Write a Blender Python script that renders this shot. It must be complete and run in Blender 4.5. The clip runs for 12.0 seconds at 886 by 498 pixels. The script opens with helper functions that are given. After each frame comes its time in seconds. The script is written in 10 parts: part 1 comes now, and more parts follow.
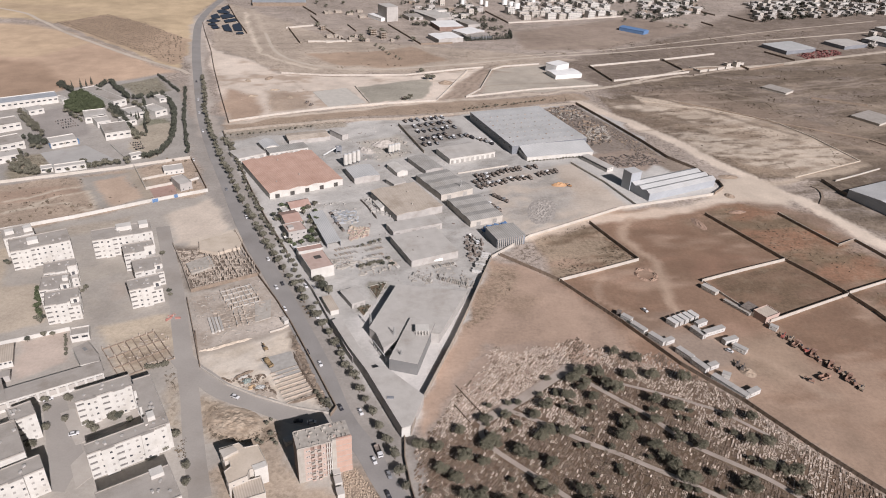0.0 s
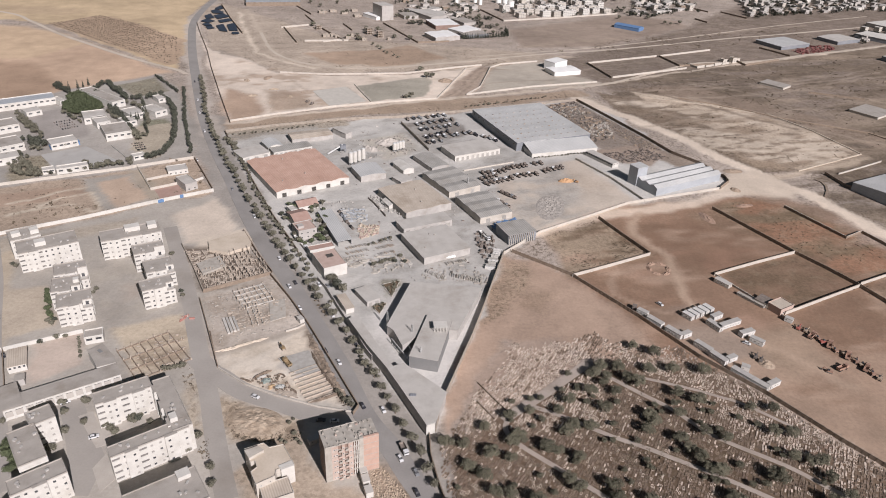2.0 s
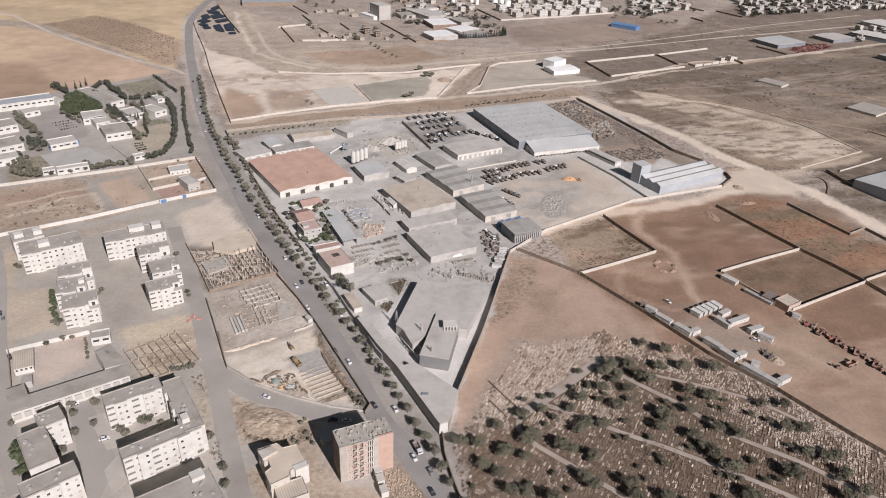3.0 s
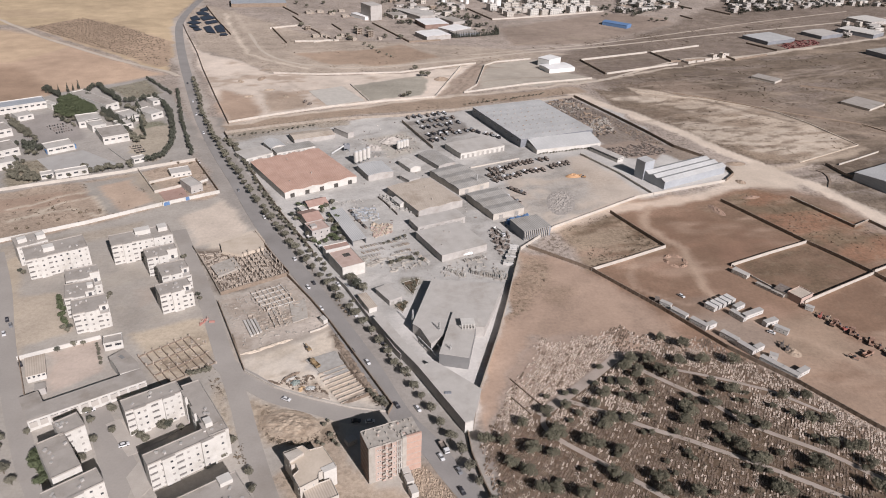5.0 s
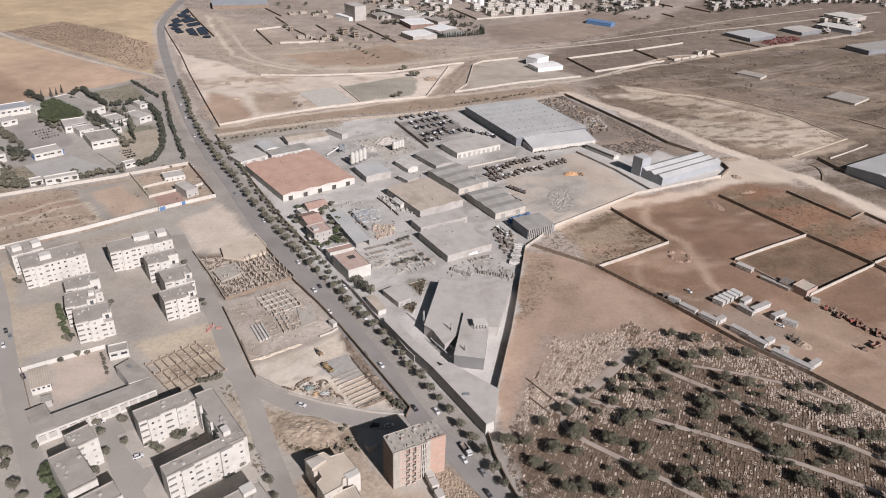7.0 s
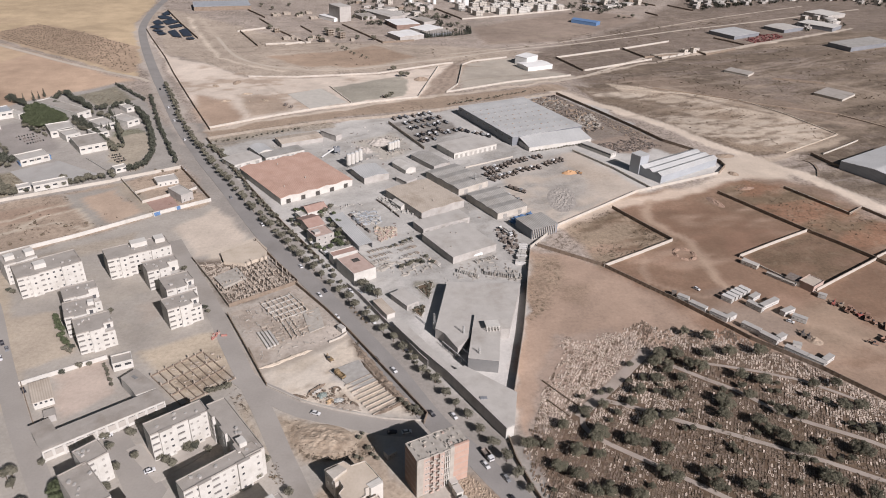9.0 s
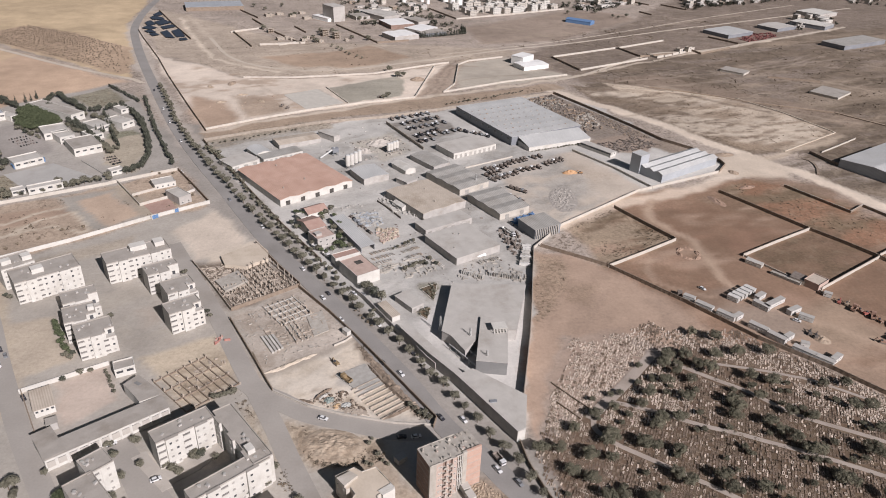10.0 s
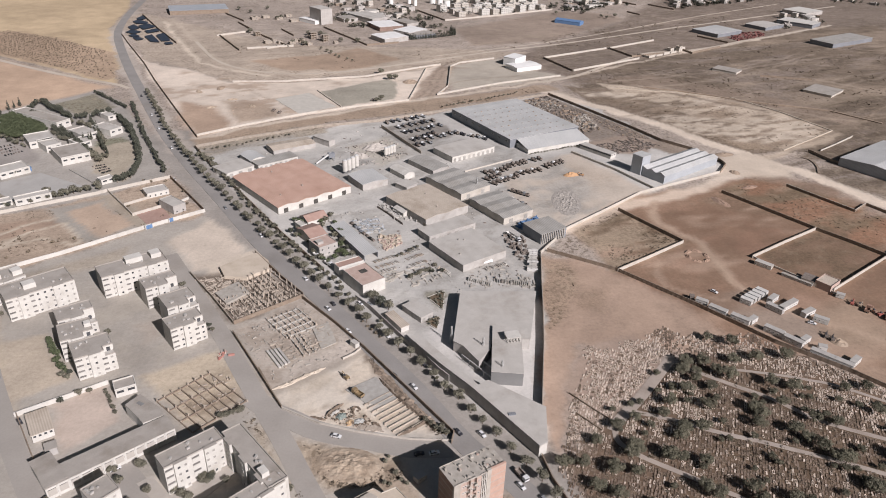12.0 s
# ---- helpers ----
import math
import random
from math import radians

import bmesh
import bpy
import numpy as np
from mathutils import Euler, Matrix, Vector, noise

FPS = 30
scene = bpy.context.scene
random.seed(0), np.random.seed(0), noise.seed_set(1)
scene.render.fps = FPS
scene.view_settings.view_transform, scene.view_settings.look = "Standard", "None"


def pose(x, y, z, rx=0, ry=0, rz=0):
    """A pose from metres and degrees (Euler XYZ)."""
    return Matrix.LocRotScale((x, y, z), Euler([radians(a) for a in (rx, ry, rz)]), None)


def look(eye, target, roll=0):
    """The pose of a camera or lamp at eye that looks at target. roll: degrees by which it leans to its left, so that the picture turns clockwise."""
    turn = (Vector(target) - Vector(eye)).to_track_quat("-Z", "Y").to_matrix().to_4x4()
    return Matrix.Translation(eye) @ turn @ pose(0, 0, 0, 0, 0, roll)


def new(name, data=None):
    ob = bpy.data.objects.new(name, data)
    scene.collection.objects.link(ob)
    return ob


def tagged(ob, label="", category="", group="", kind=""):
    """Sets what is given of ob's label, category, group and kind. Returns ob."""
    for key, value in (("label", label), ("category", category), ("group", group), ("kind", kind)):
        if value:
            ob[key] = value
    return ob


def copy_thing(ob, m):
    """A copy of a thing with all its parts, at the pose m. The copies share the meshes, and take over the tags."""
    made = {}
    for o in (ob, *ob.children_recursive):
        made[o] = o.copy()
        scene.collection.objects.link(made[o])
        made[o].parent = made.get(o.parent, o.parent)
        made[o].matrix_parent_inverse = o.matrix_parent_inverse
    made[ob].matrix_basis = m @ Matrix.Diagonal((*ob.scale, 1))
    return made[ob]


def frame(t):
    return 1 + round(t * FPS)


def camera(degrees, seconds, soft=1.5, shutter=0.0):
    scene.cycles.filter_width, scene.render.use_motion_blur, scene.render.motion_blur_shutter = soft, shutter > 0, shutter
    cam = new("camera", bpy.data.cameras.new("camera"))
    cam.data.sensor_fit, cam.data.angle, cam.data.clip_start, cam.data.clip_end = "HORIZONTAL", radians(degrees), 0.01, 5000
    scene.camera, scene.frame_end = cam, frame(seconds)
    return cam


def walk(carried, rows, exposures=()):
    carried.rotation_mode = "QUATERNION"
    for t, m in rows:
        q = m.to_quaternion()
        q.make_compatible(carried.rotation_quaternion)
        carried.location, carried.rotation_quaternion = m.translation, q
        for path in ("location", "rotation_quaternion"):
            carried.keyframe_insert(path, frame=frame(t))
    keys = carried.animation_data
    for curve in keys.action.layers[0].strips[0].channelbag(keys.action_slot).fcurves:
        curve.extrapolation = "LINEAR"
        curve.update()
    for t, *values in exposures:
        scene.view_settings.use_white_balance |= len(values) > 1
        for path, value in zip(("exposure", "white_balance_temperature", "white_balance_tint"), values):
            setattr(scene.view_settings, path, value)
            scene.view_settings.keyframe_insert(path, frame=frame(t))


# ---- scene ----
cam = camera(65.2, 12.0, soft=1.0)
PATH = [
    (0, (-0.792, -0.066, 233.934), (-0.744, 1.668, 232.939), 2.7),
    (0.5, (-4.259, 0.126, 233.023), (-4.204, 1.861, 232.029), 2.6),
    (1, (-8.378, 0.409, 231.997), (-8.314, 2.143, 231.003), 2.5),
    (1.5, (-12.132, 0.672, 231.325), (-12.061, 2.406, 230.331), 2.5),
    (2, (-16.094, 0.975, 230.326), (-16.013, 2.709, 229.333), 2.5),
    (2.5, (-20.106, 1.273, 229.506), (-20.016, 3.007, 228.514), 2.4),
    (3, (-24.631, 1.893, 228.357), (-24.53, 3.627, 227.366), 2.5),
    (5, (-41.426, 4.411, 224.546), (-41.28, 6.145, 223.56), 2.3),
    (5.5, (-45.563, 5.315, 223.833), (-45.404, 7.048, 222.848), 2.3),
    (6, (-50.292, 6.591, 222.897), (-50.117, 8.323, 221.913), 2.3),
    (6.5, (-54.096, 7.758, 222.258), (-53.904, 9.49, 221.276), 2.3),
    (7, (-58.224, 9.046, 221.53), (-58.015, 10.776, 220.549), 2.2),
    (9, (-73.597, 16.486, 218.146), (-73.328, 18.21, 217.17), 2.2),
    (9.5, (-77.203, 18.968, 217.066), (-76.92, 20.691, 216.091), 2.2),
    (10, (-80.608, 21.413, 216.383), (-80.313, 23.135, 215.408), 2.2),
    (10.5, (-83.662, 24.295, 215.51), (-83.356, 26.016, 214.537), 2.1),
    (11, (-86.44, 27.56, 214.767), (-86.123, 29.278, 213.795), 2.0),
    (11.5, (-89.163, 30.728, 214.3), (-88.835, 32.445, 213.329), 2.0),
    (12, (-91.894, 34.213, 213.465), (-91.553, 35.929, 212.496), 2.0),
]
walk(cam, [(t, look(eye, target, roll)) for t, eye, target, roll in PATH])

# ---- light ----
world = bpy.data.worlds.new("sky")
scene.world = world
world.use_nodes = True
wn = world.node_tree
sky = wn.nodes.new("ShaderNodeTexSky")
sky.sky_type = "NISHITA"
sky.sun_disc = False
sky.sun_elevation = radians(33.5)
sky.sun_rotation = math.atan2(0.494, -0.869)
sky.air_density, sky.dust_density, sky.ozone_density = 1.2, 2.5, 1.0
wn.links.new(sky.outputs[0], wn.nodes["Background"].inputs[0])
wn.nodes["Background"].inputs[1].default_value = 0.0235
sun = new("sun", bpy.data.lights.new("sun", "SUN"))
sun.data.energy, sun.data.angle, sun.data.color = 4.95, radians(0.6), (1.0, 0.945, 0.975)
sun.matrix_world = look((142, -250, 190), (0, 0, 0))
tagged(sun, kind="structure")
scene.view_settings.exposure = 0.29

# ---- materials ----
def surf(name, c1, c2, scale=0.3, fine=3.0, rough=0.92, bump=0.15, metal=0.0, vary=0.0, stripe=0.0, stripe_dir="X",
         stain=0.0, local=True):
    m = bpy.data.materials.new(name)
    m.use_nodes = True
    nt = m.node_tree
    b = nt.nodes["Principled BSDF"]
    b.inputs["Roughness"].default_value, b.inputs["Metallic"].default_value = rough, metal
    b.inputs["Specular IOR Level"].default_value = 0.3
    if local:
        pos = nt.nodes.new("ShaderNodeTexCoord").outputs["Object"]
    else:
        pos = nt.nodes.new("ShaderNodeNewGeometry").outputs["Position"]
    n1, n2 = nt.nodes.new("ShaderNodeTexNoise"), nt.nodes.new("ShaderNodeTexNoise")
    n1.inputs["Scale"].default_value, n1.inputs["Detail"].default_value = scale, 5
    n2.inputs["Scale"].default_value, n2.inputs["Detail"].default_value = fine, 4
    nt.links.new(pos, n1.inputs["Vector"]); nt.links.new(pos, n2.inputs["Vector"])
    add = nt.nodes.new("ShaderNodeMath"); add.operation = "MULTIPLY_ADD"
    nt.links.new(n2.outputs[0], add.inputs[0]); add.inputs[1].default_value = 0.45
    nt.links.new(n1.outputs[0], add.inputs[2])
    mr = nt.nodes.new("ShaderNodeMapRange")
    mr.inputs[1].default_value, mr.inputs[2].default_value = 0.45, 1.0
    nt.links.new(add.outputs[0], mr.inputs[0])
    mix = nt.nodes.new("ShaderNodeMix"); mix.data_type = "RGBA"
    mix.inputs[6].default_value, mix.inputs[7].default_value = (*c1, 1), (*c2, 1)
    nt.links.new(mr.outputs[0], mix.inputs[0])
    col = mix.outputs[2]
    height = add.outputs[0]
    if stain:
        n3 = nt.nodes.new("ShaderNodeTexNoise"); n3.inputs["Scale"].default_value = scale * 0.35
        n3.inputs["Detail"].default_value, n3.inputs["Roughness"].default_value = 8, 0.65
        nt.links.new(pos, n3.inputs["Vector"])
        r3 = nt.nodes.new("ShaderNodeMapRange")
        r3.inputs[1].default_value, r3.inputs[2].default_value, r3.inputs[4].default_value = 0.52, 0.7, stain
        nt.links.new(n3.outputs[0], r3.inputs[0])
        mx = nt.nodes.new("ShaderNodeMix"); mx.data_type, mx.blend_type = "RGBA", "MULTIPLY"
        nt.links.new(r3.outputs[0], mx.inputs[0]); nt.links.new(col, mx.inputs[6])
        mx.inputs[7].default_value = (0.55, 0.5, 0.44, 1)
        col = mx.outputs[2]
    if stripe:
        sep = nt.nodes.new("ShaderNodeSeparateXYZ"); nt.links.new(pos, sep.inputs[0])
        mul = nt.nodes.new("ShaderNodeMath"); mul.operation = "MULTIPLY"; mul.inputs[1].default_value = 6.2832 / stripe
        nt.links.new(sep.outputs[stripe_dir], mul.inputs[0])
        sn = nt.nodes.new("ShaderNodeMath"); sn.operation = "SINE"; nt.links.new(mul.outputs[0], sn.inputs[0])
        rg = nt.nodes.new("ShaderNodeMapRange")
        rg.inputs[1].default_value, rg.inputs[2].default_value, rg.inputs[3].default_value, rg.inputs[4].default_value = -1, 1, 0.86, 1.06
        nt.links.new(sn.outputs[0], rg.inputs[0])
        mm = nt.nodes.new("ShaderNodeVectorMath"); mm.operation = "SCALE"
        nt.links.new(col, mm.inputs[0]); nt.links.new(rg.outputs[0], mm.inputs["Scale"])
        col = mm.outputs[0]
    if vary:
        oi = nt.nodes.new("ShaderNodeObjectInfo")
        gi = nt.nodes.new("ShaderNodeNewGeometry")
        sm = nt.nodes.new("ShaderNodeMath"); sm.operation = "ADD"
        nt.links.new(oi.outputs["Random"], sm.inputs[0]); nt.links.new(gi.outputs["Random Per Island"], sm.inputs[1])
        vr = nt.nodes.new("ShaderNodeMapRange")
        vr.inputs[2].default_value, vr.inputs[3].default_value, vr.inputs[4].default_value = 2.0, 1 - vary, 1 + vary
        nt.links.new(sm.outputs[0], vr.inputs[0])
        vm = nt.nodes.new("ShaderNodeVectorMath"); vm.operation = "SCALE"
        nt.links.new(col, vm.inputs[0]); nt.links.new(vr.outputs[0], vm.inputs["Scale"])
        col = vm.outputs[0]
    nt.links.new(col, b.inputs["Base Color"])
    if bump:
        bp = nt.nodes.new("ShaderNodeBump"); bp.inputs["Strength"].default_value, bp.inputs["Distance"].default_value = bump, 0.2
        nt.links.new(height, bp.inputs["Height"]); nt.links.new(bp.outputs[0], b.inputs["Normal"])
    return m


WHITE = surf("white_plaster", (0.451, 0.43, 0.394), (0.558, 0.537, 0.5), 0.25, 2.0, stain=0.35)
BRIGHT = surf("fresh_white_sheet", (0.66, 0.65, 0.63), (0.76, 0.75, 0.73), 0.1, 1.0, rough=0.6, stain=0.2)
CREAM = surf("cream_plaster", (0.402, 0.365, 0.32), (0.492, 0.455, 0.406), 0.25, 2.0, stain=0.4)
GREYWALL = surf("grey_plaster", (0.328, 0.307, 0.287), (0.426, 0.402, 0.377), 0.3, 2.0, stain=0.4)
PINK = surf("pink_plaster", (0.377, 0.279, 0.238), (0.459, 0.353, 0.307), 0.3, 3.0, stain=0.3)
BRICK = surf("hollow_brick", (0.4, 0.262, 0.208), (0.47, 0.33, 0.268), 0.4, 6.0, stripe=0.4, stripe_dir="Z")
# reddish brick lowered in tone to carry the shade of the tower's left wall
BRICK_DARK = surf("shade_toned_reddish_brick", (0.2, 0.14, 0.115), (0.28, 0.2, 0.167), 0.4, 5.0, stripe=0.3, stripe_dir="Z", stain=0.4)
BRICK_PALE = surf("pinkish_plastered_brick", (0.385, 0.295, 0.253), (0.46, 0.365, 0.318), 0.4, 5.0, stripe=0.3, stripe_dir="Z", stain=0.4)
CLADDING = surf("bluish_white_cladding", (0.312, 0.328, 0.348), (0.394, 0.41, 0.43), 0.1, 1.0, rough=0.5, stripe=0.9)
SCHOOL_PANEL = surf("beige_panel_plaster", (0.344, 0.316, 0.283), (0.426, 0.394, 0.357), 0.4, 3.0, stain=0.4)
BLOCK = surf("concrete_block", (0.246, 0.213, 0.18), (0.361, 0.312, 0.262), 0.4, 3.0, vary=0.15, stain=0.4)
MUDWALL = surf("brown_block_wall", (0.18, 0.139, 0.107), (0.279, 0.221, 0.172), 0.4, 3.0, stain=0.4)
ROOFGREY = surf("grey_roof_felt", (0.285, 0.26, 0.232), (0.36, 0.33, 0.298), 0.2, 2.0, stain=0.5)
ROOFPALE = surf("pale_roof_screed", (0.385, 0.362, 0.333), (0.462, 0.437, 0.405), 0.15, 1.5, stain=0.4)
ROOFBEIGE = surf("dusty_fibre_sheet", (0.40, 0.343, 0.285), (0.49, 0.425, 0.355), 0.15, 1.5, stripe=1.0, stain=0.6)
ROOFRIB = surf("weathered_sheet_roof", (0.279, 0.267, 0.246), (0.369, 0.353, 0.328), 0.15, 1.5, stripe=1.6, stain=0.4)
ROOFRED = surf("terracotta_sheet_roof", (0.43, 0.275, 0.213), (0.52, 0.355, 0.285), 0.12, 1.5, stripe=1.1, stain=0.3)
ROOFTILE = surf("faded_red_tiles", (0.3, 0.195, 0.16), (0.37, 0.26, 0.22), 0.3, 3.0)
RED_DULL = surf("dull_red_stock", (0.17, 0.065, 0.06), (0.24, 0.1, 0.09), 0.3, 2.0, rough=0.8, vary=0.4)
SHEET_DARK = surf("smooth_dark_sheet", (0.17, 0.168, 0.165), (0.215, 0.212, 0.207), 0.1, 1.0, rough=0.6, bump=0.05, stain=0.2)
APRON = surf("pale_paved_apron", (0.36, 0.325, 0.287), (0.44, 0.402, 0.358), 0.15, 1.5, bump=0.1, stain=0.4, local=False)
STEEL = surf("pale_steel_sheet", (0.40, 0.40, 0.392), (0.495, 0.492, 0.48), 0.06, 1.0, rough=0.6, stripe=1.2, stain=0.25)
# darker copy of the cladding, shade of unlit walls put into its colour
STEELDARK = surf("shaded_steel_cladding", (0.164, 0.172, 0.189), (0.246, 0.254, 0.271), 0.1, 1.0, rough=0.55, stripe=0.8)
DOORMAT = surf("dark_opening", (0.041, 0.0377, 0.0344), (0.0902, 0.082, 0.0738), 0.5, 3.0, bump=0)
# flat dark tone painted as the shade inside balcony recesses
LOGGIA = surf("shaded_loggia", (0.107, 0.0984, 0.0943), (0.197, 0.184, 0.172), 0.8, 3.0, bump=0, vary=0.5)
GLASS = surf("dark_window_glass", (0.041, 0.041, 0.0451), (0.0984, 0.0984, 0.102), 0.5, 3.0, rough=0.15, bump=0, vary=0.5)
SHUTTER = surf("grey_shutter", (0.246, 0.23, 0.213), (0.344, 0.328, 0.303), 0.5, 3.0, vary=0.3)
BLUE = surf("blue_paint", (0.082, 0.156, 0.295), (0.139, 0.23, 0.385), 0.5, 3.0, rough=0.6)
REDP = surf("red_paint", (0.295, 0.0902, 0.0738), (0.377, 0.139, 0.115), 0.5, 3.0, rough=0.6)
OLD_PAINT = surf("rusty_red_brown_paint", (0.24, 0.145, 0.108), (0.36, 0.24, 0.185), 0.6, 3.0, rough=0.75, vary=0.25)
FADED_RED = surf("faded_red_paint", (0.33, 0.15, 0.125), (0.42, 0.22, 0.185), 0.5, 3.0, rough=0.7)
YELLOW = surf("ochre_machine_paint", (0.205, 0.148, 0.082), (0.279, 0.205, 0.123), 0.5, 3.0, rough=0.6)
ORANGE = surf("orange_paint", (0.377, 0.213, 0.107), (0.451, 0.279, 0.156), 0.5, 3.0, rough=0.6)
RUST = surf("rusty_steel", (0.0984, 0.082, 0.0722), (0.213, 0.18, 0.156), 0.8, 4.0, rough=0.8, vary=0.4)
CARWHITE = surf("white_car_paint", (0.558, 0.558, 0.558), (0.64, 0.64, 0.64), 0.5, 3.0, rough=0.3, bump=0)
CARGREY = surf("grey_car_paint", (0.164, 0.172, 0.18), (0.246, 0.246, 0.254), 0.5, 3.0, rough=0.3, bump=0)
CARDARK = surf("dark_car_paint", (0.0246, 0.0246, 0.0287), (0.0492, 0.0492, 0.0574), 0.5, 3.0, rough=0.3, bump=0)
RUBBER = surf("tyre_rubber", (0.0164, 0.0164, 0.0164), (0.0328, 0.0328, 0.0328), 1.0, 5.0, bump=0)
CABIN = surf("light_cabin_sheet", (0.492, 0.476, 0.451), (0.59, 0.574, 0.549), 0.4, 3.0, rough=0.6, stripe=0.5, stain=0.3)
CABINROOF = surf("grey_cabin_roof", (0.33, 0.315, 0.295), (0.42, 0.4, 0.375), 0.4, 3.0, rough=0.7)
CONCRETE = surf("raw_concrete", (0.295, 0.271, 0.238), (0.41, 0.377, 0.336), 0.5, 4.0, vary=0.15, stain=0.3)
COLUMN = surf("dusty_concrete_column", (0.27, 0.225, 0.185), (0.43, 0.37, 0.31), 0.8, 5.0, vary=0.3)
GRAVE = surf("weathered_gravestone", (0.135, 0.1, 0.077), (0.25, 0.192, 0.15), 0.3, 2.5, vary=0.6, local=False)
GRAVE_PALE = surf("pale_gravestone", (0.40, 0.327, 0.268), (0.575, 0.492, 0.42), 0.25, 2.5, vary=0.4, local=False)
GRAVE_SOIL = surf("weedy_grave_soil", (0.085, 0.062, 0.04), (0.185, 0.138, 0.094), 0.2, 2.0, vary=0.35, local=False)
PATH_PAVE = surf("dusty_concrete_path", (0.29, 0.245, 0.21), (0.38, 0.327, 0.284), 0.12, 1.5, bump=0.1, stain=0.5, local=False)
DIRT_LANE = surf("pale_dirt_lane", (0.42, 0.36, 0.295), (0.5, 0.432, 0.36), 0.06, 1.0, bump=0.2, stain=0.3, local=False)
BARK = surf("bark", (0.082, 0.0615, 0.0451), (0.148, 0.115, 0.082), 1.0, 8.0)
LEAF_OLIVE = surf("dusty_olive_leaf", (0.105, 0.098, 0.072), (0.19, 0.178, 0.135), 0.5, 3.0, rough=0.8, vary=0.3, bump=0)
LEAF_DARK = surf("dark_pine_leaf", (0.05, 0.053, 0.04), (0.09, 0.092, 0.07), 0.5, 3.0, rough=0.8, vary=0.25, bump=0)
LEAF_GRAVE = surf("grey_olive_leaf", (0.092, 0.087, 0.06), (0.172, 0.16, 0.115), 0.6, 2.0, rough=0.85, vary=0.35, bump=0)
LEAF_GREEN = surf("fresh_leaf", (0.058, 0.07, 0.036), (0.11, 0.125, 0.068), 0.5, 3.0, rough=0.8, vary=0.25, bump=0)
LEAF_DRY = surf("dry_shrub_leaf", (0.139, 0.111, 0.0779), (0.213, 0.172, 0.127), 0.5, 3.0, rough=0.85, vary=0.35, bump=0)
SOLAR = surf("dark_panel_glass", (0.0205, 0.0246, 0.041), (0.0328, 0.041, 0.0615), 0.2, 2.0, rough=0.3, bump=0)
ASPHALT = surf("worn_asphalt", (0.218, 0.204, 0.192), (0.285, 0.268, 0.252), 0.06, 1.2, rough=0.9, bump=0.1, stain=0.35, local=False)
SIDEROAD = surf("dusty_asphalt", (0.282, 0.258, 0.233), (0.35, 0.322, 0.292), 0.05, 1.0, bump=0.1, stain=0.4, local=False)
PAVE = surf("dusty_paving", (0.328, 0.316, 0.297), (0.402, 0.385, 0.365), 0.08, 1.2, bump=0.1, stain=0.4, local=False)
KERB = surf("pale_kerb_stone", (0.41, 0.385, 0.344), (0.508, 0.476, 0.426), 0.2, 2.0, local=False)
SPOIL = surf("heaped_earth", (0.246, 0.184, 0.135), (0.361, 0.287, 0.221), 0.15, 1.2, bump=0.6, stain=0.4, local=False)
SPOIL_RED = surf("heaped_red_earth", (0.246, 0.164, 0.121), (0.336, 0.238, 0.18), 0.15, 1.2, bump=0.6, stain=0.4, local=False)
WEEDY = surf("weedy_tipped_earth", (0.265, 0.205, 0.152), (0.475, 0.388, 0.3), 0.3, 1.6, bump=0.4, stain=0.7, local=False)
SPOIL_DARK = surf("brown_dug_bank", (0.15, 0.115, 0.085), (0.32, 0.255, 0.2), 0.3, 1.6, bump=0.6, stain=0.6, local=False)
# dark dug earth, with the shade of trench cuts in its colour
DUG_DARK = surf("dark_dug_earth", (0.1, 0.076, 0.057), (0.2, 0.155, 0.12), 0.4, 2.0, bump=0.6, vary=0.3, local=False)
TARP_TEAL = surf("grey_green_tarpaulin", (0.17, 0.205, 0.19), (0.25, 0.28, 0.26), 0.5, 2.5, rough=0.6, stain=0.4)
TARP_ORANGE = surf("faded_orange_tarpaulin", (0.40, 0.275, 0.16), (0.48, 0.345, 0.22), 0.5, 2.5, rough=0.6, stain=0.4)
TARP_PALE = surf("pale_bluish_tarpaulin", (0.33, 0.335, 0.32), (0.43, 0.43, 0.41), 0.5, 2.5, rough=0.6, stain=0.4)
RUBBLE = surf("grey_rubble", (0.295, 0.267, 0.238), (0.426, 0.389, 0.353), 0.3, 2.5, bump=0.6, vary=0.3, local=False)
SANDPILE = surf("pale_dug_sand", (0.426, 0.361, 0.287), (0.541, 0.467, 0.385), 0.12, 1.0, bump=0.5, stain=0.35, local=False)
TOWNWALL = surf("far_town_plaster", (0.271, 0.25, 0.23), (0.41, 0.381, 0.353), 0.2, 1.0, vary=0.3)
PRECAST = surf("precast_concrete", (0.328, 0.312, 0.287), (0.459, 0.435, 0.402), 0.4, 3.0, vary=0.3)


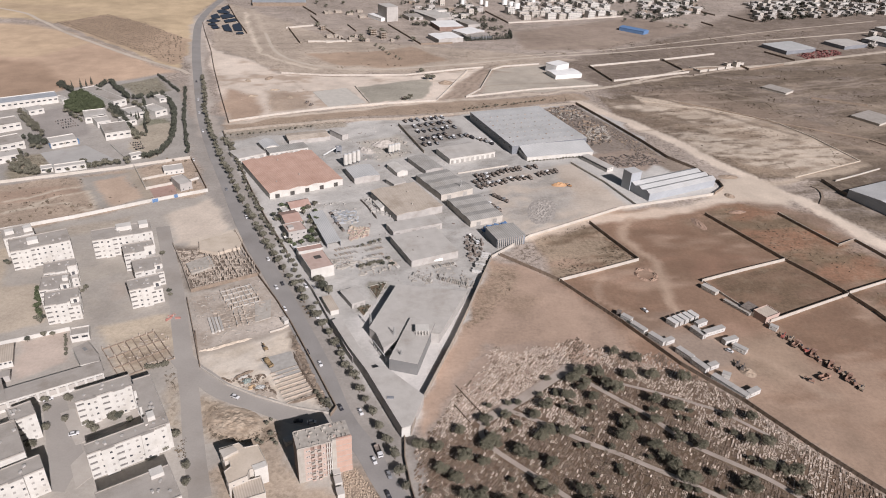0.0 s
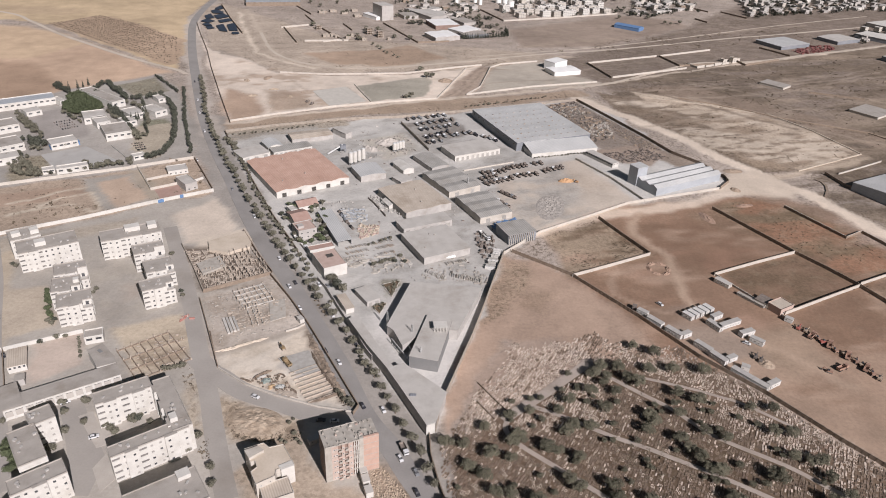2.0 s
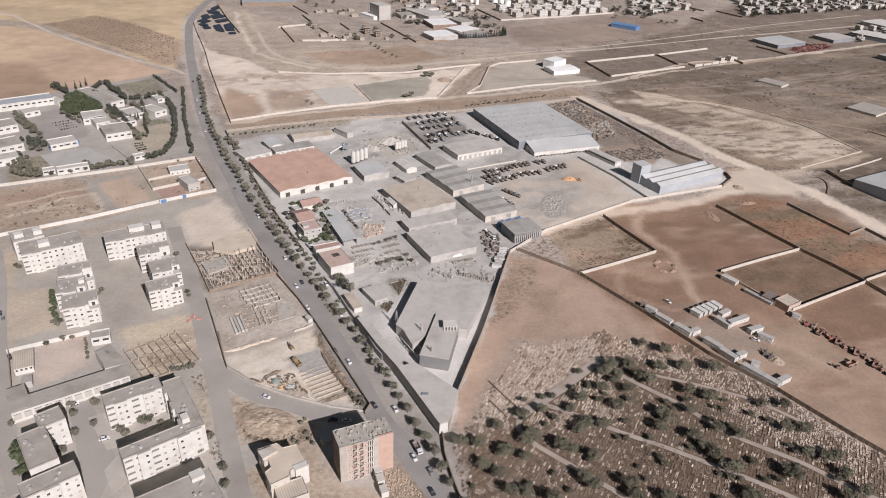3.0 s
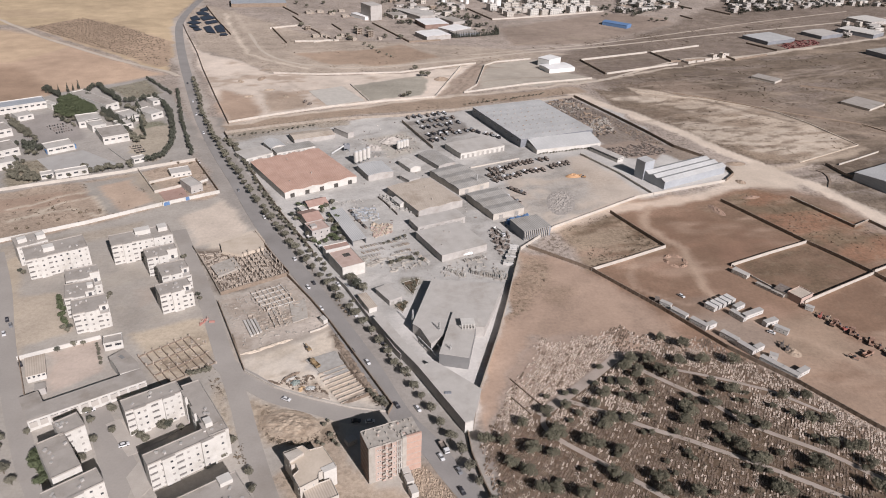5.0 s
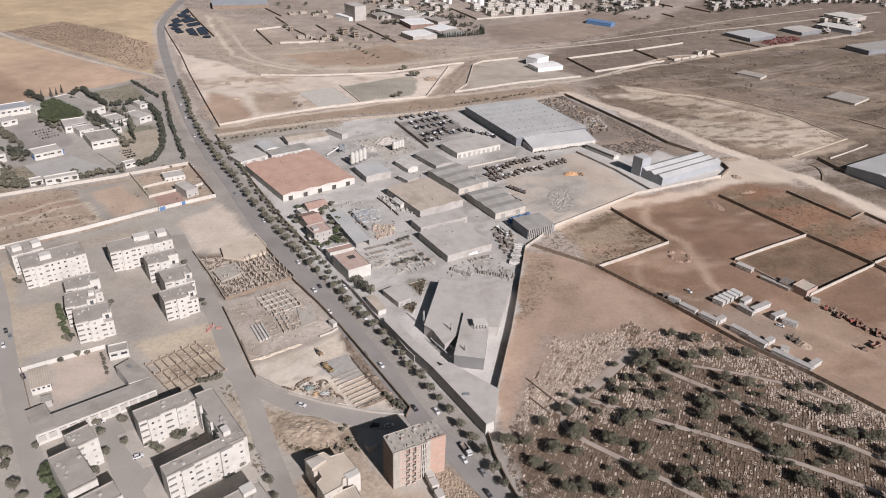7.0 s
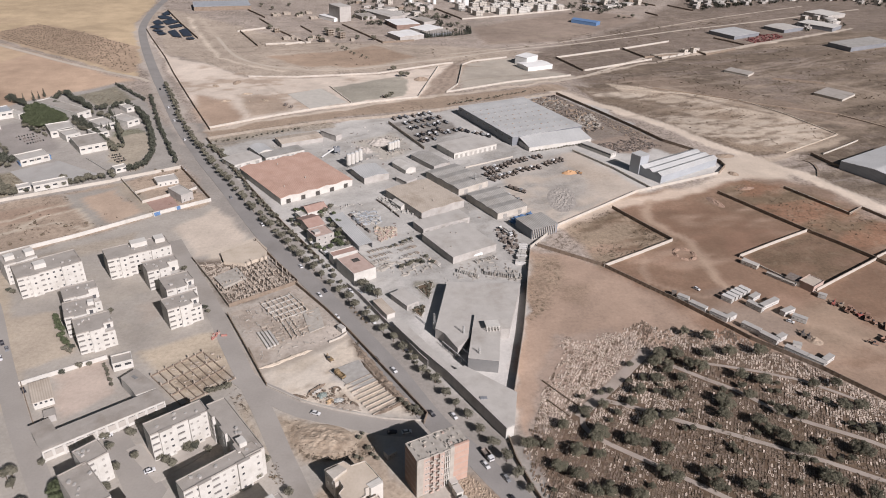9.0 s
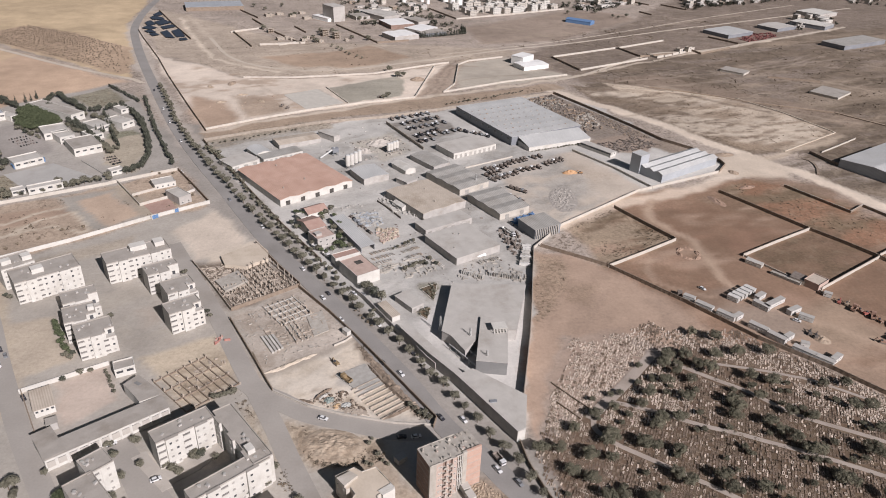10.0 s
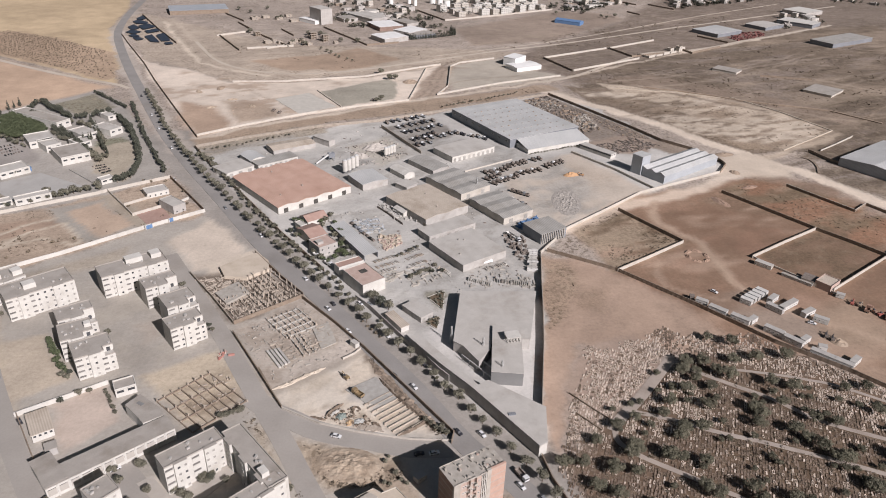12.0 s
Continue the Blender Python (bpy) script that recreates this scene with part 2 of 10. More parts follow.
# ---- mesh helpers ----
class Geo:
    """Collects vertices and faces for one mesh."""

    def __init__(self):
        self.v, self.f = [], []

    def prism(self, poly, z0, z1):
        n, k = len(poly), len(self.v)
        self.v += [(x, y, z0) for x, y in poly] + [(x, y, z1) for x, y in poly]
        self.f += [tuple(k + n + i for i in range(n)), tuple(k + n - 1 - i for i in range(n))]
        self.f += [(k + i, k + (i + 1) % n, k + n + (i + 1) % n, k + n + i) for i in range(n)]
        return self

    def box(self, x, y, z, sx, sy, sz, rz=0.0):
        """Centre x, y and bottom z."""
        c, s = math.cos(rz), math.sin(rz)
        pts = [(x + c * a * sx / 2 - s * b * sy / 2, y + s * a * sx / 2 + c * b * sy / 2) for a, b in ((-1, -1), (1, -1), (1, 1), (-1, 1))]
        return self.prism(pts, z, z + sz)

    def cyl(self, x, y, z, r, h, n=10, r2=None):
        r2 = r if r2 is None else r2
        k = len(self.v)
        for rr, zz in ((r, z), (r2, z + h)):
            self.v += [(x + rr * math.cos(6.28319 * i / n), y + rr * math.sin(6.28319 * i / n), zz) for i in range(n)]
        self.f += [tuple(k + n + i for i in range(n)), tuple(k + n - 1 - i for i in range(n))]
        self.f += [(k + i, k + (i + 1) % n, k + n + (i + 1) % n, k + n + i) for i in range(n)]
        return self

    def beam(self, p, q, r):
        """A square bar from p to q."""
        p, q = Vector(p), Vector(q)
        t = (q - p).normalized()
        a = t.cross(Vector((0.13, 0.31, 0.94))).normalized() * r
        b = t.cross(a).normalized() * r
        k = len(self.v)
        self.v += [tuple(c + s * a + u * b) for c in (p, q) for s, u in ((-1, -1), (1, -1), (1, 1), (-1, 1))]
        self.f += [(k + 3, k + 2, k + 1, k), (k + 4, k + 5, k + 6, k + 7)]
        self.f += [(k + i, k + (i + 1) % 4, k + 4 + (i + 1) % 4, k + 4 + i) for i in range(4)]
        return self

    def face(self, *pts):
        k = len(self.v)
        self.v += list(pts)
        self.f.append(tuple(range(k, k + len(pts))))
        return self

    def mesh(self, name, material):
        me = bpy.data.meshes.new(name)
        me.from_pydata(self.v, [], self.f)
        me.materials.append(material)
        me.update()
        return me


def part(name, geo, material, parent, label=""):
    ob = new(name, geo.mesh(name, material))
    ob.parent = parent
    if label:
        tagged(ob, label)
    return ob


def put(name, mesh, parent, loc, rz=0.0, scale=(1, 1, 1)):
    ob = new(name, mesh)
    ob.parent = parent
    ob.location, ob.rotation_euler, ob.scale = loc, (0, 0, rz), scale
    return ob


def thing(name, x, y, ang, label, category, group="", kind=""):
    ob = new(name)
    ob.location, ob.rotation_euler = (x, y, 0), (0, 0, ang)
    ob.empty_display_size = 0.5
    return tagged(ob, label, category, group, kind)


def basis(a, b, d):
    """Front-left corner, angle, width and depth of the rectangle whose front runs a to b and which reaches back to d."""
    w = math.hypot(b[0] - a[0], b[1] - a[1])
    ang = math.atan2(b[1] - a[1], b[0] - a[0])
    dep = -(d[0] - a[0]) * math.sin(ang) + (d[1] - a[1]) * math.cos(ang)
    return ang, w, dep


def slab(geo, x0, y0, x1, y1, z0, z1):
    return geo.prism([(x0, y0), (x1, y0), (x1, y1), (x0, y1)], z0, z1)


def ring(geo, w, d, z0, z1, t, over=0.0):
    """A parapet round a w by d rectangle."""
    o = over
    slab(geo, -o, -o, w + o, t, z0, z1)
    slab(geo, -o, d - t, w + o, d + o, z0, z1)
    slab(geo, -o, t, t, d - t, z0, z1)
    slab(geo, w - t, t, w + o, d - t, z0, z1)
    return geo


# shared window and door meshes: front in the plane y = 0, facing -y
def window_meshes(name, w, h, fmat, gmat):
    fr = Geo()
    t = 0.14
    for x0, x1, z0, z1 in ((-w / 2, w / 2, 0, t), (-w / 2, w / 2, h - t, h), (-w / 2, -w / 2 + t, t, h - t), (w / 2 - t, w / 2, t, h - t)):
        fr.prism([(x0, -0.12), (x1, -0.12), (x1, 0.02), (x0, 0.02)], z0, z1)
    pn = Geo().prism([(-w / 2 + t, -0.05), (w / 2 - t, -0.05), (w / 2 - t, -0.01), (-w / 2 + t, -0.01)], t, h - t)
    return fr.mesh(name + "_frame", fmat), pn.mesh(name + "_pane", gmat)


WIN = window_meshes("window", 1.3, 1.35, WHITE, GLASS)
WIN_SHUT = window_meshes("window_shut", 1.3, 1.4, WHITE, SHUTTER)
WIN_SMALL = window_meshes("window_small", 0.8, 0.8, WHITE, GLASS)
WIN_WIDE = window_meshes("window_wide", 3.2, 1.6, WHITE, GLASS)


def window(kind, parent, x, y, z, rz=0.0):
    ob = put("window", kind[0], parent, (x, y, z), rz)
    put("pane", kind[1], ob, (0, 0, 0))
    return ob


def loggia(parent, x, y, z, w, rz, mat):
    """A balcony on a solid wall: flat dark panel painted as recess shade, parapet and a slab edge."""
    ob = part("balcony", Geo().prism([(-w / 2, -0.35), (w / 2, -0.35), (w / 2, -0.05), (-w / 2, -0.05)], 0.0, 1.0), mat, parent)
    ob.location, ob.rotation_euler = (x, y, z), (0, 0, rz)
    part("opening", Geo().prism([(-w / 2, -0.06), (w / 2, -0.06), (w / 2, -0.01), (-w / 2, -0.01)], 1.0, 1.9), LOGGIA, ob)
    return ob


ROOF_VENT = Geo().box(0, 0, 0, 0.9, 0.9, 0.7).box(0, 0, 0.7, 1.1, 1.1, 0.1).mesh("roof_vent", CABINROOF)


def apartment(a, b, d, storeys=4, fh=3.05, label="", sides=(0, 1), boxes=(), rng=1, loggias=True, notch=None):
    """A flat-roofed block of flats. sides: which walls carry windows (0 front, 1 right, 2 back, 3 left)."""
    r = random.Random(rng)
    ang, w, dep = basis(a, b, d)
    h = storeys * fh
    t = thing("apartment_building", a[0], a[1], ang, label or "white four-storey block of flats with a flat grey roof", "building", "blocks of flats")
    if notch:
        # a stepped corner: the upper storeys are cut back behind a terrace
        nw, nd, hn = notch[0], notch[1], h - notch[2] * fh
        part("wall", slab(Geo(), 0, 0, w, dep, 0, hn), WHITE, t)
        part("upper_wall", Geo().prism([(0, 0), (w - nw, 0), (w - nw, nd), (w, nd), (w, dep), (0, dep)], hn, h), WHITE, t)
        part("roof", Geo().prism([(0.3, 0.3), (w - nw - 0.3, 0.3), (w - nw - 0.3, nd + 0.3), (w - 0.3, nd + 0.3), (w - 0.3, dep - 0.3), (0.3, dep - 0.3)], h, h + 0.12), ROOFGREY, t, "flat grey felt roof")
        part("terrace", slab(Geo(), w - nw + 0.01, 0.25, w - 0.25, nd - 0.01, hn, hn + 0.1), ROOFPALE, t)
        g = Geo()
        for x0, y0, x1, y1, z in ((-0.06, -0.06, w - nw, 0.25, h), (w - nw - 0.25, 0.251, w - nw + 0.06, nd, h), (w - nw + 0.061, nd - 0.06, w + 0.06, nd + 0.25, h), (w - 0.25, nd + 0.251, w + 0.06, dep + 0.06, h), (-0.06, dep - 0.25, w - 0.251, dep + 0.06, h), (-0.06, 0.251, 0.25, dep - 0.251, h),
                                  (w - nw + 0.061, -0.06, w + 0.06, 0.2, hn), (w - 0.2, 0.201, w + 0.06, nd - 0.061, hn)):
            slab(g, x0, y0, x1, y1, z + 0.001, z + 0.6)
        part("parapet", g, ROOFGREY, t)
        part("terrace_door", Geo().box(w - nw / 2, nd - 0.04, hn + 0.1, 1.6, 0.1, 2.1), GLASS, t)
        part("terrace_window", Geo().box(w - nw + 0.04, nd * 0.55, hn + 0.9, 0.1, 1.3, 1.2), GLASS, t)
    else:
        part("wall", slab(Geo(), 0, 0, w, dep, 0, h), WHITE, t)
        part("roof", slab(Geo(), 0.3, 0.3, w - 0.3, dep - 0.3, h, h + 0.12), ROOFGREY, t, "flat grey felt roof")
        part("parapet", ring(Geo(), w, dep, h + 0.001, h + 0.6, 0.25, 0.06), ROOFGREY, t)
    for bx, by, sx, sy, sz in boxes:
        part("stair_house", slab(Geo(), bx * w, by * dep, min(bx * w + sx, w - 0.3), min(by * dep + sy, dep - 0.3), h + 0.1, h + sz), WHITE, t)
    for i in range(5):
        put("roof_vent", ROOF_VENT, t, (w * r.uniform(0.08, 0.92), dep * r.uniform(0.25, 0.8), h + 0.121), r.uniform(0, 1), (r.uniform(0.6, 1.6), r.uniform(0.6, 1.3), r.uniform(0.5, 1.3)))
    # stepped bays along the front
    nb = int(w / 12)
    bays = [((i + 0.5) * w / nb - 2.6, (i + 0.5) * w / nb + 2.6) for i in range(nb)]
    for x0, x1 in bays:
        part("bay", slab(Geo(), x0, -1.1, x1, -0.001, 0, h + 0.4), WHITE, t)
        part("bay_roof", slab(Geo(), x0 - 0.05, -1.15, x1 + 0.05, 0.3, h + 0.601, h + 0.7), ROOFGREY, t)
    runs = {0: (w, (0, 0), (1, 0), 0.0), 1: (dep, (w, 0), (0, 1), math.pi / 2), 2: (w, (w, dep), (-1, 0), math.pi), 3: (dep, (0, dep), (0, -1), -math.pi / 2)}
    for sd in sides:
        length, (ox, oy), (dx, dy), rz = runs[sd]
        n = max(1, int(length / 3.3))
        step = length / n
        for i in range(n):
            log = loggias and sd == 0 and (i == 0 or i % 7 == 3) and step > 2.6
            skip = (not log) and i % 4 == 3 and n > 4
            for s in range(storeys):
                x = ox + dx * (i + 0.5) * step
                y = oy + dy * (i + 0.5) * step
                if notch and s >= storeys - notch[2] and x > w - notch[0] - 1 and y < notch[1] + 1:
                    continue
                if sd == 0:
                    for x0, x1 in bays:
                        if x0 < x < x1:
                            y -= 1.1
                            x = min(max(x, x0 + 0.9), x1 - 0.9)
                            log = False
                if log:
                    loggia(t, x, y, s * fh + 0.35, min(step - 0.5, 3.0), rz, WHITE)
                else:
                    k = WIN_SMALL if skip else (WIN_SHUT if r.random() < 0.62 else WIN)
                    window(k, t, x, y, s * fh + 0.95, rz)
        if length > 9 and not (sd == 0 and bays):
            # shallow vertical pilasters that divide the wall
            for i in range(1, max(2, int(length / 10))):
                p = i * length / max(2, int(length / 10))
                g = part("pilaster", Geo().prism([(-0.3, -0.22), (0.3, -0.22), (0.3, -0.005), (-0.3, -0.005)], 0, h), WHITE, t)
                g.location, g.rotation_euler = (ox + dx * p, oy + dy * p, 0), (0, 0, rz)
    return t


def roof_geo(w, d, h, shape, bays, rise, along="y", over=0.35):
    """Roof skin over a w by d hall at height h. Ridges run back (along y) or across (along x)."""
    g = Geo()
    if along == "x":
        length, span = w, d
    else:
        length, span = d, w
    n = {"gable": 2, "vault": 8, "flat": 1, "shed": 1}[shape]
    prof = []
    for bay in range(bays):
        for i in range(n + 1):
            if bay and i == 0:
                continue
            u = i / n
            z = {"gable": rise * (1 - abs(2 * u - 1)), "vault": rise * math.sin(math.pi * u), "flat": 0.0, "shed": rise * u}[shape]
            prof.append(((bay + u) * span / bays, h + z))
    prof[0] = (-over, prof[0][1] - (0.1 if shape != "flat" else 0))
    prof[-1] = (span + over, prof[-1][1] - (0.1 if shape != "flat" else 0))
    t = 0.18
    k = 0
    for e in (-over, length + over):
        for p, z in prof:
            for zz in (z, z + t):
                g.v.append((p, e, zz) if along != "x" else (e, p, zz))
    m = len(prof)
    up = lambda e, i, s: e * 2 * m + 2 * i + s
    for i in range(m - 1):
        g.f += [(up(0, i, 1), up(0, i + 1, 1), up(1, i + 1, 1), up(1, i, 1)), (up(0, i, 0), up(1, i, 0), up(1, i + 1, 0), up(0, i + 1, 0))]
        g.f += [(up(0, i, 0), up(0, i + 1, 0), up(0, i + 1, 1), up(0, i, 1)), (up(1, i, 0), up(1, i, 1), up(1, i + 1, 1), up(1, i + 1, 0))]
    g.f += [(up(0, 0, 0), up(0, 0, 1), up(1, 0, 1), up(1, 0, 0)), (up(0, m - 1, 0), up(1, m - 1, 0), up(1, m - 1, 1), up(0, m - 1, 1))]
    return g, prof


def hall(a, b, d, h, label, wall=None, roof=None, shape="flat", bays=1, rise=1.5, along="y", doors=0, wins=0, skylights=0,
         name="warehouse", category="building", group="factory halls", parapet=False, open_front=False, side_wins=0, vents=0):
    wall, roof = wall or GREYWALL, roof or ROOFRIB
    ang, w, dep = basis(a, b, d)
    t = thing(name, a[0], a[1], ang, label, category, group)
    g, prof = roof_geo(w, dep, h, shape, bays, rise, along, 0.0 if parapet else 0.35)
    body = Geo()
    if open_front:
        th = 0.3
        slab(body, 0, dep - th, w, dep, 0, h); slab(body, 0, 0, th, dep - th, 0, h); slab(body, w - th, 0, w, dep - th, 0, h)
        for i in range(1, int(w / 5)):
            part("column", Geo().box(i * w / int(w / 5), 0.3, 0, 0.4, 0.4, h), CONCRETE, t)
    else:
        slab(body, 0, 0, w, dep, 0, h)
    # gable ends fill the space below the ridges
    if shape in ("gable", "vault"):
        for e in ((0.001, dep - 0.001) if along != "x" else (0.001, w - 0.001)):
            for i in range(len(prof) - 1):
                (p, z), (q, y) = prof[i], prof[i + 1]
                p, q = max(p, 0), min(q, w if along != "x" else dep)
                pts = [(p, h), (q, h), (q, y), (p, z)]
                pts = [pts[j] for j in range(4) if j == 0 or abs(pts[j][1] - h) > 0.02 or j == 1]
                if len(pts) > 2:
                    body.face(*[(u, e, v) if along != "x" else (e, u, v) for u, v in pts])
    part("wall", body, wall, t)
    part("roof", g, roof, t)
    if parapet:
        part("parapet", ring(Geo(), w, dep, h + 0.181, h + 0.9, 0.25, 0.05), wall, t)
    for i in range(doors):
        x = (i + 0.5) * w / doors
        dw, dh = min(3.4, w / doors * 0.5), min(3.4, h * 0.65)
        dr = part("door", Geo().prism([(x - dw / 2, -0.05), (x + dw / 2, -0.05), (x + dw / 2, 0.02), (x - dw / 2, 0.02)], 0, dh), DOORMAT if doors == 5 else SHUTTER, t, "loading door")
        part("door_frame", Geo().prism([(x - dw / 2 - 0.25, -0.16), (x + dw / 2 + 0.25, -0.16), (x + dw / 2 + 0.25, 0.01), (x - dw / 2 - 0.25, 0.01)], dh, dh + 0.3), wall, t)
    for i in range(wins):
        window(WIN_WIDE if w / wins > 3.7 else WIN, t, (i + 0.5) * w / wins, 0, h * 0.55)
    for i in range(side_wins):
        window(WIN_WIDE, t, 0, (i + 0.5) * dep / side_wins, h * 0.55, -math.pi / 2)
    for i in range(skylights):
        for j in range(3):
            x, y = (i + 0.5) * w / skylights, (j + 0.5) * dep / 3
            if shape == "flat":
                part("skylight", slab(Geo(), x - 0.6, y - 2.5, x + 0.6, y + 2.5, h + 0.182, h + 0.45), STEEL, t)
    rr = random.Random(int(w * 10))
    for i in range(vents):
        part("roof_vent", Geo().cyl(w * rr.uniform(0.1, 0.9), dep * rr.uniform(0.1, 0.9), h + 0.1, 0.35, rise * (shape != "flat") + 0.8, 8), CONCRETE, t)
    return t


def poly_hall(pts, h, label, wall=None, roof=None, name="warehouse", group="factory halls"):
    """A flat-roofed hall on an irregular plan."""
    t = thing(name, pts[0][0], pts[0][1], 0, label, "building", group)
    loc = [(x - pts[0][0], y - pts[0][1]) for x, y in pts]
    cx, cy = sum(p[0] for p in loc) / len(loc), sum(p[1] for p in loc) / len(loc)
    part("wall", Geo().prism(loc, 0, h), wall or GREYWALL, t)
    part("roof", Geo().prism([(cx + (x - cx) * 1.012, cy + (y - cy) * 1.012) for x, y in loc], h + 0.002, h + 0.25), roof or ROOFPALE, t)
    return t


def house(a, b, d, h, label, wall=None, roof=None, wins=2, pitched=False, group="houses", box=None, category="house", sides=(0, 1)):
    wall, roof = wall or WHITE, roof or ROOFPALE
    ang, w, dep = basis(a, b, d)
    t = thing("house", a[0], a[1], ang, label, category, group)
    part("wall", slab(Geo(), 0, 0, w, dep, 0, h), wall, t)
    if pitched:
        part("roof", roof_geo(w, dep, h + 0.01, "gable", 1, min(w, dep) * 0.22, "x", 0.4)[0], roof, t)
        part("gable_wall", Geo().face((0.01, 0, h), (0.01, dep, h), (0.01, dep / 2, h + min(w, dep) * 0.22))
             .face((w - 0.01, 0, h), (w - 0.01, dep / 2, h + min(w, dep) * 0.22), (w - 0.01, dep, h)), wall, t)
    else:
        part("roof", slab(Geo(), 0.25, 0.25, w - 0.25, dep - 0.25, h, h + 0.12), roof, t)
        part("parapet", ring(Geo(), w, dep, h + 0.001, h + 0.6, 0.22, 0.04), wall, t)
    if box:
        bx, by, sx, sy, sz = box
        part("roof_room", slab(Geo(), bx * w, by * dep, bx * w + sx, by * dep + sy, h + 0.1, h + sz), wall, t)
    st = max(1, int(h / 3))
    for s in range(st):
        for i in range(wins):
            if 0 in sides:
                window(WIN if w / wins > 1.9 else WIN_SMALL, t, (i + 0.5) * w / wins, 0, s * h / st + 0.9)
            if 1 in sides and dep / wins > 1.2:
                window(WIN_SMALL, t, w, (i + 0.5) * dep / wins, s * h / st + 0.9, math.pi / 2)
    return t


def wall_run(name, pts, h, t, mat, label, cap=None, piers=0.0):
    """A boundary wall along a line of corners, one mesh, with a coping and piers as parts."""
    g, c = Geo(), Geo()
    top = thing(name, pts[0][0], pts[0][1], 0, label, "wall", kind="structure")
    ox, oy = pts[0]
    for k, ((x0, y0), (x1, y1)) in enumerate(zip(pts, pts[1:])):
        ln, an = math.hypot(x1 - x0, y1 - y0), math.atan2(y1 - y0, x1 - x0)
        lift = 0.012 * (k % 3)
        mx, my = (x0 + x1) / 2 - ox, (y0 + y1) / 2 - oy
        g.box(mx, my, -0.1 - lift, ln + t * 0.9, t, h + 0.1 + lift, an)
        c.box(mx, my, h + 0.002, ln + t * 0.9 + 0.06, t + 0.12, 0.1 + lift, an)
        if piers:
            n = max(1, int(ln / piers))
            for i in range(n + 1):
                u = i / n - 0.5
                c.box(mx + math.cos(an) * ln * u, my + math.sin(an) * ln * u, 0, t + 0.2, t + 0.2, h + 0.25, an)
    part("panel", g, mat, top)
    part("coping", c, cap or mat, top)
    return top


# ---- trees ----
def leaf_mesh(name, blobs, n, size, mat, seed):
    """A crown of many small leaf cards on and just under the skin of overlapping lobes (x, y, z, rx, rz)."""
    r = random.Random(seed)
    g = Geo()
    vol = [b[3] * b[3] for b in blobs]
    for i in range(n):
        x, y, z, rx, rz = r.choices(blobs, vol)[0]
        u = Vector((r.gauss(0, 1), r.gauss(0, 1), r.gauss(0.12, 1))).normalized()
        ragged = 1 + 0.16 * noise.noise((u.x * 2.2 + seed, u.y * 2.2, u.z * 2.2 + x))
        rad = (1 - 0.38 * r.random() ** 1.6) * ragged * (r.uniform(1.05, 1.3) if r.random() < 0.12 else 1.0)
        c = Vector((x + u.x * rx * rad, y + u.y * rx * rad, z + u.z * rz * rad))
        nrm = (u * 1.3 + Vector((r.uniform(-1, 1), r.uniform(-1, 1), r.uniform(-0.6, 1.1)))).normalized()
        s = size * r.uniform(0.6, 1.4)
        a = nrm.cross(Vector((r.uniform(-1, 1), r.uniform(-1, 1), r.random() + 0.1))).normalized() * s
        b = nrm.cross(a).normalized() * s * 0.75
        g.face(tuple(c - a - b * 0.4), tuple(c + a * 0.3 - b), tuple(c + a), tuple(c + b * 0.9 - a * 0.2))
    return g.mesh(name, mat)


def trunk_mesh(h, r0, limbs, seed):
    r = random.Random(seed)
    g = Geo().cyl(0, 0, -0.15, r0, h, 7, r0 * 0.55)
    for i in range(limbs):
        an = 6.283 * i / limbs + r.uniform(-0.4, 0.4)
        e = (math.cos(an) * h * 0.6, math.sin(an) * h * 0.6, h * r.uniform(1.2, 1.6))
        g.beam((0, 0, h * 0.75), e, r0 * 0.32)
    return g.mesh("trunk", BARK)


def lobes(seed, n, r, h, main, side, squash):
    """One broad lobe and n smaller ones round it."""
    q = random.Random(seed)
    out = [(0, 0, h, main, main * squash)]
    for i in range(n):
        an = 6.283 * (i + q.uniform(-0.35, 0.35)) / n
        k = side * q.uniform(0.75, 1.2)
        out.append((r * q.uniform(0.7, 1.15) * math.cos(an), r * q.uniform(0.7, 1.15) * math.sin(an), h + q.uniform(-0.7, 0.5) * main * squash * 0.6, k, k * squash))
    return out


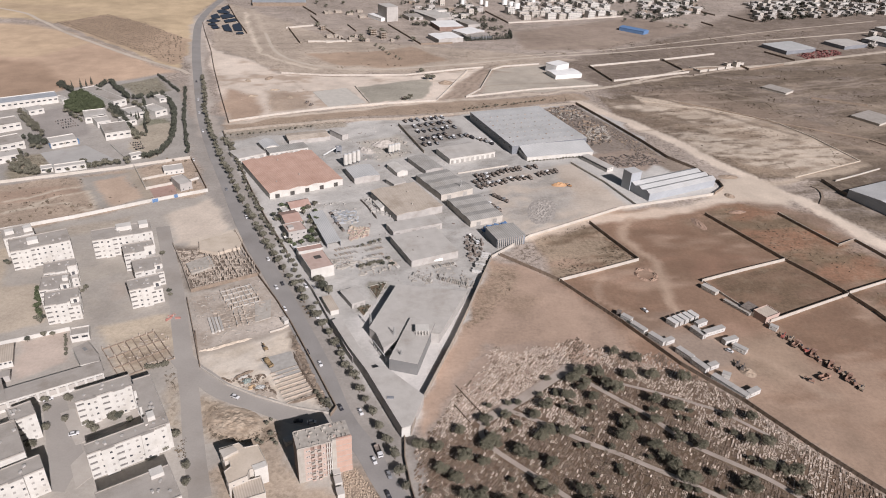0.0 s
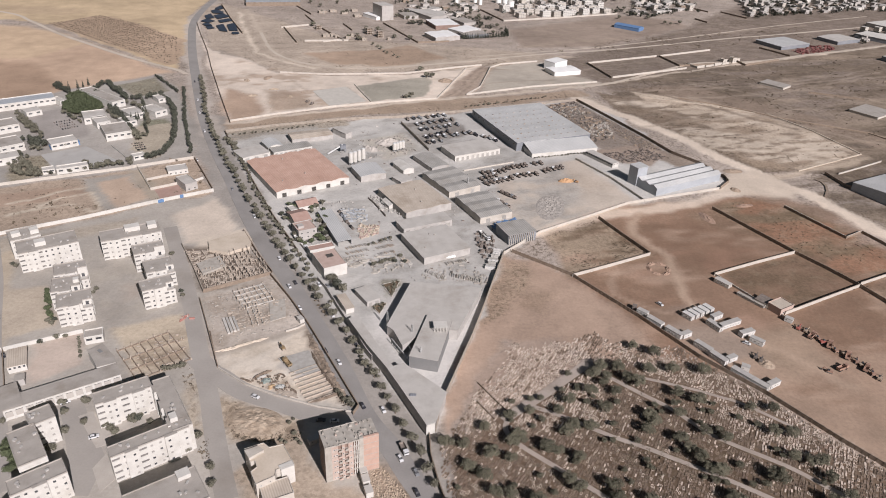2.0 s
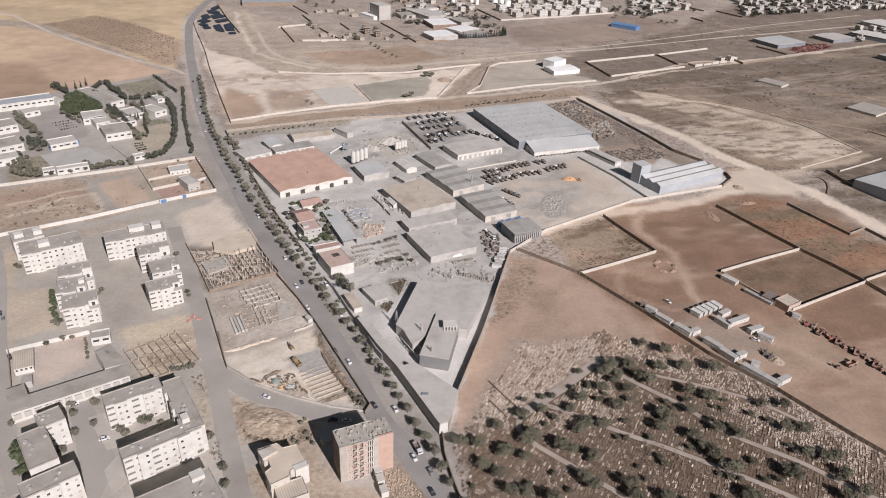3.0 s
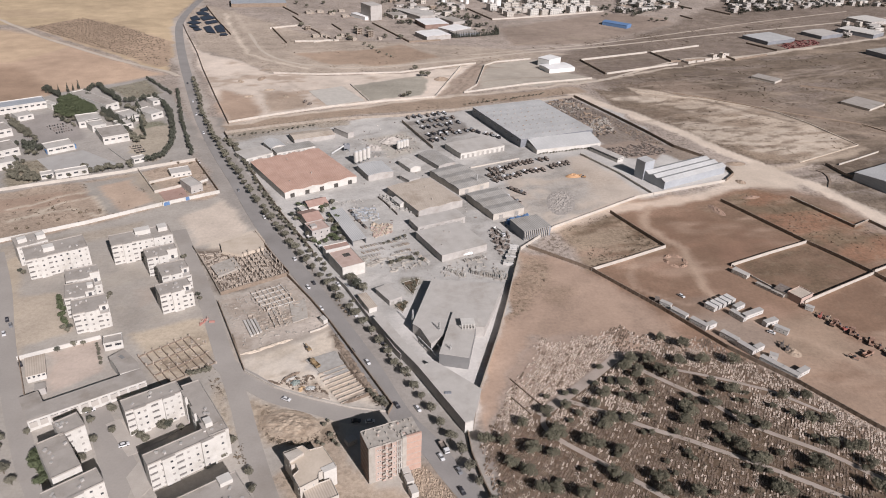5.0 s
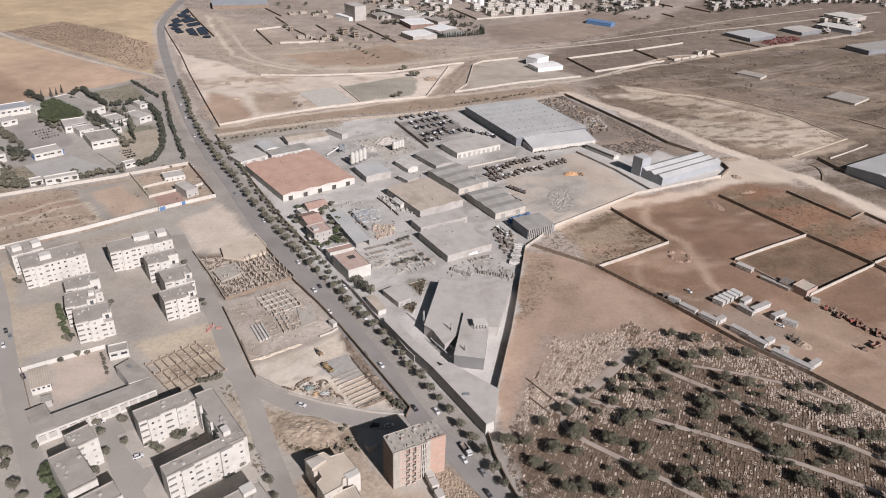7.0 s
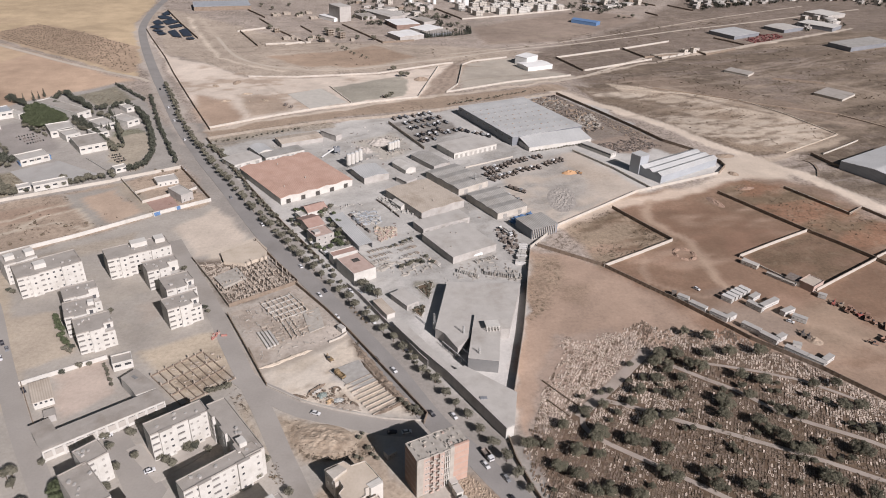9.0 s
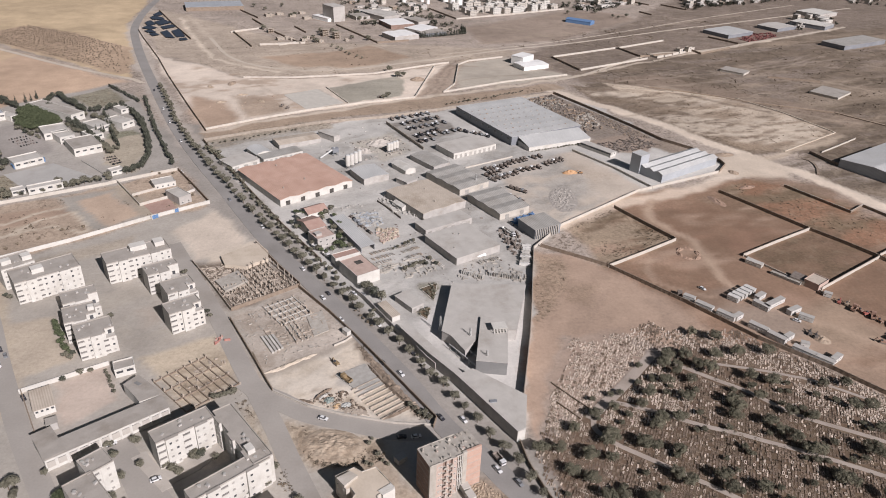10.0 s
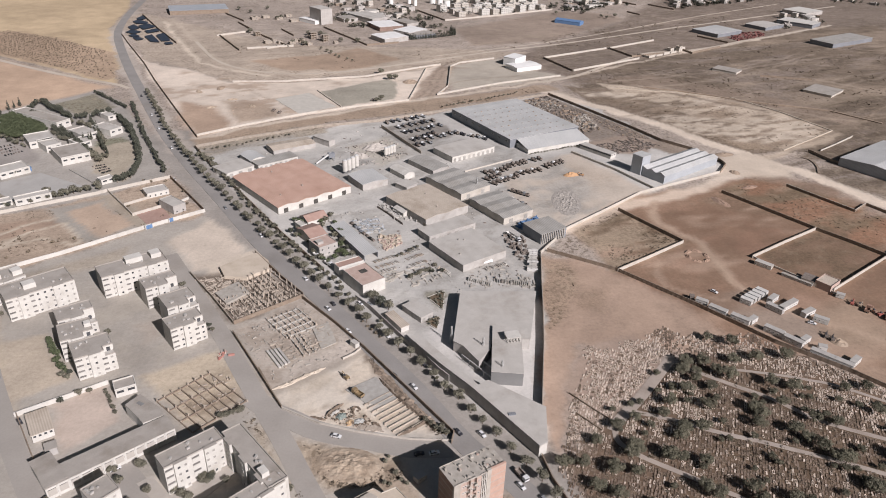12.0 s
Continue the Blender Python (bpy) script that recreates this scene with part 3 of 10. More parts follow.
TREES = {}
for s in range(4):
    TREES["street", s] = (trunk_mesh(2.1, 0.17, 4, s), leaf_mesh("crown", lobes(s, 5, 1.25, 3.3, 1.4, 1.05, 0.95), 1050, 0.19, LEAF_OLIVE, s))
    TREES["grave", s] = (trunk_mesh(2.2, 0.22, 5, s + 9), leaf_mesh("crown", lobes(s + 20, 7, 2.1, 3.7, 1.75, 1.3, 0.9), 2100, 0.19, LEAF_GRAVE, s + 20))
    TREES["cypress", s] = (trunk_mesh(1.5, 0.15, 3, s + 5), leaf_mesh("crown", [(0, 0, 1.6 + 1.1 * i, 1.35 - 0.16 * i, 1.0) for i in range(7)], 700, 0.22, LEAF_DARK, s + 40))
    TREES["green", s] = (trunk_mesh(2.2, 0.2, 5, s + 15), leaf_mesh("crown", lobes(s + 60, 6, 1.7, 3.5, 1.9, 1.4, 0.85), 1400, 0.22, LEAF_GREEN, s + 60))
    TREES["dusty", s] = (trunk_mesh(2.0, 0.2, 5, s + 25), leaf_mesh("crown", lobes(s + 80, 6, 1.6, 3.2, 1.7, 1.3, 0.9), 1150, 0.22, LEAF_DARK if s == 1 else LEAF_OLIVE, s + 80))
    TREES["pine", s] = (trunk_mesh(2.2, 0.2, 4, s + 55), leaf_mesh("crown", lobes(s + 120, 5, 1.3, 3.9, 1.7, 1.2, 1.35), 1200, 0.23, LEAF_DARK, s + 120))
    TREES["shrub", s] = (trunk_mesh(0.5, 0.06, 3, s + 35), leaf_mesh("crown", lobes(s + 90, 4, 0.5, 0.75, 0.7, 0.45, 0.8), 260, 0.14, LEAF_DRY, s + 90))

TREE_WORDS = {"street": "small dusty olive-green street tree with a round crown", "grave": "grey-olive wide-crowned tree standing among the graves",
              "cypress": "tall dark narrow conifer", "green": "leafy green tree with a dense round crown",
              "dusty": "dusty grey-green tree with an uneven crown", "shrub": "low dry olive-brown shrub on bare soil", "pine": "tall dark-needled tree with an uneven crown"}
tree_rng = random.Random(77)


def tree(kind, x, y, size=1.0, group="", label=""):
    trunk, crown = TREES[kind, tree_rng.randrange(4)]
    t = new("shrub" if kind == "shrub" or size < 0.45 else "tree", trunk)
    t.location, t.rotation_euler = (x, y, 0), (0, 0, tree_rng.uniform(0, 6.28))
    tagged(t, label or TREE_WORDS[kind], t.name.split(".")[0], group or kind + " trees")
    k = size * tree_rng.uniform(0.85, 1.15)
    t.scale = (k * tree_rng.uniform(0.9, 1.1), k * tree_rng.uniform(0.9, 1.1), k * tree_rng.uniform(0.88, 1.1))
    put("crown", crown, t, (0, 0, 0))
    return t


def belt(name, pts, kind, size, label, category="hedge"):
    """A belt of close-standing trees whose crowns run together, one object."""
    g, w = Geo(), Geo()
    for x, y in pts:
        trunk, crown = TREES[kind, tree_rng.randrange(4)]
        m = pose(x - pts[0][0], y - pts[0][1], 0, 0, 0, tree_rng.uniform(0, 360)) @ Matrix.Scale(size * tree_rng.uniform(0.75, 1.2), 4)
        for geo, me in ((g, crown), (w, trunk)):
            k = len(geo.v)
            geo.v += [tuple(m @ v.co) for v in me.vertices]
            geo.f += [tuple(k + i for i in p.vertices) for p in me.polygons]
    ob = new(name, g.mesh(name, TREES[kind, 0][1].materials[0]))
    ob.location = (*pts[0], 0)
    part("trunk", w, BARK, ob)
    return tagged(ob, label, category, kind="stuff")


def along(pts, step, jitter=0.0, seed=1, offset=0.0):
    """Points every step metres along a line."""
    r = random.Random(seed)
    out, carry = [], offset
    for (x0, y0), (x1, y1) in zip(pts, pts[1:]):
        ln = math.hypot(x1 - x0, y1 - y0)
        while carry < ln:
            u = carry / ln
            out.append((x0 + (x1 - x0) * u + r.uniform(-jitter, jitter), y0 + (y1 - y0) * u + r.uniform(-jitter, jitter)))
            carry += step
        carry -= ln
    return out


# ---- vehicles and loose things ----
def car_meshes(paint):
    body = Geo()
    prof = [(-2.15, 0.35), (2.15, 0.35), (2.2, 0.75), (1.2, 0.95), (-1.9, 1.0), (-2.2, 0.8)]
    for y in (-0.85, 0.85):
        body.v += [(x, y, z) for x, z in prof]
    n = len(prof)
    body.f += [tuple(range(n)), tuple(2 * n - 1 - i for i in range(n))] + [(i, n + i, n + (i + 1) % n, (i + 1) % n) for i in range(n)]
    top = Geo()
    top.v = [(x, s * y, z) for x, y, z in ((1.1, 0.8, 0.96), (-1.75, 0.8, 1.0), (-1.3, 0.65, 1.48), (0.45, 0.65, 1.48)) for s in (-1, 1)]
    top.f = [(0, 1, 7, 6), (4, 5, 3, 2), (0, 6, 4, 2), (1, 3, 5, 7), (6, 7, 5, 4)]
    roof = Geo().prism([(-1.3, -0.62), (0.42, -0.62), (0.42, 0.62), (-1.3, 0.62)], 1.482, 1.53)
    return body.mesh("car_body", paint), top.mesh("car_glass", GLASS), roof.mesh("car_roof", paint)


WHEEL = Geo()
for i in range(10):
    WHEEL.v += [(0.32 * math.cos(0.628 * i), s, 0.32 + 0.32 * math.sin(0.628 * i)) for s in (-0.1, 0.1)]
WHEEL.f = [tuple(2 * i for i in range(10)), tuple(19 - 2 * i for i in range(10))] + [(2 * i, 2 * i + 1, (2 * i + 3) % 20, (2 * i + 2) % 20) for i in range(10)]
WHEEL = WHEEL.mesh("wheel", RUBBER)
CARS = {"white": car_meshes(CARWHITE), "grey": car_meshes(CARGREY), "dark": car_meshes(CARDARK), "red": car_meshes(REDP)}


def car(x, y, ang, colour="white", label="", scale=1.0):
    t = thing("car", x, y, ang, label or colour + " car on the dusty roadway", "car", "cars on the roads")
    t.scale = (scale, scale, scale)
    for nm, me in zip(("body", "glazing", "roof"), CARS[colour]):
        put(nm, me, t, (0, 0, 0))
    for sx in (-1.35, 1.35):
        for sy in (-0.78, 0.78):
            put("wheel", WHEEL, t, (sx, sy, 0))
    return t


def truck(x, y, ang, cab, bed, label, length=7.0, group="parked trucks", load=None, wheels=True):
    t = thing("truck", x, y, ang, label, "truck", group)
    part("chassis", Geo().box(0, 0, 0.55 if wheels else -0.1, length, 1.0 if wheels else 1.9, 0.35 if wheels else 1.0), RUBBER, t)
    part("cab", Geo().prism([(length / 2 - 1.9, -1.15), (length / 2, -1.1), (length / 2, 1.1), (length / 2 - 1.9, 1.15)], 0.9, 2.7), cab, t)
    part("windscreen", Geo().box(length / 2 + 0.02, 0, 1.75, 0.06, 2.0, 0.75), GLASS, t)
    bd = Geo()
    L = length - 2.3
    bd.box(-1.15, 0, 0.92, L, 2.4, 0.15)
    for sy in (-1.15, 1.15):
        bd.box(-1.15, sy, 1.071, L, 0.12, 1.0)
    for sx in (-L / 2 + 0.06, L / 2 - 0.06):
        bd.box(-1.15 + sx, 0, 1.072, 0.12, 2.1, 1.1)
    part("bed", bd, bed, t)
    for sx in (-length / 2 + 0.9, -length / 2 + 2.1, length / 2 - 1.2) if wheels else ():
        for sy in (-1.0, 1.0):
            put("wheel", WHEEL, t, (sx, sy, 0), 0, (1.5, 2.2, 1.5))
    return t


def excavator(x, y, ang, paint, label, group="earth-moving machines"):
    t = thing("excavator", x, y, ang, label, "excavator", group)
    t.scale = (0.8, 0.8, 0.72)
    for sy in (-1.1, 1.1):
        part("track", Geo().prism([(-1.9, sy - 0.3), (1.9, sy - 0.3), (1.9, sy + 0.3), (-1.9, sy + 0.3)], 0.0, 0.8), RUST, t)
    part("house", Geo().box(-0.3, 0, 0.85, 3.2, 2.3, 1.2), paint, t)
    part("cab", Geo().box(0.7, 0.6, 2.051, 1.3, 1.0, 1.0), GLASS, t)
    part("boom", Geo().beam((1.2, -0.3, 1.9), (3.6, -0.3, 3.3), 0.25), paint, t)
    part("arm", Geo().beam((3.6, -0.3, 3.3), (4.6, -0.3, 1.0), 0.2), paint, t)
    part("bucket", Geo().box(4.6, -0.3, 0.2, 0.9, 1.1, 0.9), RUST, t)
    return t


def site_cabin(x, y, ang, length=9.0, width=2.6, h=2.7, label="", wall=None, roof=None, group="site cabins"):
    t = thing("site_cabin", x, y, ang, label or "pale sheet-metal site cabin with a grey roof", "cabin", group)
    part("body", Geo().box(0, 0, 0.25, length, width, h - 0.25), wall or CABIN, t)
    part("roof", Geo().box(0, 0, h + 0.002, length + 0.2, width + 0.2, 0.14), roof or CABINROOF, t)
    for i in range(int(length / 2.2)):
        window(WIN_SMALL, t, -length / 2 + 1.1 + i * 2.2, -width / 2, 1.2)
    part("door", Geo().prism([(length / 2 - 0.02, -0.45), (length / 2 + 0.06, -0.45), (length / 2 + 0.06, 0.45), (length / 2 - 0.02, 0.45)], 0.3, 2.3), SHUTTER, t)
    for sx in (-0.4, 0.0, 0.4):
        part("skid", Geo().box(sx * length, 0, 0.0, 0.4, width, 0.248), CONCRETE, t)
    return t


def heap(name, x, y, rx, ry, h, mat, label, category, ang=0.0, seed=1, rough=0.35, n=22, lumpy=0.0):
    """An uneven mound; lumpy adds tipped loads and clods."""
    g = Geo()
    for j in range(n + 1):
        for i in range(n + 1):
            u, v = 2 * i / n - 1, 2 * j / n - 1
            rr = min(1.0, math.hypot(u, v))
            z = h * (1 - rr ** 1.6) * (1 + rough * noise.noise((u * 3 + seed, v * 3, 0.2)) * 2) + 0.3 * h * noise.noise((u * 9, v * 9 + seed, 1.3)) * (1 - rr)
            z += lumpy * (1 - rr) ** 0.5 * (noise.noise((u * rx * 0.55, v * ry * 0.55, seed)) + 0.6 * noise.noise((u * rx * 1.3, v * ry * 1.3, seed + 3)))
            g.v.append((u * rx, v * ry, max(z, 0.0) - 0.05 - 0.6 * max(0.0, math.hypot(u, v) - 0.9)))
    g.f = [(j * (n + 1) + i, j * (n + 1) + i + 1, (j + 1) * (n + 1) + i + 1, (j + 1) * (n + 1) + i) for j in range(n) for i in range(n)]
    ob = new(name, g.mesh(name, mat))
    ob.location, ob.rotation_euler = (x, y, 0), (0, 0, ang)
    return tagged(ob, label, category, kind="stuff")


def scatter(name, poly, n, size, mat, label, category, seed=1, flat=0.5, aligned=None, zmax=1.0, stones=False):
    """Loose pieces or broken stones strewn over a polygon, one mesh of kind stuff."""
    r = random.Random(seed)
    xs, ys = [p[0] for p in poly], [p[1] for p in poly]
    g = Geo()
    done = 0
    while done < n:
        x, y = r.uniform(min(xs), max(xs)), r.uniform(min(ys), max(ys))
        if not inside(x, y, poly):
            continue
        done += 1
        s = size * r.uniform(0.4, 1.5)
        if stones:
            k = len(g.v)
            turn = r.uniform(0, 6.28)
            for i in range(5):
                q = s * r.uniform(0.5, 0.9)
                g.v.append((x - poly[0][0] + q * math.cos(turn + 1.257 * i), y - poly[0][1] + q * math.sin(turn + 1.257 * i), -0.08))
            g.v.append((x - poly[0][0] + s * r.uniform(-0.25, 0.25), y - poly[0][1] + s * r.uniform(-0.25, 0.25), s * flat * r.uniform(0.5, 1.3) * zmax))
            g.f += [(k + i, k + (i + 1) % 5, k + 5) for i in range(5)]
            continue
        an = (aligned + r.uniform(-0.12, 0.12) + (math.pi / 2) * (r.random() < 0.3)) if aligned is not None else r.uniform(0, 3.14)
        g.box(x - poly[0][0], y - poly[0][1], -0.03, s * r.uniform(0.8, 2.2), s * r.uniform(0.3, 0.7), s * flat * r.uniform(0.4, 1.4) * zmax, an)
    ob = new(name, g.mesh(name, mat))
    ob.location = (poly[0][0], poly[0][1], 0)
    return tagged(ob, label, category, kind="stuff")


def inside(x, y, poly):
    c = False
    for (x0, y0), (x1, y1) in zip(poly, poly[1:] + poly[:1]):
        if (y0 > y) != (y1 > y) and x < (x1 - x0) * (y - y0) / (y1 - y0) + x0:
            c = not c
    return c

# ---- ground: one sheet, its soil tinted by stretches of land ----
def smooth(pts, n=8):
    """A rounded line through the points."""
    p = [Vector(q) for q in pts]
    p = [2 * p[0] - p[1]] + p + [2 * p[-1] - p[-2]]
    out = []
    for i in range(1, len(p) - 2):
        for k in range(n):
            t = k / n
            out.append(tuple(0.5 * ((2 * p[i]) + (p[i + 1] - p[i - 1]) * t + (2 * p[i - 1] - 5 * p[i] + 4 * p[i + 1] - p[i + 2]) * t * t + (3 * p[i] - p[i - 1] - 3 * p[i + 1] + p[i + 2]) * t ** 3)))
    out.append(tuple(p[-2]))
    return out


def axis_steps(lo, hi, fine, far):
    a = list(np.arange(lo, hi + fine, fine))
    out, x = [], a[-1]
    while x < far:
        x += 8.0 if x < hi + 650 else 0.35 * (x - hi - 600)
        out.append(x)
    left, x = [], a[0]
    while x > -far:
        x -= 8.0 if x > lo - 450 else 0.35 * (lo - 400 - x)
        left.append(x)
    return np.array(left[::-1] + a + out)


gx, gy = axis_steps(-560, 640, 3.0, 5500), axis_steps(150, 1000, 3.0, 5500)
GX, GY = np.meshgrid(gx, gy)


def lattice(x, y, scale, seed):
    """Smooth value noise."""
    x, y = x / scale, y / scale
    xi, yi = np.floor(x), np.floor(y)
    u, v = x - xi, y - yi
    u, v = u * u * (3 - 2 * u), v * v * (3 - 2 * v)
    h = lambda a, b: np.modf(np.abs(np.sin(a * 12.9898 + b * 78.233 + seed * 37.7) * 43758.5453))[0]
    return (h(xi, yi) * (1 - u) + h(xi + 1, yi) * u) * (1 - v) + (h(xi, yi + 1) * (1 - u) + h(xi + 1, yi + 1) * u) * v


WX = GX + 7 * (lattice(GX, GY, 22, 1) - 0.5) + 4 * (lattice(GX, GY, 8, 2) - 0.5)
WY = GY + 7 * (lattice(GX, GY, 22, 3) - 0.5) + 4 * (lattice(GX, GY, 8, 4) - 0.5)
SOIL = np.zeros(GX.shape + (4,))
# base soil greyed to paint distance haze into the far land
SOIL[..., :3] = (0.43, 0.365, 0.315)
SOIL[..., 3] = 0.7
mott = (0.5 * lattice(GX, GY, 70, 11) + 0.3 * lattice(GX, GY, 26, 12) + 0.2 * lattice(GX, GY, 9, 13) - 0.5)[..., None]
SOIL[..., :3] *= 1 + 0.5 * mott


def poly_distance(poly):
    """Signed distance to a polygon, positive inside."""
    d = np.full(GX.shape, 1e9)
    c = np.zeros(GX.shape, bool)
    for (x0, y0), (x1, y1) in zip(poly, poly[1:] + poly[:1]):
        dx, dy = x1 - x0, y1 - y0
        t = np.clip(((WX - x0) * dx + (WY - y0) * dy) / (dx * dx + dy * dy + 1e-9), 0, 1)
        d = np.minimum(d, np.hypot(WX - x0 - t * dx, WY - y0 - t * dy))
        if dy:
            c ^= ((y0 > WY) != (y1 > WY)) & (WX < dx * (WY - y0) / dy + x0)
    return np.where(c, d, -d)


def line_distance(pts):
    d = np.full(GX.shape, 1e9)
    for (x0, y0), (x1, y1) in zip(pts, pts[1:]):
        dx, dy = x1 - x0, y1 - y0
        t = np.clip(((WX - x0) * dx + (WY - y0) * dy) / (dx * dx + dy * dy + 1e-9), 0, 1)
        d = np.minimum(d, np.hypot(WX - x0 - t * dx, WY - y0 - t * dy))
    return d


def lay(mask, rgb, scrub):
    SOIL[..., :3] += (np.array(rgb) * (1 + 0.45 * mott) - SOIL[..., :3]) * mask[..., None]
    SOIL[..., 3] += (scrub - SOIL[..., 3]) * mask


def zone(rgb, scrub, poly, soft=4.0, amount=1.0):
    lay(amount * np.clip(poly_distance(poly) / soft + 0.5, 0, 1), rgb, scrub)


def track(rgb, width, pts, soft=3.0, amount=0.9):
    lay(amount * np.clip((width / 2 - line_distance(smooth(pts, 4))) / soft + 0.5, 0, 1), rgb, 0.05)


def mottle(rgb, scale, cut, amount, poly, seed, turn=0.0, stretch=2.5, scrub=0.5):
    """Drifting patches of another soil inside a stretch of land."""
    c, s = math.cos(turn), math.sin(turn)
    u, v = (GX * c + GY * s) / stretch, GY * c - GX * s
    f = 0.5 * lattice(u, v, scale, seed) + 0.3 * lattice(u, v, scale * 0.43, seed + 1) + 0.2 * lattice(u, v, scale * 0.19, seed + 2)
    edge = np.clip(poly_distance(poly) / 8 + 0.5, 0, 1)
    lay(amount * edge * np.clip((f - cut) / 0.14 + 0.5, 0, 1), rgb, scrub)


WHEAT = (0.56, 0.435, 0.29)
BROWN, GREY, CONC = (0.355, 0.245, 0.18), (0.40, 0.37, 0.335), (0.54, 0.517, 0.483)
# far plain, darker to the east; distance haze is greyed into its colour
zone((0.255, 0.207, 0.173), 0.85, [(163.0, 914.5), (259.1, 984.1), (418.1, 1143.9), (1058.1, 1929.9), (3108.0, 2316.5), (744.8, 494.9), (363.3, 496.4), (265.1, 699.9), (198.2, 792.5)], 20)
zone((0.34, 0.272, 0.222), 0.3, [(118.2, 1075.7), (325.4, 1218.8), (415.2, 1189.3), (418.1, 1143.9), (245.2, 993.4), (126.6, 968.4)], 10)
# north-west fields
zone(WHEAT, 0.05, [(-1089.4, 1060.8), (-570.5, 1031.6), (-531.7, 1010.0), (-297.1, 808.1), (-310.3, 880.7), (-344.2, 1000.9), (-366.7, 1112.8), (-375.2, 1262.4), (-439.4, 1957.7), (-1793.0, 1632.0)], 3)
zone((0.47, 0.36, 0.25), 0.1, [(-861.1, 1147.0), (-549.6, 1128.3), (-520.0, 1114.3), (-538.2, 1080.0), (-816.2, 1076.6)], 10, 0.6)
zone((0.46, 0.345, 0.25), 0.3, [(-538.2, 1016.5), (-493.0, 1084.3), (-418.9, 1037.4), (-333.0, 952.4), (-301.5, 841.9), (-310.8, 829.0), (-419.0, 919.2)], 3)
zone((0.57, 0.43, 0.30), 0.05, [(-983.4, 1016.2), (-555.3, 997.7), (-497.7, 962.6), (-437.8, 915.0), (-455.1, 859.0), (-475.7, 820.7), (-756.5, 806.5)], 12)
zone((0.56, 0.41, 0.30), 0.05, [(-827.6, 826.0), (-481.0, 832.5), (-437.8, 915.0), (-297.2, 796.6), (-312.6, 786.9), (-352.7, 747.0), (-378.6, 726.4), (-416.3, 688.6), (-623.0, 576.2)], 10)
zone((0.37, 0.26, 0.185), 0.1, [(-647.4, 812.0), (-463.8, 821.3), (-413.2, 757.0), (-379.4, 728.3), (-418.6, 693.8), (-541.6, 646.3)], 14, 0.75)
# north compound
zone(GREY, 0.1, [(-601.3, 602.2), (-416.3, 688.6), (-352.7, 747.0), (-309.7, 787.0), (-268.6, 732.1), (-243.1, 669.1), (-201.9, 548.6), (-249.1, 520.9), (-323.9, 483.3), (-470.7, 430.3)], 3)
zone((0.29, 0.265, 0.205), 0.6, [(-338.8, 739.5), (-310.1, 778.2), (-278.3, 725.9), (-308.6, 706.1)], 3)
zone((0.24, 0.235, 0.175), 0.6, [(-276.1, 633.2), (-252.5, 644.5), (-246.1, 627.6), (-269.2, 618.3)], 2)
zone((0.42, 0.365, 0.29), 0.2, [(-272.5, 621.2), (-248.7, 633.7), (-234.4, 593.3), (-234.4, 544.9), (-264.7, 564.2)], 3)
zone((0.33, 0.29, 0.22), 0.8, [(-345.3, 530.8), (-327.3, 548.1), (-301.1, 509.2), (-326.5, 489.1)], 3)
zone((0.34, 0.31, 0.285), 0.08, [(-389.9, 646.4), (-347.9, 673.3), (-303.9, 592.5), (-338.0, 576.3)], 3)
# walled field with paths
zone((0.46, 0.365, 0.285), 0.4, [(-469.5, 428.8), (-323.5, 482.3), (-248.8, 519.8), (-229.8, 531.0), (-202.5, 545.0), (-169.7, 482.3), (-290.0, 407.9), (-398.1, 334.8)], 2)
zone((0.43, 0.315, 0.24), 0.15, [(-278.1, 485.9), (-350.3, 459.8), (-340.2, 440.3), (-290.4, 458.3), (-252.1, 479.0)], 3, 0.8)
zone((0.42, 0.385, 0.34), 0.08, [(-281.0, 502.0), (-240.0, 516.0), (-202.0, 466.0), (-240.0, 447.0)], 2.5)
zone((0.57, 0.44, 0.34), 0.05, [(-263.7, 496.2), (-243.2, 509.1), (-212.0, 466.0), (-233.6, 451.0)], 2.5)
zone((0.45, 0.385, 0.31), 0.1, [(-248.6, 522.0), (-237.7, 525.3), (-196.2, 461.8), (-206.9, 458.3)], 2)
track((0.66, 0.57, 0.46), 2.6, [(-311.2, 455.0), (-289.4, 469.9), (-282.7, 477.3), (-269.9, 484.9)], 2)
track((0.66, 0.57, 0.46), 2.6, [(-303.3, 437.3), (-285.2, 454.7), (-275.3, 468.0), (-261.2, 477.2)], 2)
track((0.66, 0.57, 0.46), 2.6, [(-301.1, 440.6), (-277.4, 453.8), (-249.0, 447.4), (-244.8, 451.7), (-261.2, 477.2)], 2)
# avenue verges
track((0.345, 0.318, 0.288), 38, [(-1.3, 177.2), (-21.6, 223.4), (-35.9, 245.0), (-51.5, 282.2), (-72.9, 325.8), (-90.9, 362.1), (-115.8, 409.2), (-135.8, 452.2), (-160.7, 511.0), (-187.6, 569.9), (-216.8, 640.5)], 4)
track((0.50, 0.44, 0.385), 21, [(-202.9, 607.7), (-216.8, 640.5), (-239.5, 704.4), (-263.6, 773.6), (-290.7, 855.2), (-320.3, 953.3), (-344.5, 1043.8), (-354.2, 1122.4), (-358.2, 1228.3)], 3)
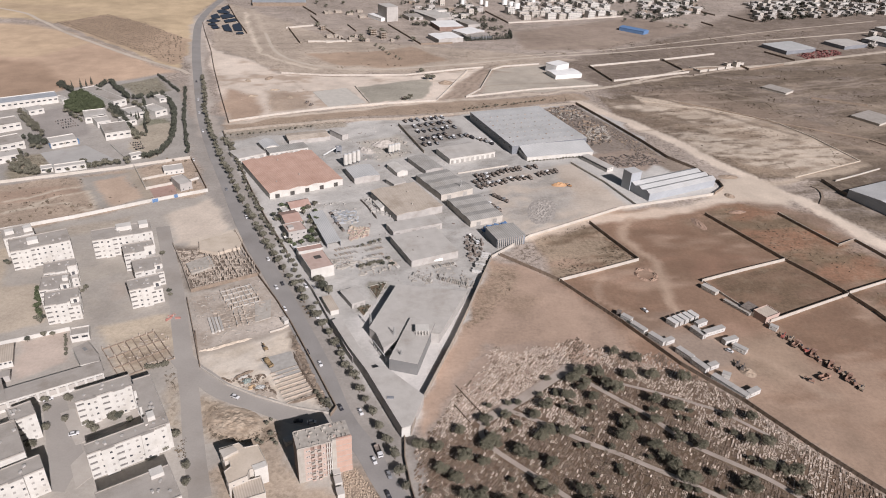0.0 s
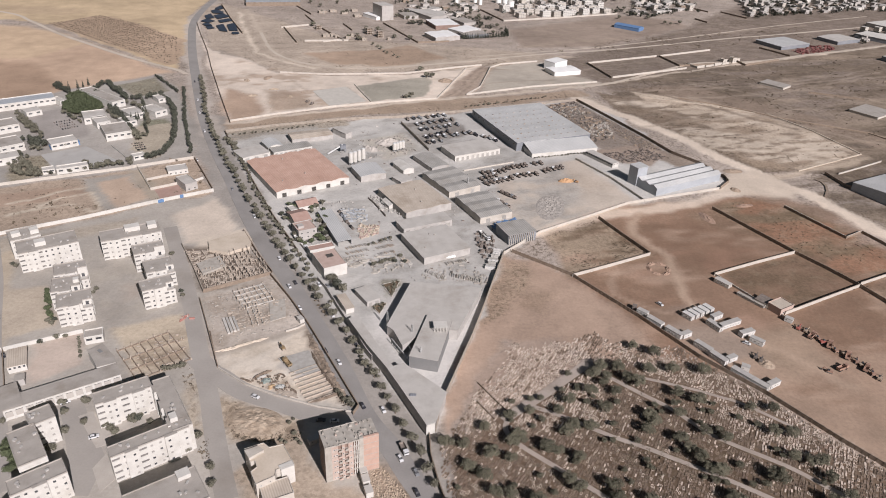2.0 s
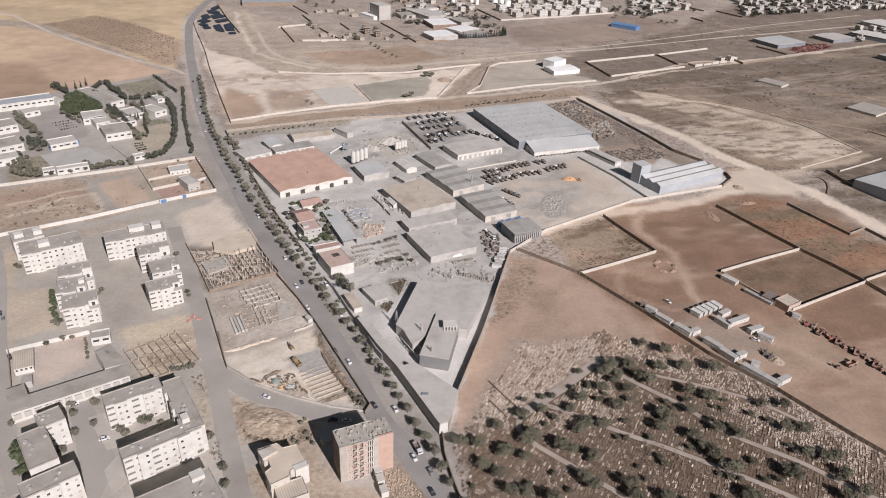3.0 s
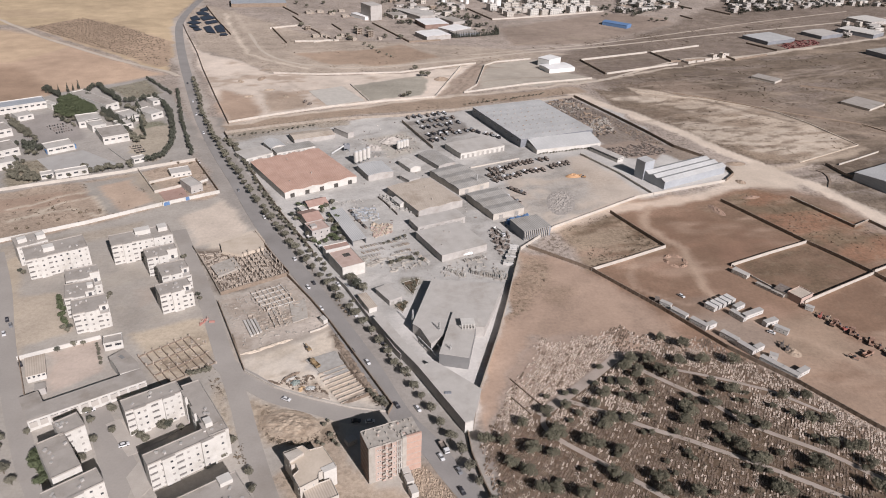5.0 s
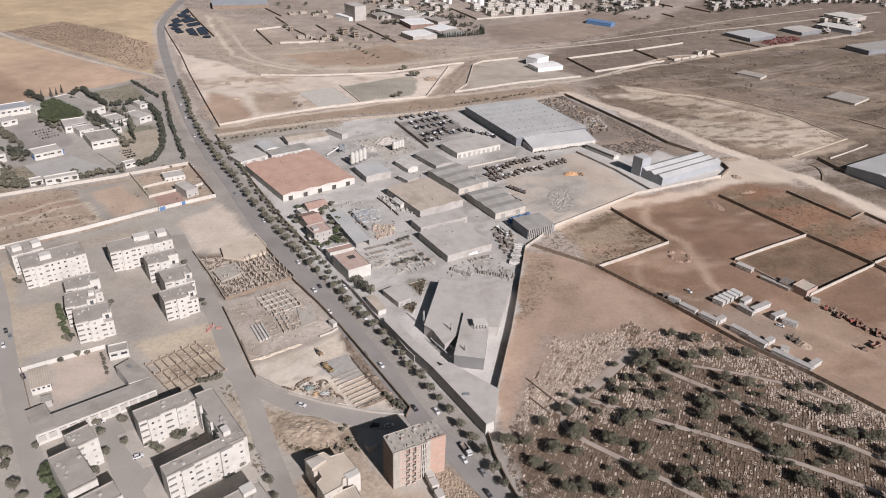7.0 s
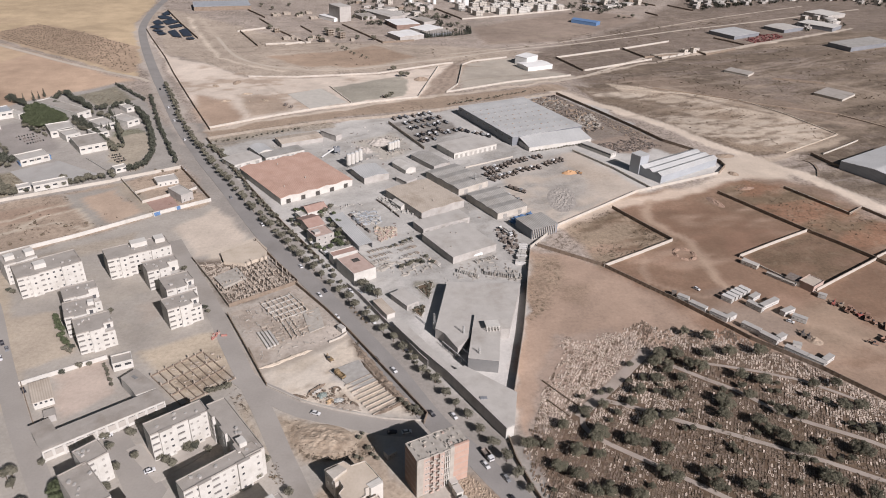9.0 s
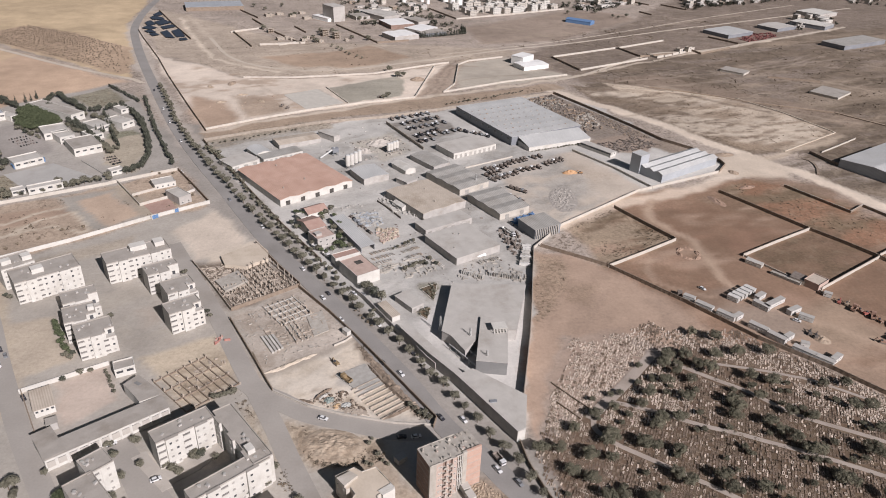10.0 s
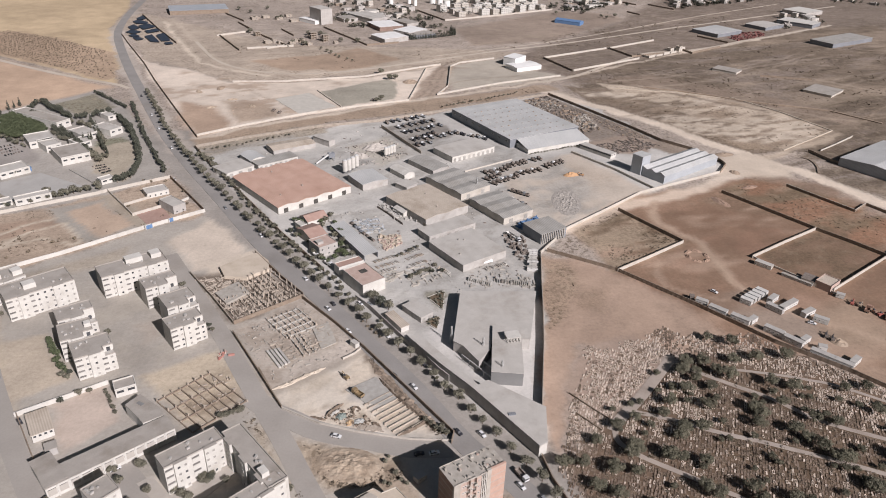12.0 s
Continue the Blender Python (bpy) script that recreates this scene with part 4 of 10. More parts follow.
# housing ground
zone((0.455, 0.416, 0.368), 0.08, [(-413.4, 320.5), (-289.7, 407.2), (-169.5, 481.3), (-140.0, 429.3), (-95.3, 351.1), (-70.4, 304.0), (-41.2, 241.6), (-9.7, 166.3), (-356.1, 185.6)], 3)
zone((0.52, 0.44, 0.345), 0.15, [(-279.3, 384.1), (-273.9, 394.1), (-250.5, 346.6), (-226.9, 291.0), (-228.2, 270.3), (-254.7, 283.5)], 4)
zone((0.53, 0.45, 0.36), 0.15, [(-250.8, 343.8), (-232.4, 350.7), (-219.3, 329.3), (-206.6, 308.7), (-231.1, 297.8)], 2.5)
zone((0.47, 0.40, 0.32), 0.3, [(-287.1, 401.4), (-212.8, 438.5), (-209.3, 426.3), (-258.6, 397.3), (-280.8, 387.5)], 5, 0.7)
zone((0.62, 0.535, 0.45), 0.08, [(-188.0, 440.7), (-165.7, 476.5), (-140.4, 431.7), (-145.4, 417.4), (-161.3, 406.3), (-169.4, 402.7)], 4)
zone((0.64, 0.555, 0.46), 0.05, [(-161.1, 413.8), (-135.6, 425.2), (-125.0, 401.9), (-139.8, 394.9), (-154.8, 391.7)], 3)
zone((0.21, 0.17, 0.138), 0.4, [(-168.6, 399.1), (-128.5, 401.9), (-104.4, 370.2), (-140.1, 346.4)], 3)
zone((0.52, 0.455, 0.395), 0.2, [(-140.0, 340.6), (-103.3, 365.6), (-73.9, 315.2), (-119.5, 291.5)], 3)
zone((0.70, 0.625, 0.535), 0.1, [(-118.1, 291.4), (-73.8, 313.1), (-44.8, 249.2), (-71.0, 254.1), (-98.3, 267.0), (-113.1, 277.2)], 3)
zone((0.42, 0.365, 0.305), 0.2, [(-66.5, 252.4), (-52.6, 260.4), (-61.0, 276.0), (-75.4, 276.0)], 2, 0.8)
track((0.47, 0.40, 0.325), 3.0, [(-112.0, 281.5), (-100.0, 288.5), (-88.0, 297.0), (-78.0, 304.0)], 3, 0.45)
for px, py in ((-93.5, 279.5), (-86.0, 287.5), (-99.5, 274.5)):
    zone((0.36, 0.295, 0.235), 0.3, [(px - 2.4, py - 1.0), (px, py + 1.6), (px + 2.2, py + 0.6), (px + 0.6, py - 1.8)], 2.5, 0.7)
zone((0.60, 0.505, 0.39), 0.15, [(-177.0, 308.6), (-143.8, 324.2), (-136.3, 306.2), (-131.4, 280.9), (-150.8, 267.1), (-164.4, 288.7)], 4)
zone((0.50, 0.41, 0.315), 0.6, [(-107.4, 256.8), (-76.7, 243.2), (-67.6, 235.7), (-59.8, 220.4), (-69.5, 224.1), (-93.8, 228.5), (-99.5, 235.4)], 3)
zone((0.47, 0.40, 0.32), 0.4, [(-130.6, 270.4), (-121.9, 266.0), (-108.0, 235.8), (-108.2, 229.2), (-115.4, 236.2)], 3)
zone((0.46, 0.375, 0.295), 0.4, [(-70.1, 237.6), (-52.6, 210.8), (-48.1, 201.8), (-17.2, 191.8), (-46.6, 168.4), (-74.9, 169.9), (-87.3, 212.5)], 3)
mottle((0.40, 0.362, 0.318), 22, 0.50, 0.6, [(-230.0, 392.0), (-180.0, 378.0), (-160.0, 330.0), (-172.0, 312.0), (-212.0, 305.0)], 201, 0.6, 1.6, 0.1)
mottle((0.50, 0.45, 0.385), 16, 0.54, 0.6, [(-230.0, 392.0), (-180.0, 378.0), (-160.0, 330.0), (-172.0, 312.0), (-212.0, 305.0)], 204, 0.6, 1.4, 0.05)
zone((0.50, 0.405, 0.33), 0.05, [(-188.0, 352.0), (-182.0, 356.0), (-177.0, 343.0), (-183.0, 338.0)], 9, 0.55)
zone((0.62, 0.55, 0.47), 0.05, [(-168.4, 243.7), (-160.9, 244.2), (-154.2, 231.7), (-158.6, 228.9)], 1.5)
zone((0.60, 0.53, 0.45), 0.2, [(-153.8, 238.6), (-135.1, 249.5), (-129.2, 239.0), (-147.6, 228.9)], 2)
zone((0.555, 0.46, 0.39), 0.05, [(-214.8, 290.6), (-193.9, 302.5), (-182.7, 278.6), (-202.3, 265.3)], 2)
# factory ground
zone(CONC, 0.08, [(-194.1, 607.9), (-151.3, 629.3), (-36.0, 663.7), (21.5, 682.5), (151.0, 736.0), (190.4, 697.9), (215.9, 586.9), (244.7, 531.7), (231.1, 510.4), (148.2, 480.3), (72.1, 430.4), (43.3, 398.6), (18.3, 311.1), (-1.0, 257.0), (-7.5, 232.0), (-75.5, 347.5), (-155.3, 525.4)], 3)
zone((0.56, 0.485, 0.41), 0.05, [(47.5, 531.4), (125.9, 566.9), (157.6, 481.3), (72.5, 432.1), (55.4, 448.2), (46.9, 472.0)], 5)
zone((0.33, 0.30, 0.27), 0.2, [(76.0, 497.5), (97.4, 492.1), (100.4, 452.3), (84.2, 455.3)], 6, 0.6)
zone((0.47, 0.38, 0.30), 0.2, [(51.7, 543.5), (108.2, 556.3), (143.4, 508.3), (112.4, 497.3)], 14, 0.35)
zone((0.30, 0.275, 0.25), 0.3, [(-33.6, 648.8), (20.6, 671.9), (31.5, 618.5), (-12.4, 588.9)], 4)
zone((0.32, 0.27, 0.235), 0.4, [(118.3, 715.0), (158.4, 740.4), (175.0, 636.5), (190.2, 605.6), (150.8, 600.7)], 4)
zone((0.285, 0.24, 0.205), 0.5, [(122.0, 712.0), (156.0, 733.0), (181.5, 673.0), (200.5, 626.0), (213.5, 588.0), (196.0, 572.0), (152.0, 598.0)], 3)
zone((0.30, 0.245, 0.2), 0.4, [(202.0, 626.0), (215.0, 588.0), (232.0, 564.0), (243.0, 534.0), (228.0, 541.0), (208.0, 558.0), (196.0, 574.0)], 2)
zone((0.34, 0.27, 0.22), 0.3, [(140.8, 593.3), (194.6, 602.7), (213.8, 581.3), (189.1, 556.7), (165.7, 563.2)], 4)
zone((0.50, 0.46, 0.40), 0.1, [(-67.8, 602.4), (-26.3, 622.2), (-15.5, 579.2), (-43.1, 549.3)], 4)
zone((0.38, 0.33, 0.27), 0.6, [(-192.8, 619.5), (-90.7, 659.2), (-79.2, 639.9), (-148.6, 608.5), (-184.3, 587.1)], 4)
mottle((0.44, 0.42, 0.39), 20, 0.53, 0.6, [(-190.0, 606.0), (-36.0, 660.0), (110.0, 560.0), (120.0, 470.0), (43.0, 400.0), (15.0, 312.0), (-40.0, 320.0), (-150.0, 520.0)], 211, 0.5, 1.8, 0.15)
mottle((0.36, 0.34, 0.31), 9, 0.60, 0.6, [(-190.0, 606.0), (-36.0, 660.0), (110.0, 560.0), (120.0, 470.0), (43.0, 400.0), (15.0, 312.0), (-40.0, 320.0), (-150.0, 520.0)], 214, 0.5, 2.4, 0.2)
zone((0.62, 0.59, 0.555), 0.02, [(-43.2, 323.8), (-15.3, 358.3), (27.6, 357.2), (15.2, 311.2), (-1.6, 257.0), (-6.5, 240.1), (-24.1, 283.4)], 2)
zone((0.30, 0.28, 0.22), 0.6, [(-38.3, 362.7), (-26.0, 362.4), (-31.2, 345.1)], 1.5)
zone((0.30, 0.28, 0.22), 0.6, [(-41.4, 334.3), (-31.6, 338.1), (-36.2, 328.0)], 1.5)
# bare land east of the wedge
zone((0.465, 0.342, 0.262), 0.1, [(43.3, 398.6), (83.4, 372.5), (111.8, 321.7), (120.7, 294.9), (101.8, 278.7), (68.7, 299.2), (36.0, 305.4), (-1.8, 232.7), (-1.3, 255.0), (18.3, 311.1)], 3)
zone((0.38, 0.285, 0.21), 0.7, [(41.5, 394.9), (54.9, 387.3), (55.4, 356.5), (37.7, 329.7), (20.3, 313.7)], 6, 0.8)
zone((0.36, 0.265, 0.195), 0.4, [(54.6, 353.3), (68.6, 346.7), (60.7, 329.0), (49.5, 338.1)], 6, 0.7)
# burial ground: dark soil, with tree shade also put into its colour
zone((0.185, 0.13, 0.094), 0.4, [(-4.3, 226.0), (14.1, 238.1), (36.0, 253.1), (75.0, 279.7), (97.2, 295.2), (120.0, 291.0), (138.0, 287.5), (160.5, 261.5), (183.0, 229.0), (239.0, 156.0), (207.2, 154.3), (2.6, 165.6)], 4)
zone((0.43, 0.33, 0.265), 0.1, [(35.3, 302.3), (67.4, 305.3), (75.0, 284.4), (46.9, 263.2), (24.0, 248.1), (6.5, 239.5), (19.9, 277.3)], 6)
# walled lots on the east side
zone(BROWN, 0.25, [(71.8, 428.7), (147.5, 478.2), (206.3, 488.3), (247.8, 496.8), (279.0, 371.5), (286.2, 313.5), (258.8, 208.6), (198.9, 252.9), (120.1, 293.4), (111.8, 321.7), (83.6, 373.2)], 3)
zone((0.38, 0.275, 0.205), 0.15, [(122.0, 326.0), (137.0, 294.0), (161.0, 267.0), (184.0, 234.0), (240.0, 160.0), (330.0, 150.0), (320.0, 260.0), (258.8, 240.0), (207.0, 265.0), (178.0, 290.0), (140.0, 330.0)], 3)
zone((0.31, 0.235, 0.175), 0.7, [(73.2, 426.1), (116.1, 455.0), (142.0, 403.0), (84.7, 373.1)], 3)
zone((0.34, 0.225, 0.165), 0.08, [(143.6, 429.4), (183.8, 456.2), (235.0, 411.0), (182.9, 379.5), (151.4, 396.6)], 8)
zone((0.32, 0.24, 0.18), 0.8, [(185.7, 461.0), (211.4, 473.7), (245.0, 406.8), (220.9, 432.7)], 5)
zone((0.28, 0.205, 0.15), 0.6, [(214.6, 475.7), (246.8, 494.6), (272.6, 480.5), (304.9, 409.9), (279.0, 371.5), (245.0, 406.8)], 4)
zone((0.255, 0.185, 0.135), 0.3, [(179.7, 376.6), (243.4, 407.6), (267.3, 367.5), (209.0, 336.6)], 3)
zone((0.38, 0.33, 0.285), 0.1, [(119.4, 333.1), (145.0, 344.6), (171.2, 347.0), (184.5, 305.7), (174.2, 276.0), (163.1, 267.3), (140.6, 296.7)], 6, 0.7)
zone((0.41, 0.29, 0.22), 0.08, [(116.7, 375.2), (140.8, 389.2), (176.5, 373.9), (190.0, 328.1), (219.8, 283.9), (207.5, 265.6), (178.8, 295.4), (147.7, 350.9)], 8)
zone((0.30, 0.205, 0.15), 0.25, [(203.8, 327.7), (266.5, 363.3), (286.2, 313.5), (258.8, 208.6), (216.7, 224.7), (213.5, 274.5)], 14, 0.6)
# inner burial ground, toned darker still with tree shade in the soil colour
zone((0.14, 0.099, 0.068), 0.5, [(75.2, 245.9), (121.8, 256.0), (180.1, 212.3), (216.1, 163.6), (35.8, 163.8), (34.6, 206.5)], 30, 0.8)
zone((0.225, 0.155, 0.115), 0.4, [(298.2, 445.5), (348.2, 392.8), (294.1, 281.2), (251.7, 314.6), (218.0, 352.3), (245.0, 406.8)], 25, 0.6)
mottle((0.34, 0.275, 0.215), 9, 0.47, 0.5, [(-140.0, 340.6), (-103.3, 365.6), (-73.9, 315.2), (-119.5, 291.5)], 81, 0.8, 1.3, 0.4)
mottle((0.60, 0.53, 0.46), 9, 0.55, 0.7, [(-140.0, 340.6), (-103.3, 365.6), (-73.9, 315.2), (-119.5, 291.5)], 84, 0.8, 1.3, 0.1)
mottle((0.50, 0.40, 0.29), 10, 0.50, 0.35, [(-118.1, 291.4), (-73.8, 313.1), (-44.8, 249.2), (-71.0, 254.1), (-98.3, 267.0), (-113.1, 277.2)], 87, 0.4, 2.0, 0.2)
mottle((0.30, 0.235, 0.175), 7, 0.50, 0.8, [(-101.3, 269.2), (-87.3, 277.9), (-68.0, 257.8), (-81.6, 257.2)], 90, 0.4, 1.5, 0.5)
mottle((0.33, 0.26, 0.195), 8, 0.50, 0.75, [(-163.0, 288.6), (-140.5, 308.3), (-129.9, 283.0), (-149.5, 267.1)], 93, 0.4, 1.5, 0.5)
mottle((0.29, 0.22, 0.16), 7, 0.50, 0.8, [(-107.4, 256.8), (-76.7, 243.2), (-67.6, 235.7), (-69.6, 225.7), (-93.8, 228.5), (-101.2, 239.0)], 96, 0.3, 1.5, 0.7)
EAST = [(71.8, 428.7), (146.8, 476.2), (205.4, 486.2), (255.4, 502.4), (300.9, 491.1), (319.4, 431.4), (356.2, 311.3), (258.8, 208.6), (198.9, 252.9), (120.1, 293.4), (111.8, 321.7), (83.6, 373.2)]
SCRUBBY = [(214.6, 475.7), (246.8, 494.6), (275.5, 485.8), (313.4, 422.6), (356.2, 311.3), (293.1, 244.8), (274.3, 364.5), (245.0, 406.8)]
FARLAND = [(194.5, 804.1), (763.0, 1088.4), (1600.6, 1154.6), (566.7, 357.6), (333.8, 452.7), (279.3, 550.7), (240.9, 637.6)]
mottle((0.26, 0.18, 0.13), 30, 0.50, 0.70, EAST, 59, 0.2, 2.0, 0.15)
mottle((0.47, 0.36, 0.28), 24, 0.56, 0.79, EAST, 62, 0.2, 3.0, 0.1)
mottle((0.40, 0.325, 0.25), 12, 0.52, 0.75, SCRUBBY, 41, 0.3)
mottle((0.215, 0.165, 0.115), 16, 0.46, 0.9, SCRUBBY, 44, 0.3)
mottle((0.31, 0.19, 0.13), 26, 0.52, 0.95, SCRUBBY, 47, 0.3)
mottle((0.205, 0.16, 0.115), 14, 0.49, 0.85, [(73.2, 426.1), (115.5, 453.1), (142.0, 403.0), (84.7, 373.1)], 50, 0.3)
mottle((0.44, 0.365, 0.28), 10, 0.52, 0.8, [(73.2, 426.1), (115.5, 453.1), (142.0, 403.0), (84.7, 373.1)], 53, 0.3)
mottle((0.19, 0.142, 0.10), 18, 0.49, 0.8, [(179.7, 376.6), (242.5, 406.0), (267.3, 367.5), (209.0, 336.6)], 56, 0.3)
mottle((0.19, 0.148, 0.112), 34, 0.48, 0.8, FARLAND, 65, 0.25, 3.0, 0.7)
mottle((0.35, 0.278, 0.213), 40, 0.56, 0.6, FARLAND, 68, 0.25, 4.0, 0.3)
mottle((0.38, 0.282, 0.218), 16, 0.54, 0.5, [(43.3, 398.6), (83.4, 372.5), (111.8, 321.7), (120.7, 294.9), (68.7, 299.2), (36.0, 305.4), (-1.8, 232.7), (18.3, 311.1)], 71, 1.0, 2.0, 0.2)
mottle((0.15, 0.117, 0.09), 11, 0.60, 0.75, FARLAND, 221, 0.3, 5.0, 0.8)
zone((0.46, 0.37, 0.285), 0.15, [(177.1, 316.9), (205.6, 324.7), (210.9, 304.8), (207.8, 284.3), (183.4, 275.7), (169.7, 290.6)], 12, 0.7)
track((0.50, 0.39, 0.305), 4, [(116.1, 378.8), (109.6, 365.0), (112.3, 351.8), (121.7, 339.0), (136.5, 332.6)], 3, 0.6)
zone((0.34, 0.27, 0.21), 0.7, [(-33.9, 219.8), (-30.3, 216.5), (-22.1, 206.3), (-11.8, 190.2), (-24.8, 181.7), (-33.3, 201.0)], 3)
zone((0.47, 0.44, 0.41), 0.05, [(-82.6, 282.1), (-69.3, 291.5), (-59.6, 275.1), (-71.0, 266.3)], 2)
# trenches on the flat sheet: their shade is painted as dark soil lines
track((0.21, 0.165, 0.13), 4.5, [(-73.3, 308.0), (-64.7, 289.5), (-56.8, 272.4), (-52.1, 262.3), (-47.4, 254.2)], 1.5)
track((0.20, 0.155, 0.12), 2.6, [(-51.6, 261.5), (-56.6, 256.2), (-64.6, 251.9)], 1.2)
track((0.38, 0.33, 0.28), 5, [(-118.9, 289.7), (-102.0, 298.3), (-85.4, 307.5), (-73.8, 313.1)], 3, 0.7)
# sandy plot beyond the track
zone((0.245, 0.192, 0.15), 0.8, [(185.2, 769.2), (237.6, 747.3), (267.6, 690.5), (295.4, 617.7), (318.1, 554.8), (281.3, 544.2), (261.2, 591.7), (233.7, 649.1), (193.9, 709.4)], 4)
zone((0.56, 0.465, 0.37), 0.3, [(227.5, 777.5), (277.3, 766.0), (352.7, 712.0), (380.5, 657.1), (398.4, 597.6), (318.1, 554.8), (295.4, 617.7), (267.6, 690.5), (236.2, 743.0)], 4)
zone((0.27, 0.21, 0.165), 0.5, [(201.7, 781.1), (254.8, 778.6), (360.8, 702.4), (433.9, 601.0), (461.2, 641.4), (398.8, 713.3), (307.4, 808.9)], 8)
zone((0.33, 0.255, 0.19), 0.5, [(273.4, 606.7), (292.3, 599.4), (312.8, 554.7), (282.5, 557.2)], 5)
mottle((0.34, 0.265, 0.20), 14, 0.51, 0.95, [(192.3, 747.8), (279.1, 736.1), (349.8, 706.0), (378.5, 653.6), (395.5, 597.6), (319.6, 557.4), (256.6, 606.5)], 74, 0.25, 3.0, 0.5)
mottle((0.60, 0.51, 0.415), 20, 0.52, 0.95, [(192.3, 747.8), (279.1, 736.1), (349.8, 706.0), (378.5, 653.6), (395.5, 597.6), (319.6, 557.4), (256.6, 606.5)], 77, 0.25, 3.0, 0.1)
mottle((0.23, 0.175, 0.132), 7, 0.60, 0.85, [(192.3, 747.8), (279.1, 736.1), (349.8, 706.0), (378.5, 653.6), (395.5, 597.6), (319.6, 557.4), (256.6, 606.5)], 224, 0.25, 4.0, 0.6)
# ditch shading painted as a dark line in the soil
track((0.15, 0.115, 0.088), 3.6, [(232.1, 800.1), (268.1, 760.7), (323.6, 733.4), (349.5, 705.6), (384.2, 687.2), (409.7, 672.3), (445.2, 650.6), (470.0, 612.0)], 2, 0.85)
# cross-country tracks
track((0.71, 0.605, 0.50), 15, [(159.4, 744.6), (199.8, 688.8), (236.6, 626.3), (260.3, 577.5), (279.1, 543.0), (290.7, 523.2), (305.4, 498.8), (317.5, 466.8), (326.1, 441.4), (372.8, 328.9)], 3, 1.0)
track((0.70, 0.60, 0.50), 12, [(274.4, 525.6), (210.9, 488.3), (162.9, 471.1), (118.2, 455.0), (71.8, 428.7)], 5)
track((0.52, 0.41, 0.32), 6, [(157.2, 461.3), (142.3, 447.3), (139.3, 433.8), (145.4, 420.8), (153.4, 396.5), (151.3, 350.8), (167.1, 317.2), (188.4, 295.1), (210.4, 270.0)], 4, 0.9)
track((0.55, 0.45, 0.35), 10, [(275.0, 531.7), (307.2, 544.3), (358.2, 568.5), (398.4, 588.7)], 5, 0.7)
zone((0.62, 0.525, 0.43), 0.05, [(250.4, 544.1), (279.3, 550.7), (297.1, 525.6), (286.2, 496.7), (248.9, 499.0), (229.1, 508.1)], 6)
# north strip and sandy ground
zone((0.49, 0.41, 0.335), 0.5, [(-367.5, 1156.0), (-344.1, 1205.2), (-295.9, 1163.5), (-137.1, 982.8), (47.5, 963.0), (196.1, 925.5), (37.2, 851.7), (-123.8, 809.1), (-181.6, 811.2), (-238.7, 879.4), (-281.5, 904.8)], 6)
zone((0.72, 0.62, 0.525), 0.06, [(-328.0, 1002.2), (-279.6, 896.4), (-237.7, 874.0), (-181.0, 806.5), (-123.5, 804.4), (-32.7, 818.1), (63.7, 869.1), (30.0, 774.4), (4.5, 727.3), (-114.1, 682.6), (-194.8, 637.7), (-256.7, 807.7)], 3)
zone((0.45, 0.325, 0.24), 0.15, [(-222.2, 743.7), (-187.0, 725.0), (-169.1, 662.5), (-194.0, 639.3), (-218.3, 695.9)], 8, 0.9)
zone((0.44, 0.34, 0.26), 0.25, [(-180.8, 741.1), (-138.4, 730.5), (-123.1, 689.5), (-161.8, 667.7)], 8, 0.85)
mottle((0.44, 0.335, 0.255), 16, 0.58, 0.7, [(-256.7, 807.7), (-234.8, 858.3), (-122.4, 790.6), (-32.9, 806.1), (2.4, 741.3), (-114.7, 689.8), (-195.3, 640.9)], 101, 0.2, 2.0, 0.1)
zone((0.52, 0.465, 0.40), 0.05, [(-130.7, 742.9), (-97.0, 762.9), (-70.1, 713.3), (-106.5, 693.6)], 2)
zone((0.395, 0.365, 0.305), 0.15, [(-86.6, 765.4), (-2.9, 814.6), (-3.2, 751.5), (-10.2, 734.8), (-65.4, 713.4)], 2.5)
zone((0.40, 0.31, 0.235), 0.3, [(-197.7, 631.5), (-102.7, 677.7), (4.1, 721.3), (166.9, 775.2), (174.5, 753.6), (22.6, 693.4), (-90.9, 662.5), (-189.3, 613.7)], 3)
zone((0.40, 0.29, 0.21), 0.15, [(-166.3, 903.3), (-89.0, 922.8), (-29.5, 964.1), (19.8, 900.1), (-45.7, 847.5), (-127.6, 858.8)], 6, 0.8)
track((0.64, 0.54, 0.44), 6, [(-194.2, 634.7), (-102.8, 679.4), (4.2, 723.3), (162.4, 784.1), (216.8, 809.9), (333.0, 875.1), (543.1, 979.6), (763.0, 1088.4)], 2)
track((0.58, 0.49, 0.40), 9, [(-291.7, 1164.0), (-239.9, 1009.2), (-201.1, 901.2), (-147.1, 850.0), (-72.7, 841.0), (25.3, 877.9), (94.6, 910.4)], 5, 0.6)
track((0.70, 0.60, 0.49), 6, [(-300.2, 1140.8), (-233.6, 928.5), (-197.1, 873.7), (-138.8, 832.6)], 3)
track((0.50, 0.41, 0.32), 4, [(26.1, 732.0), (61.6, 822.4), (83.2, 881.1), (116.2, 905.8)], 3)
zone((0.42, 0.335, 0.27), 0.3, [(6.0, 728.0), (34.0, 742.0), (52.0, 776.0), (70.0, 858.0), (58.0, 862.0), (30.0, 800.0)], 3)
track((0.27, 0.21, 0.165), 2.2, [(14.0, 733.0), (34.0, 782.0), (56.0, 846.0), (84.0, 890.0)], 1.5, 0.8)
track((0.27, 0.21, 0.165), 2.2, [(23.0, 737.0), (43.0, 784.0), (62.0, 842.0), (92.0, 884.0)], 1.5, 0.8)
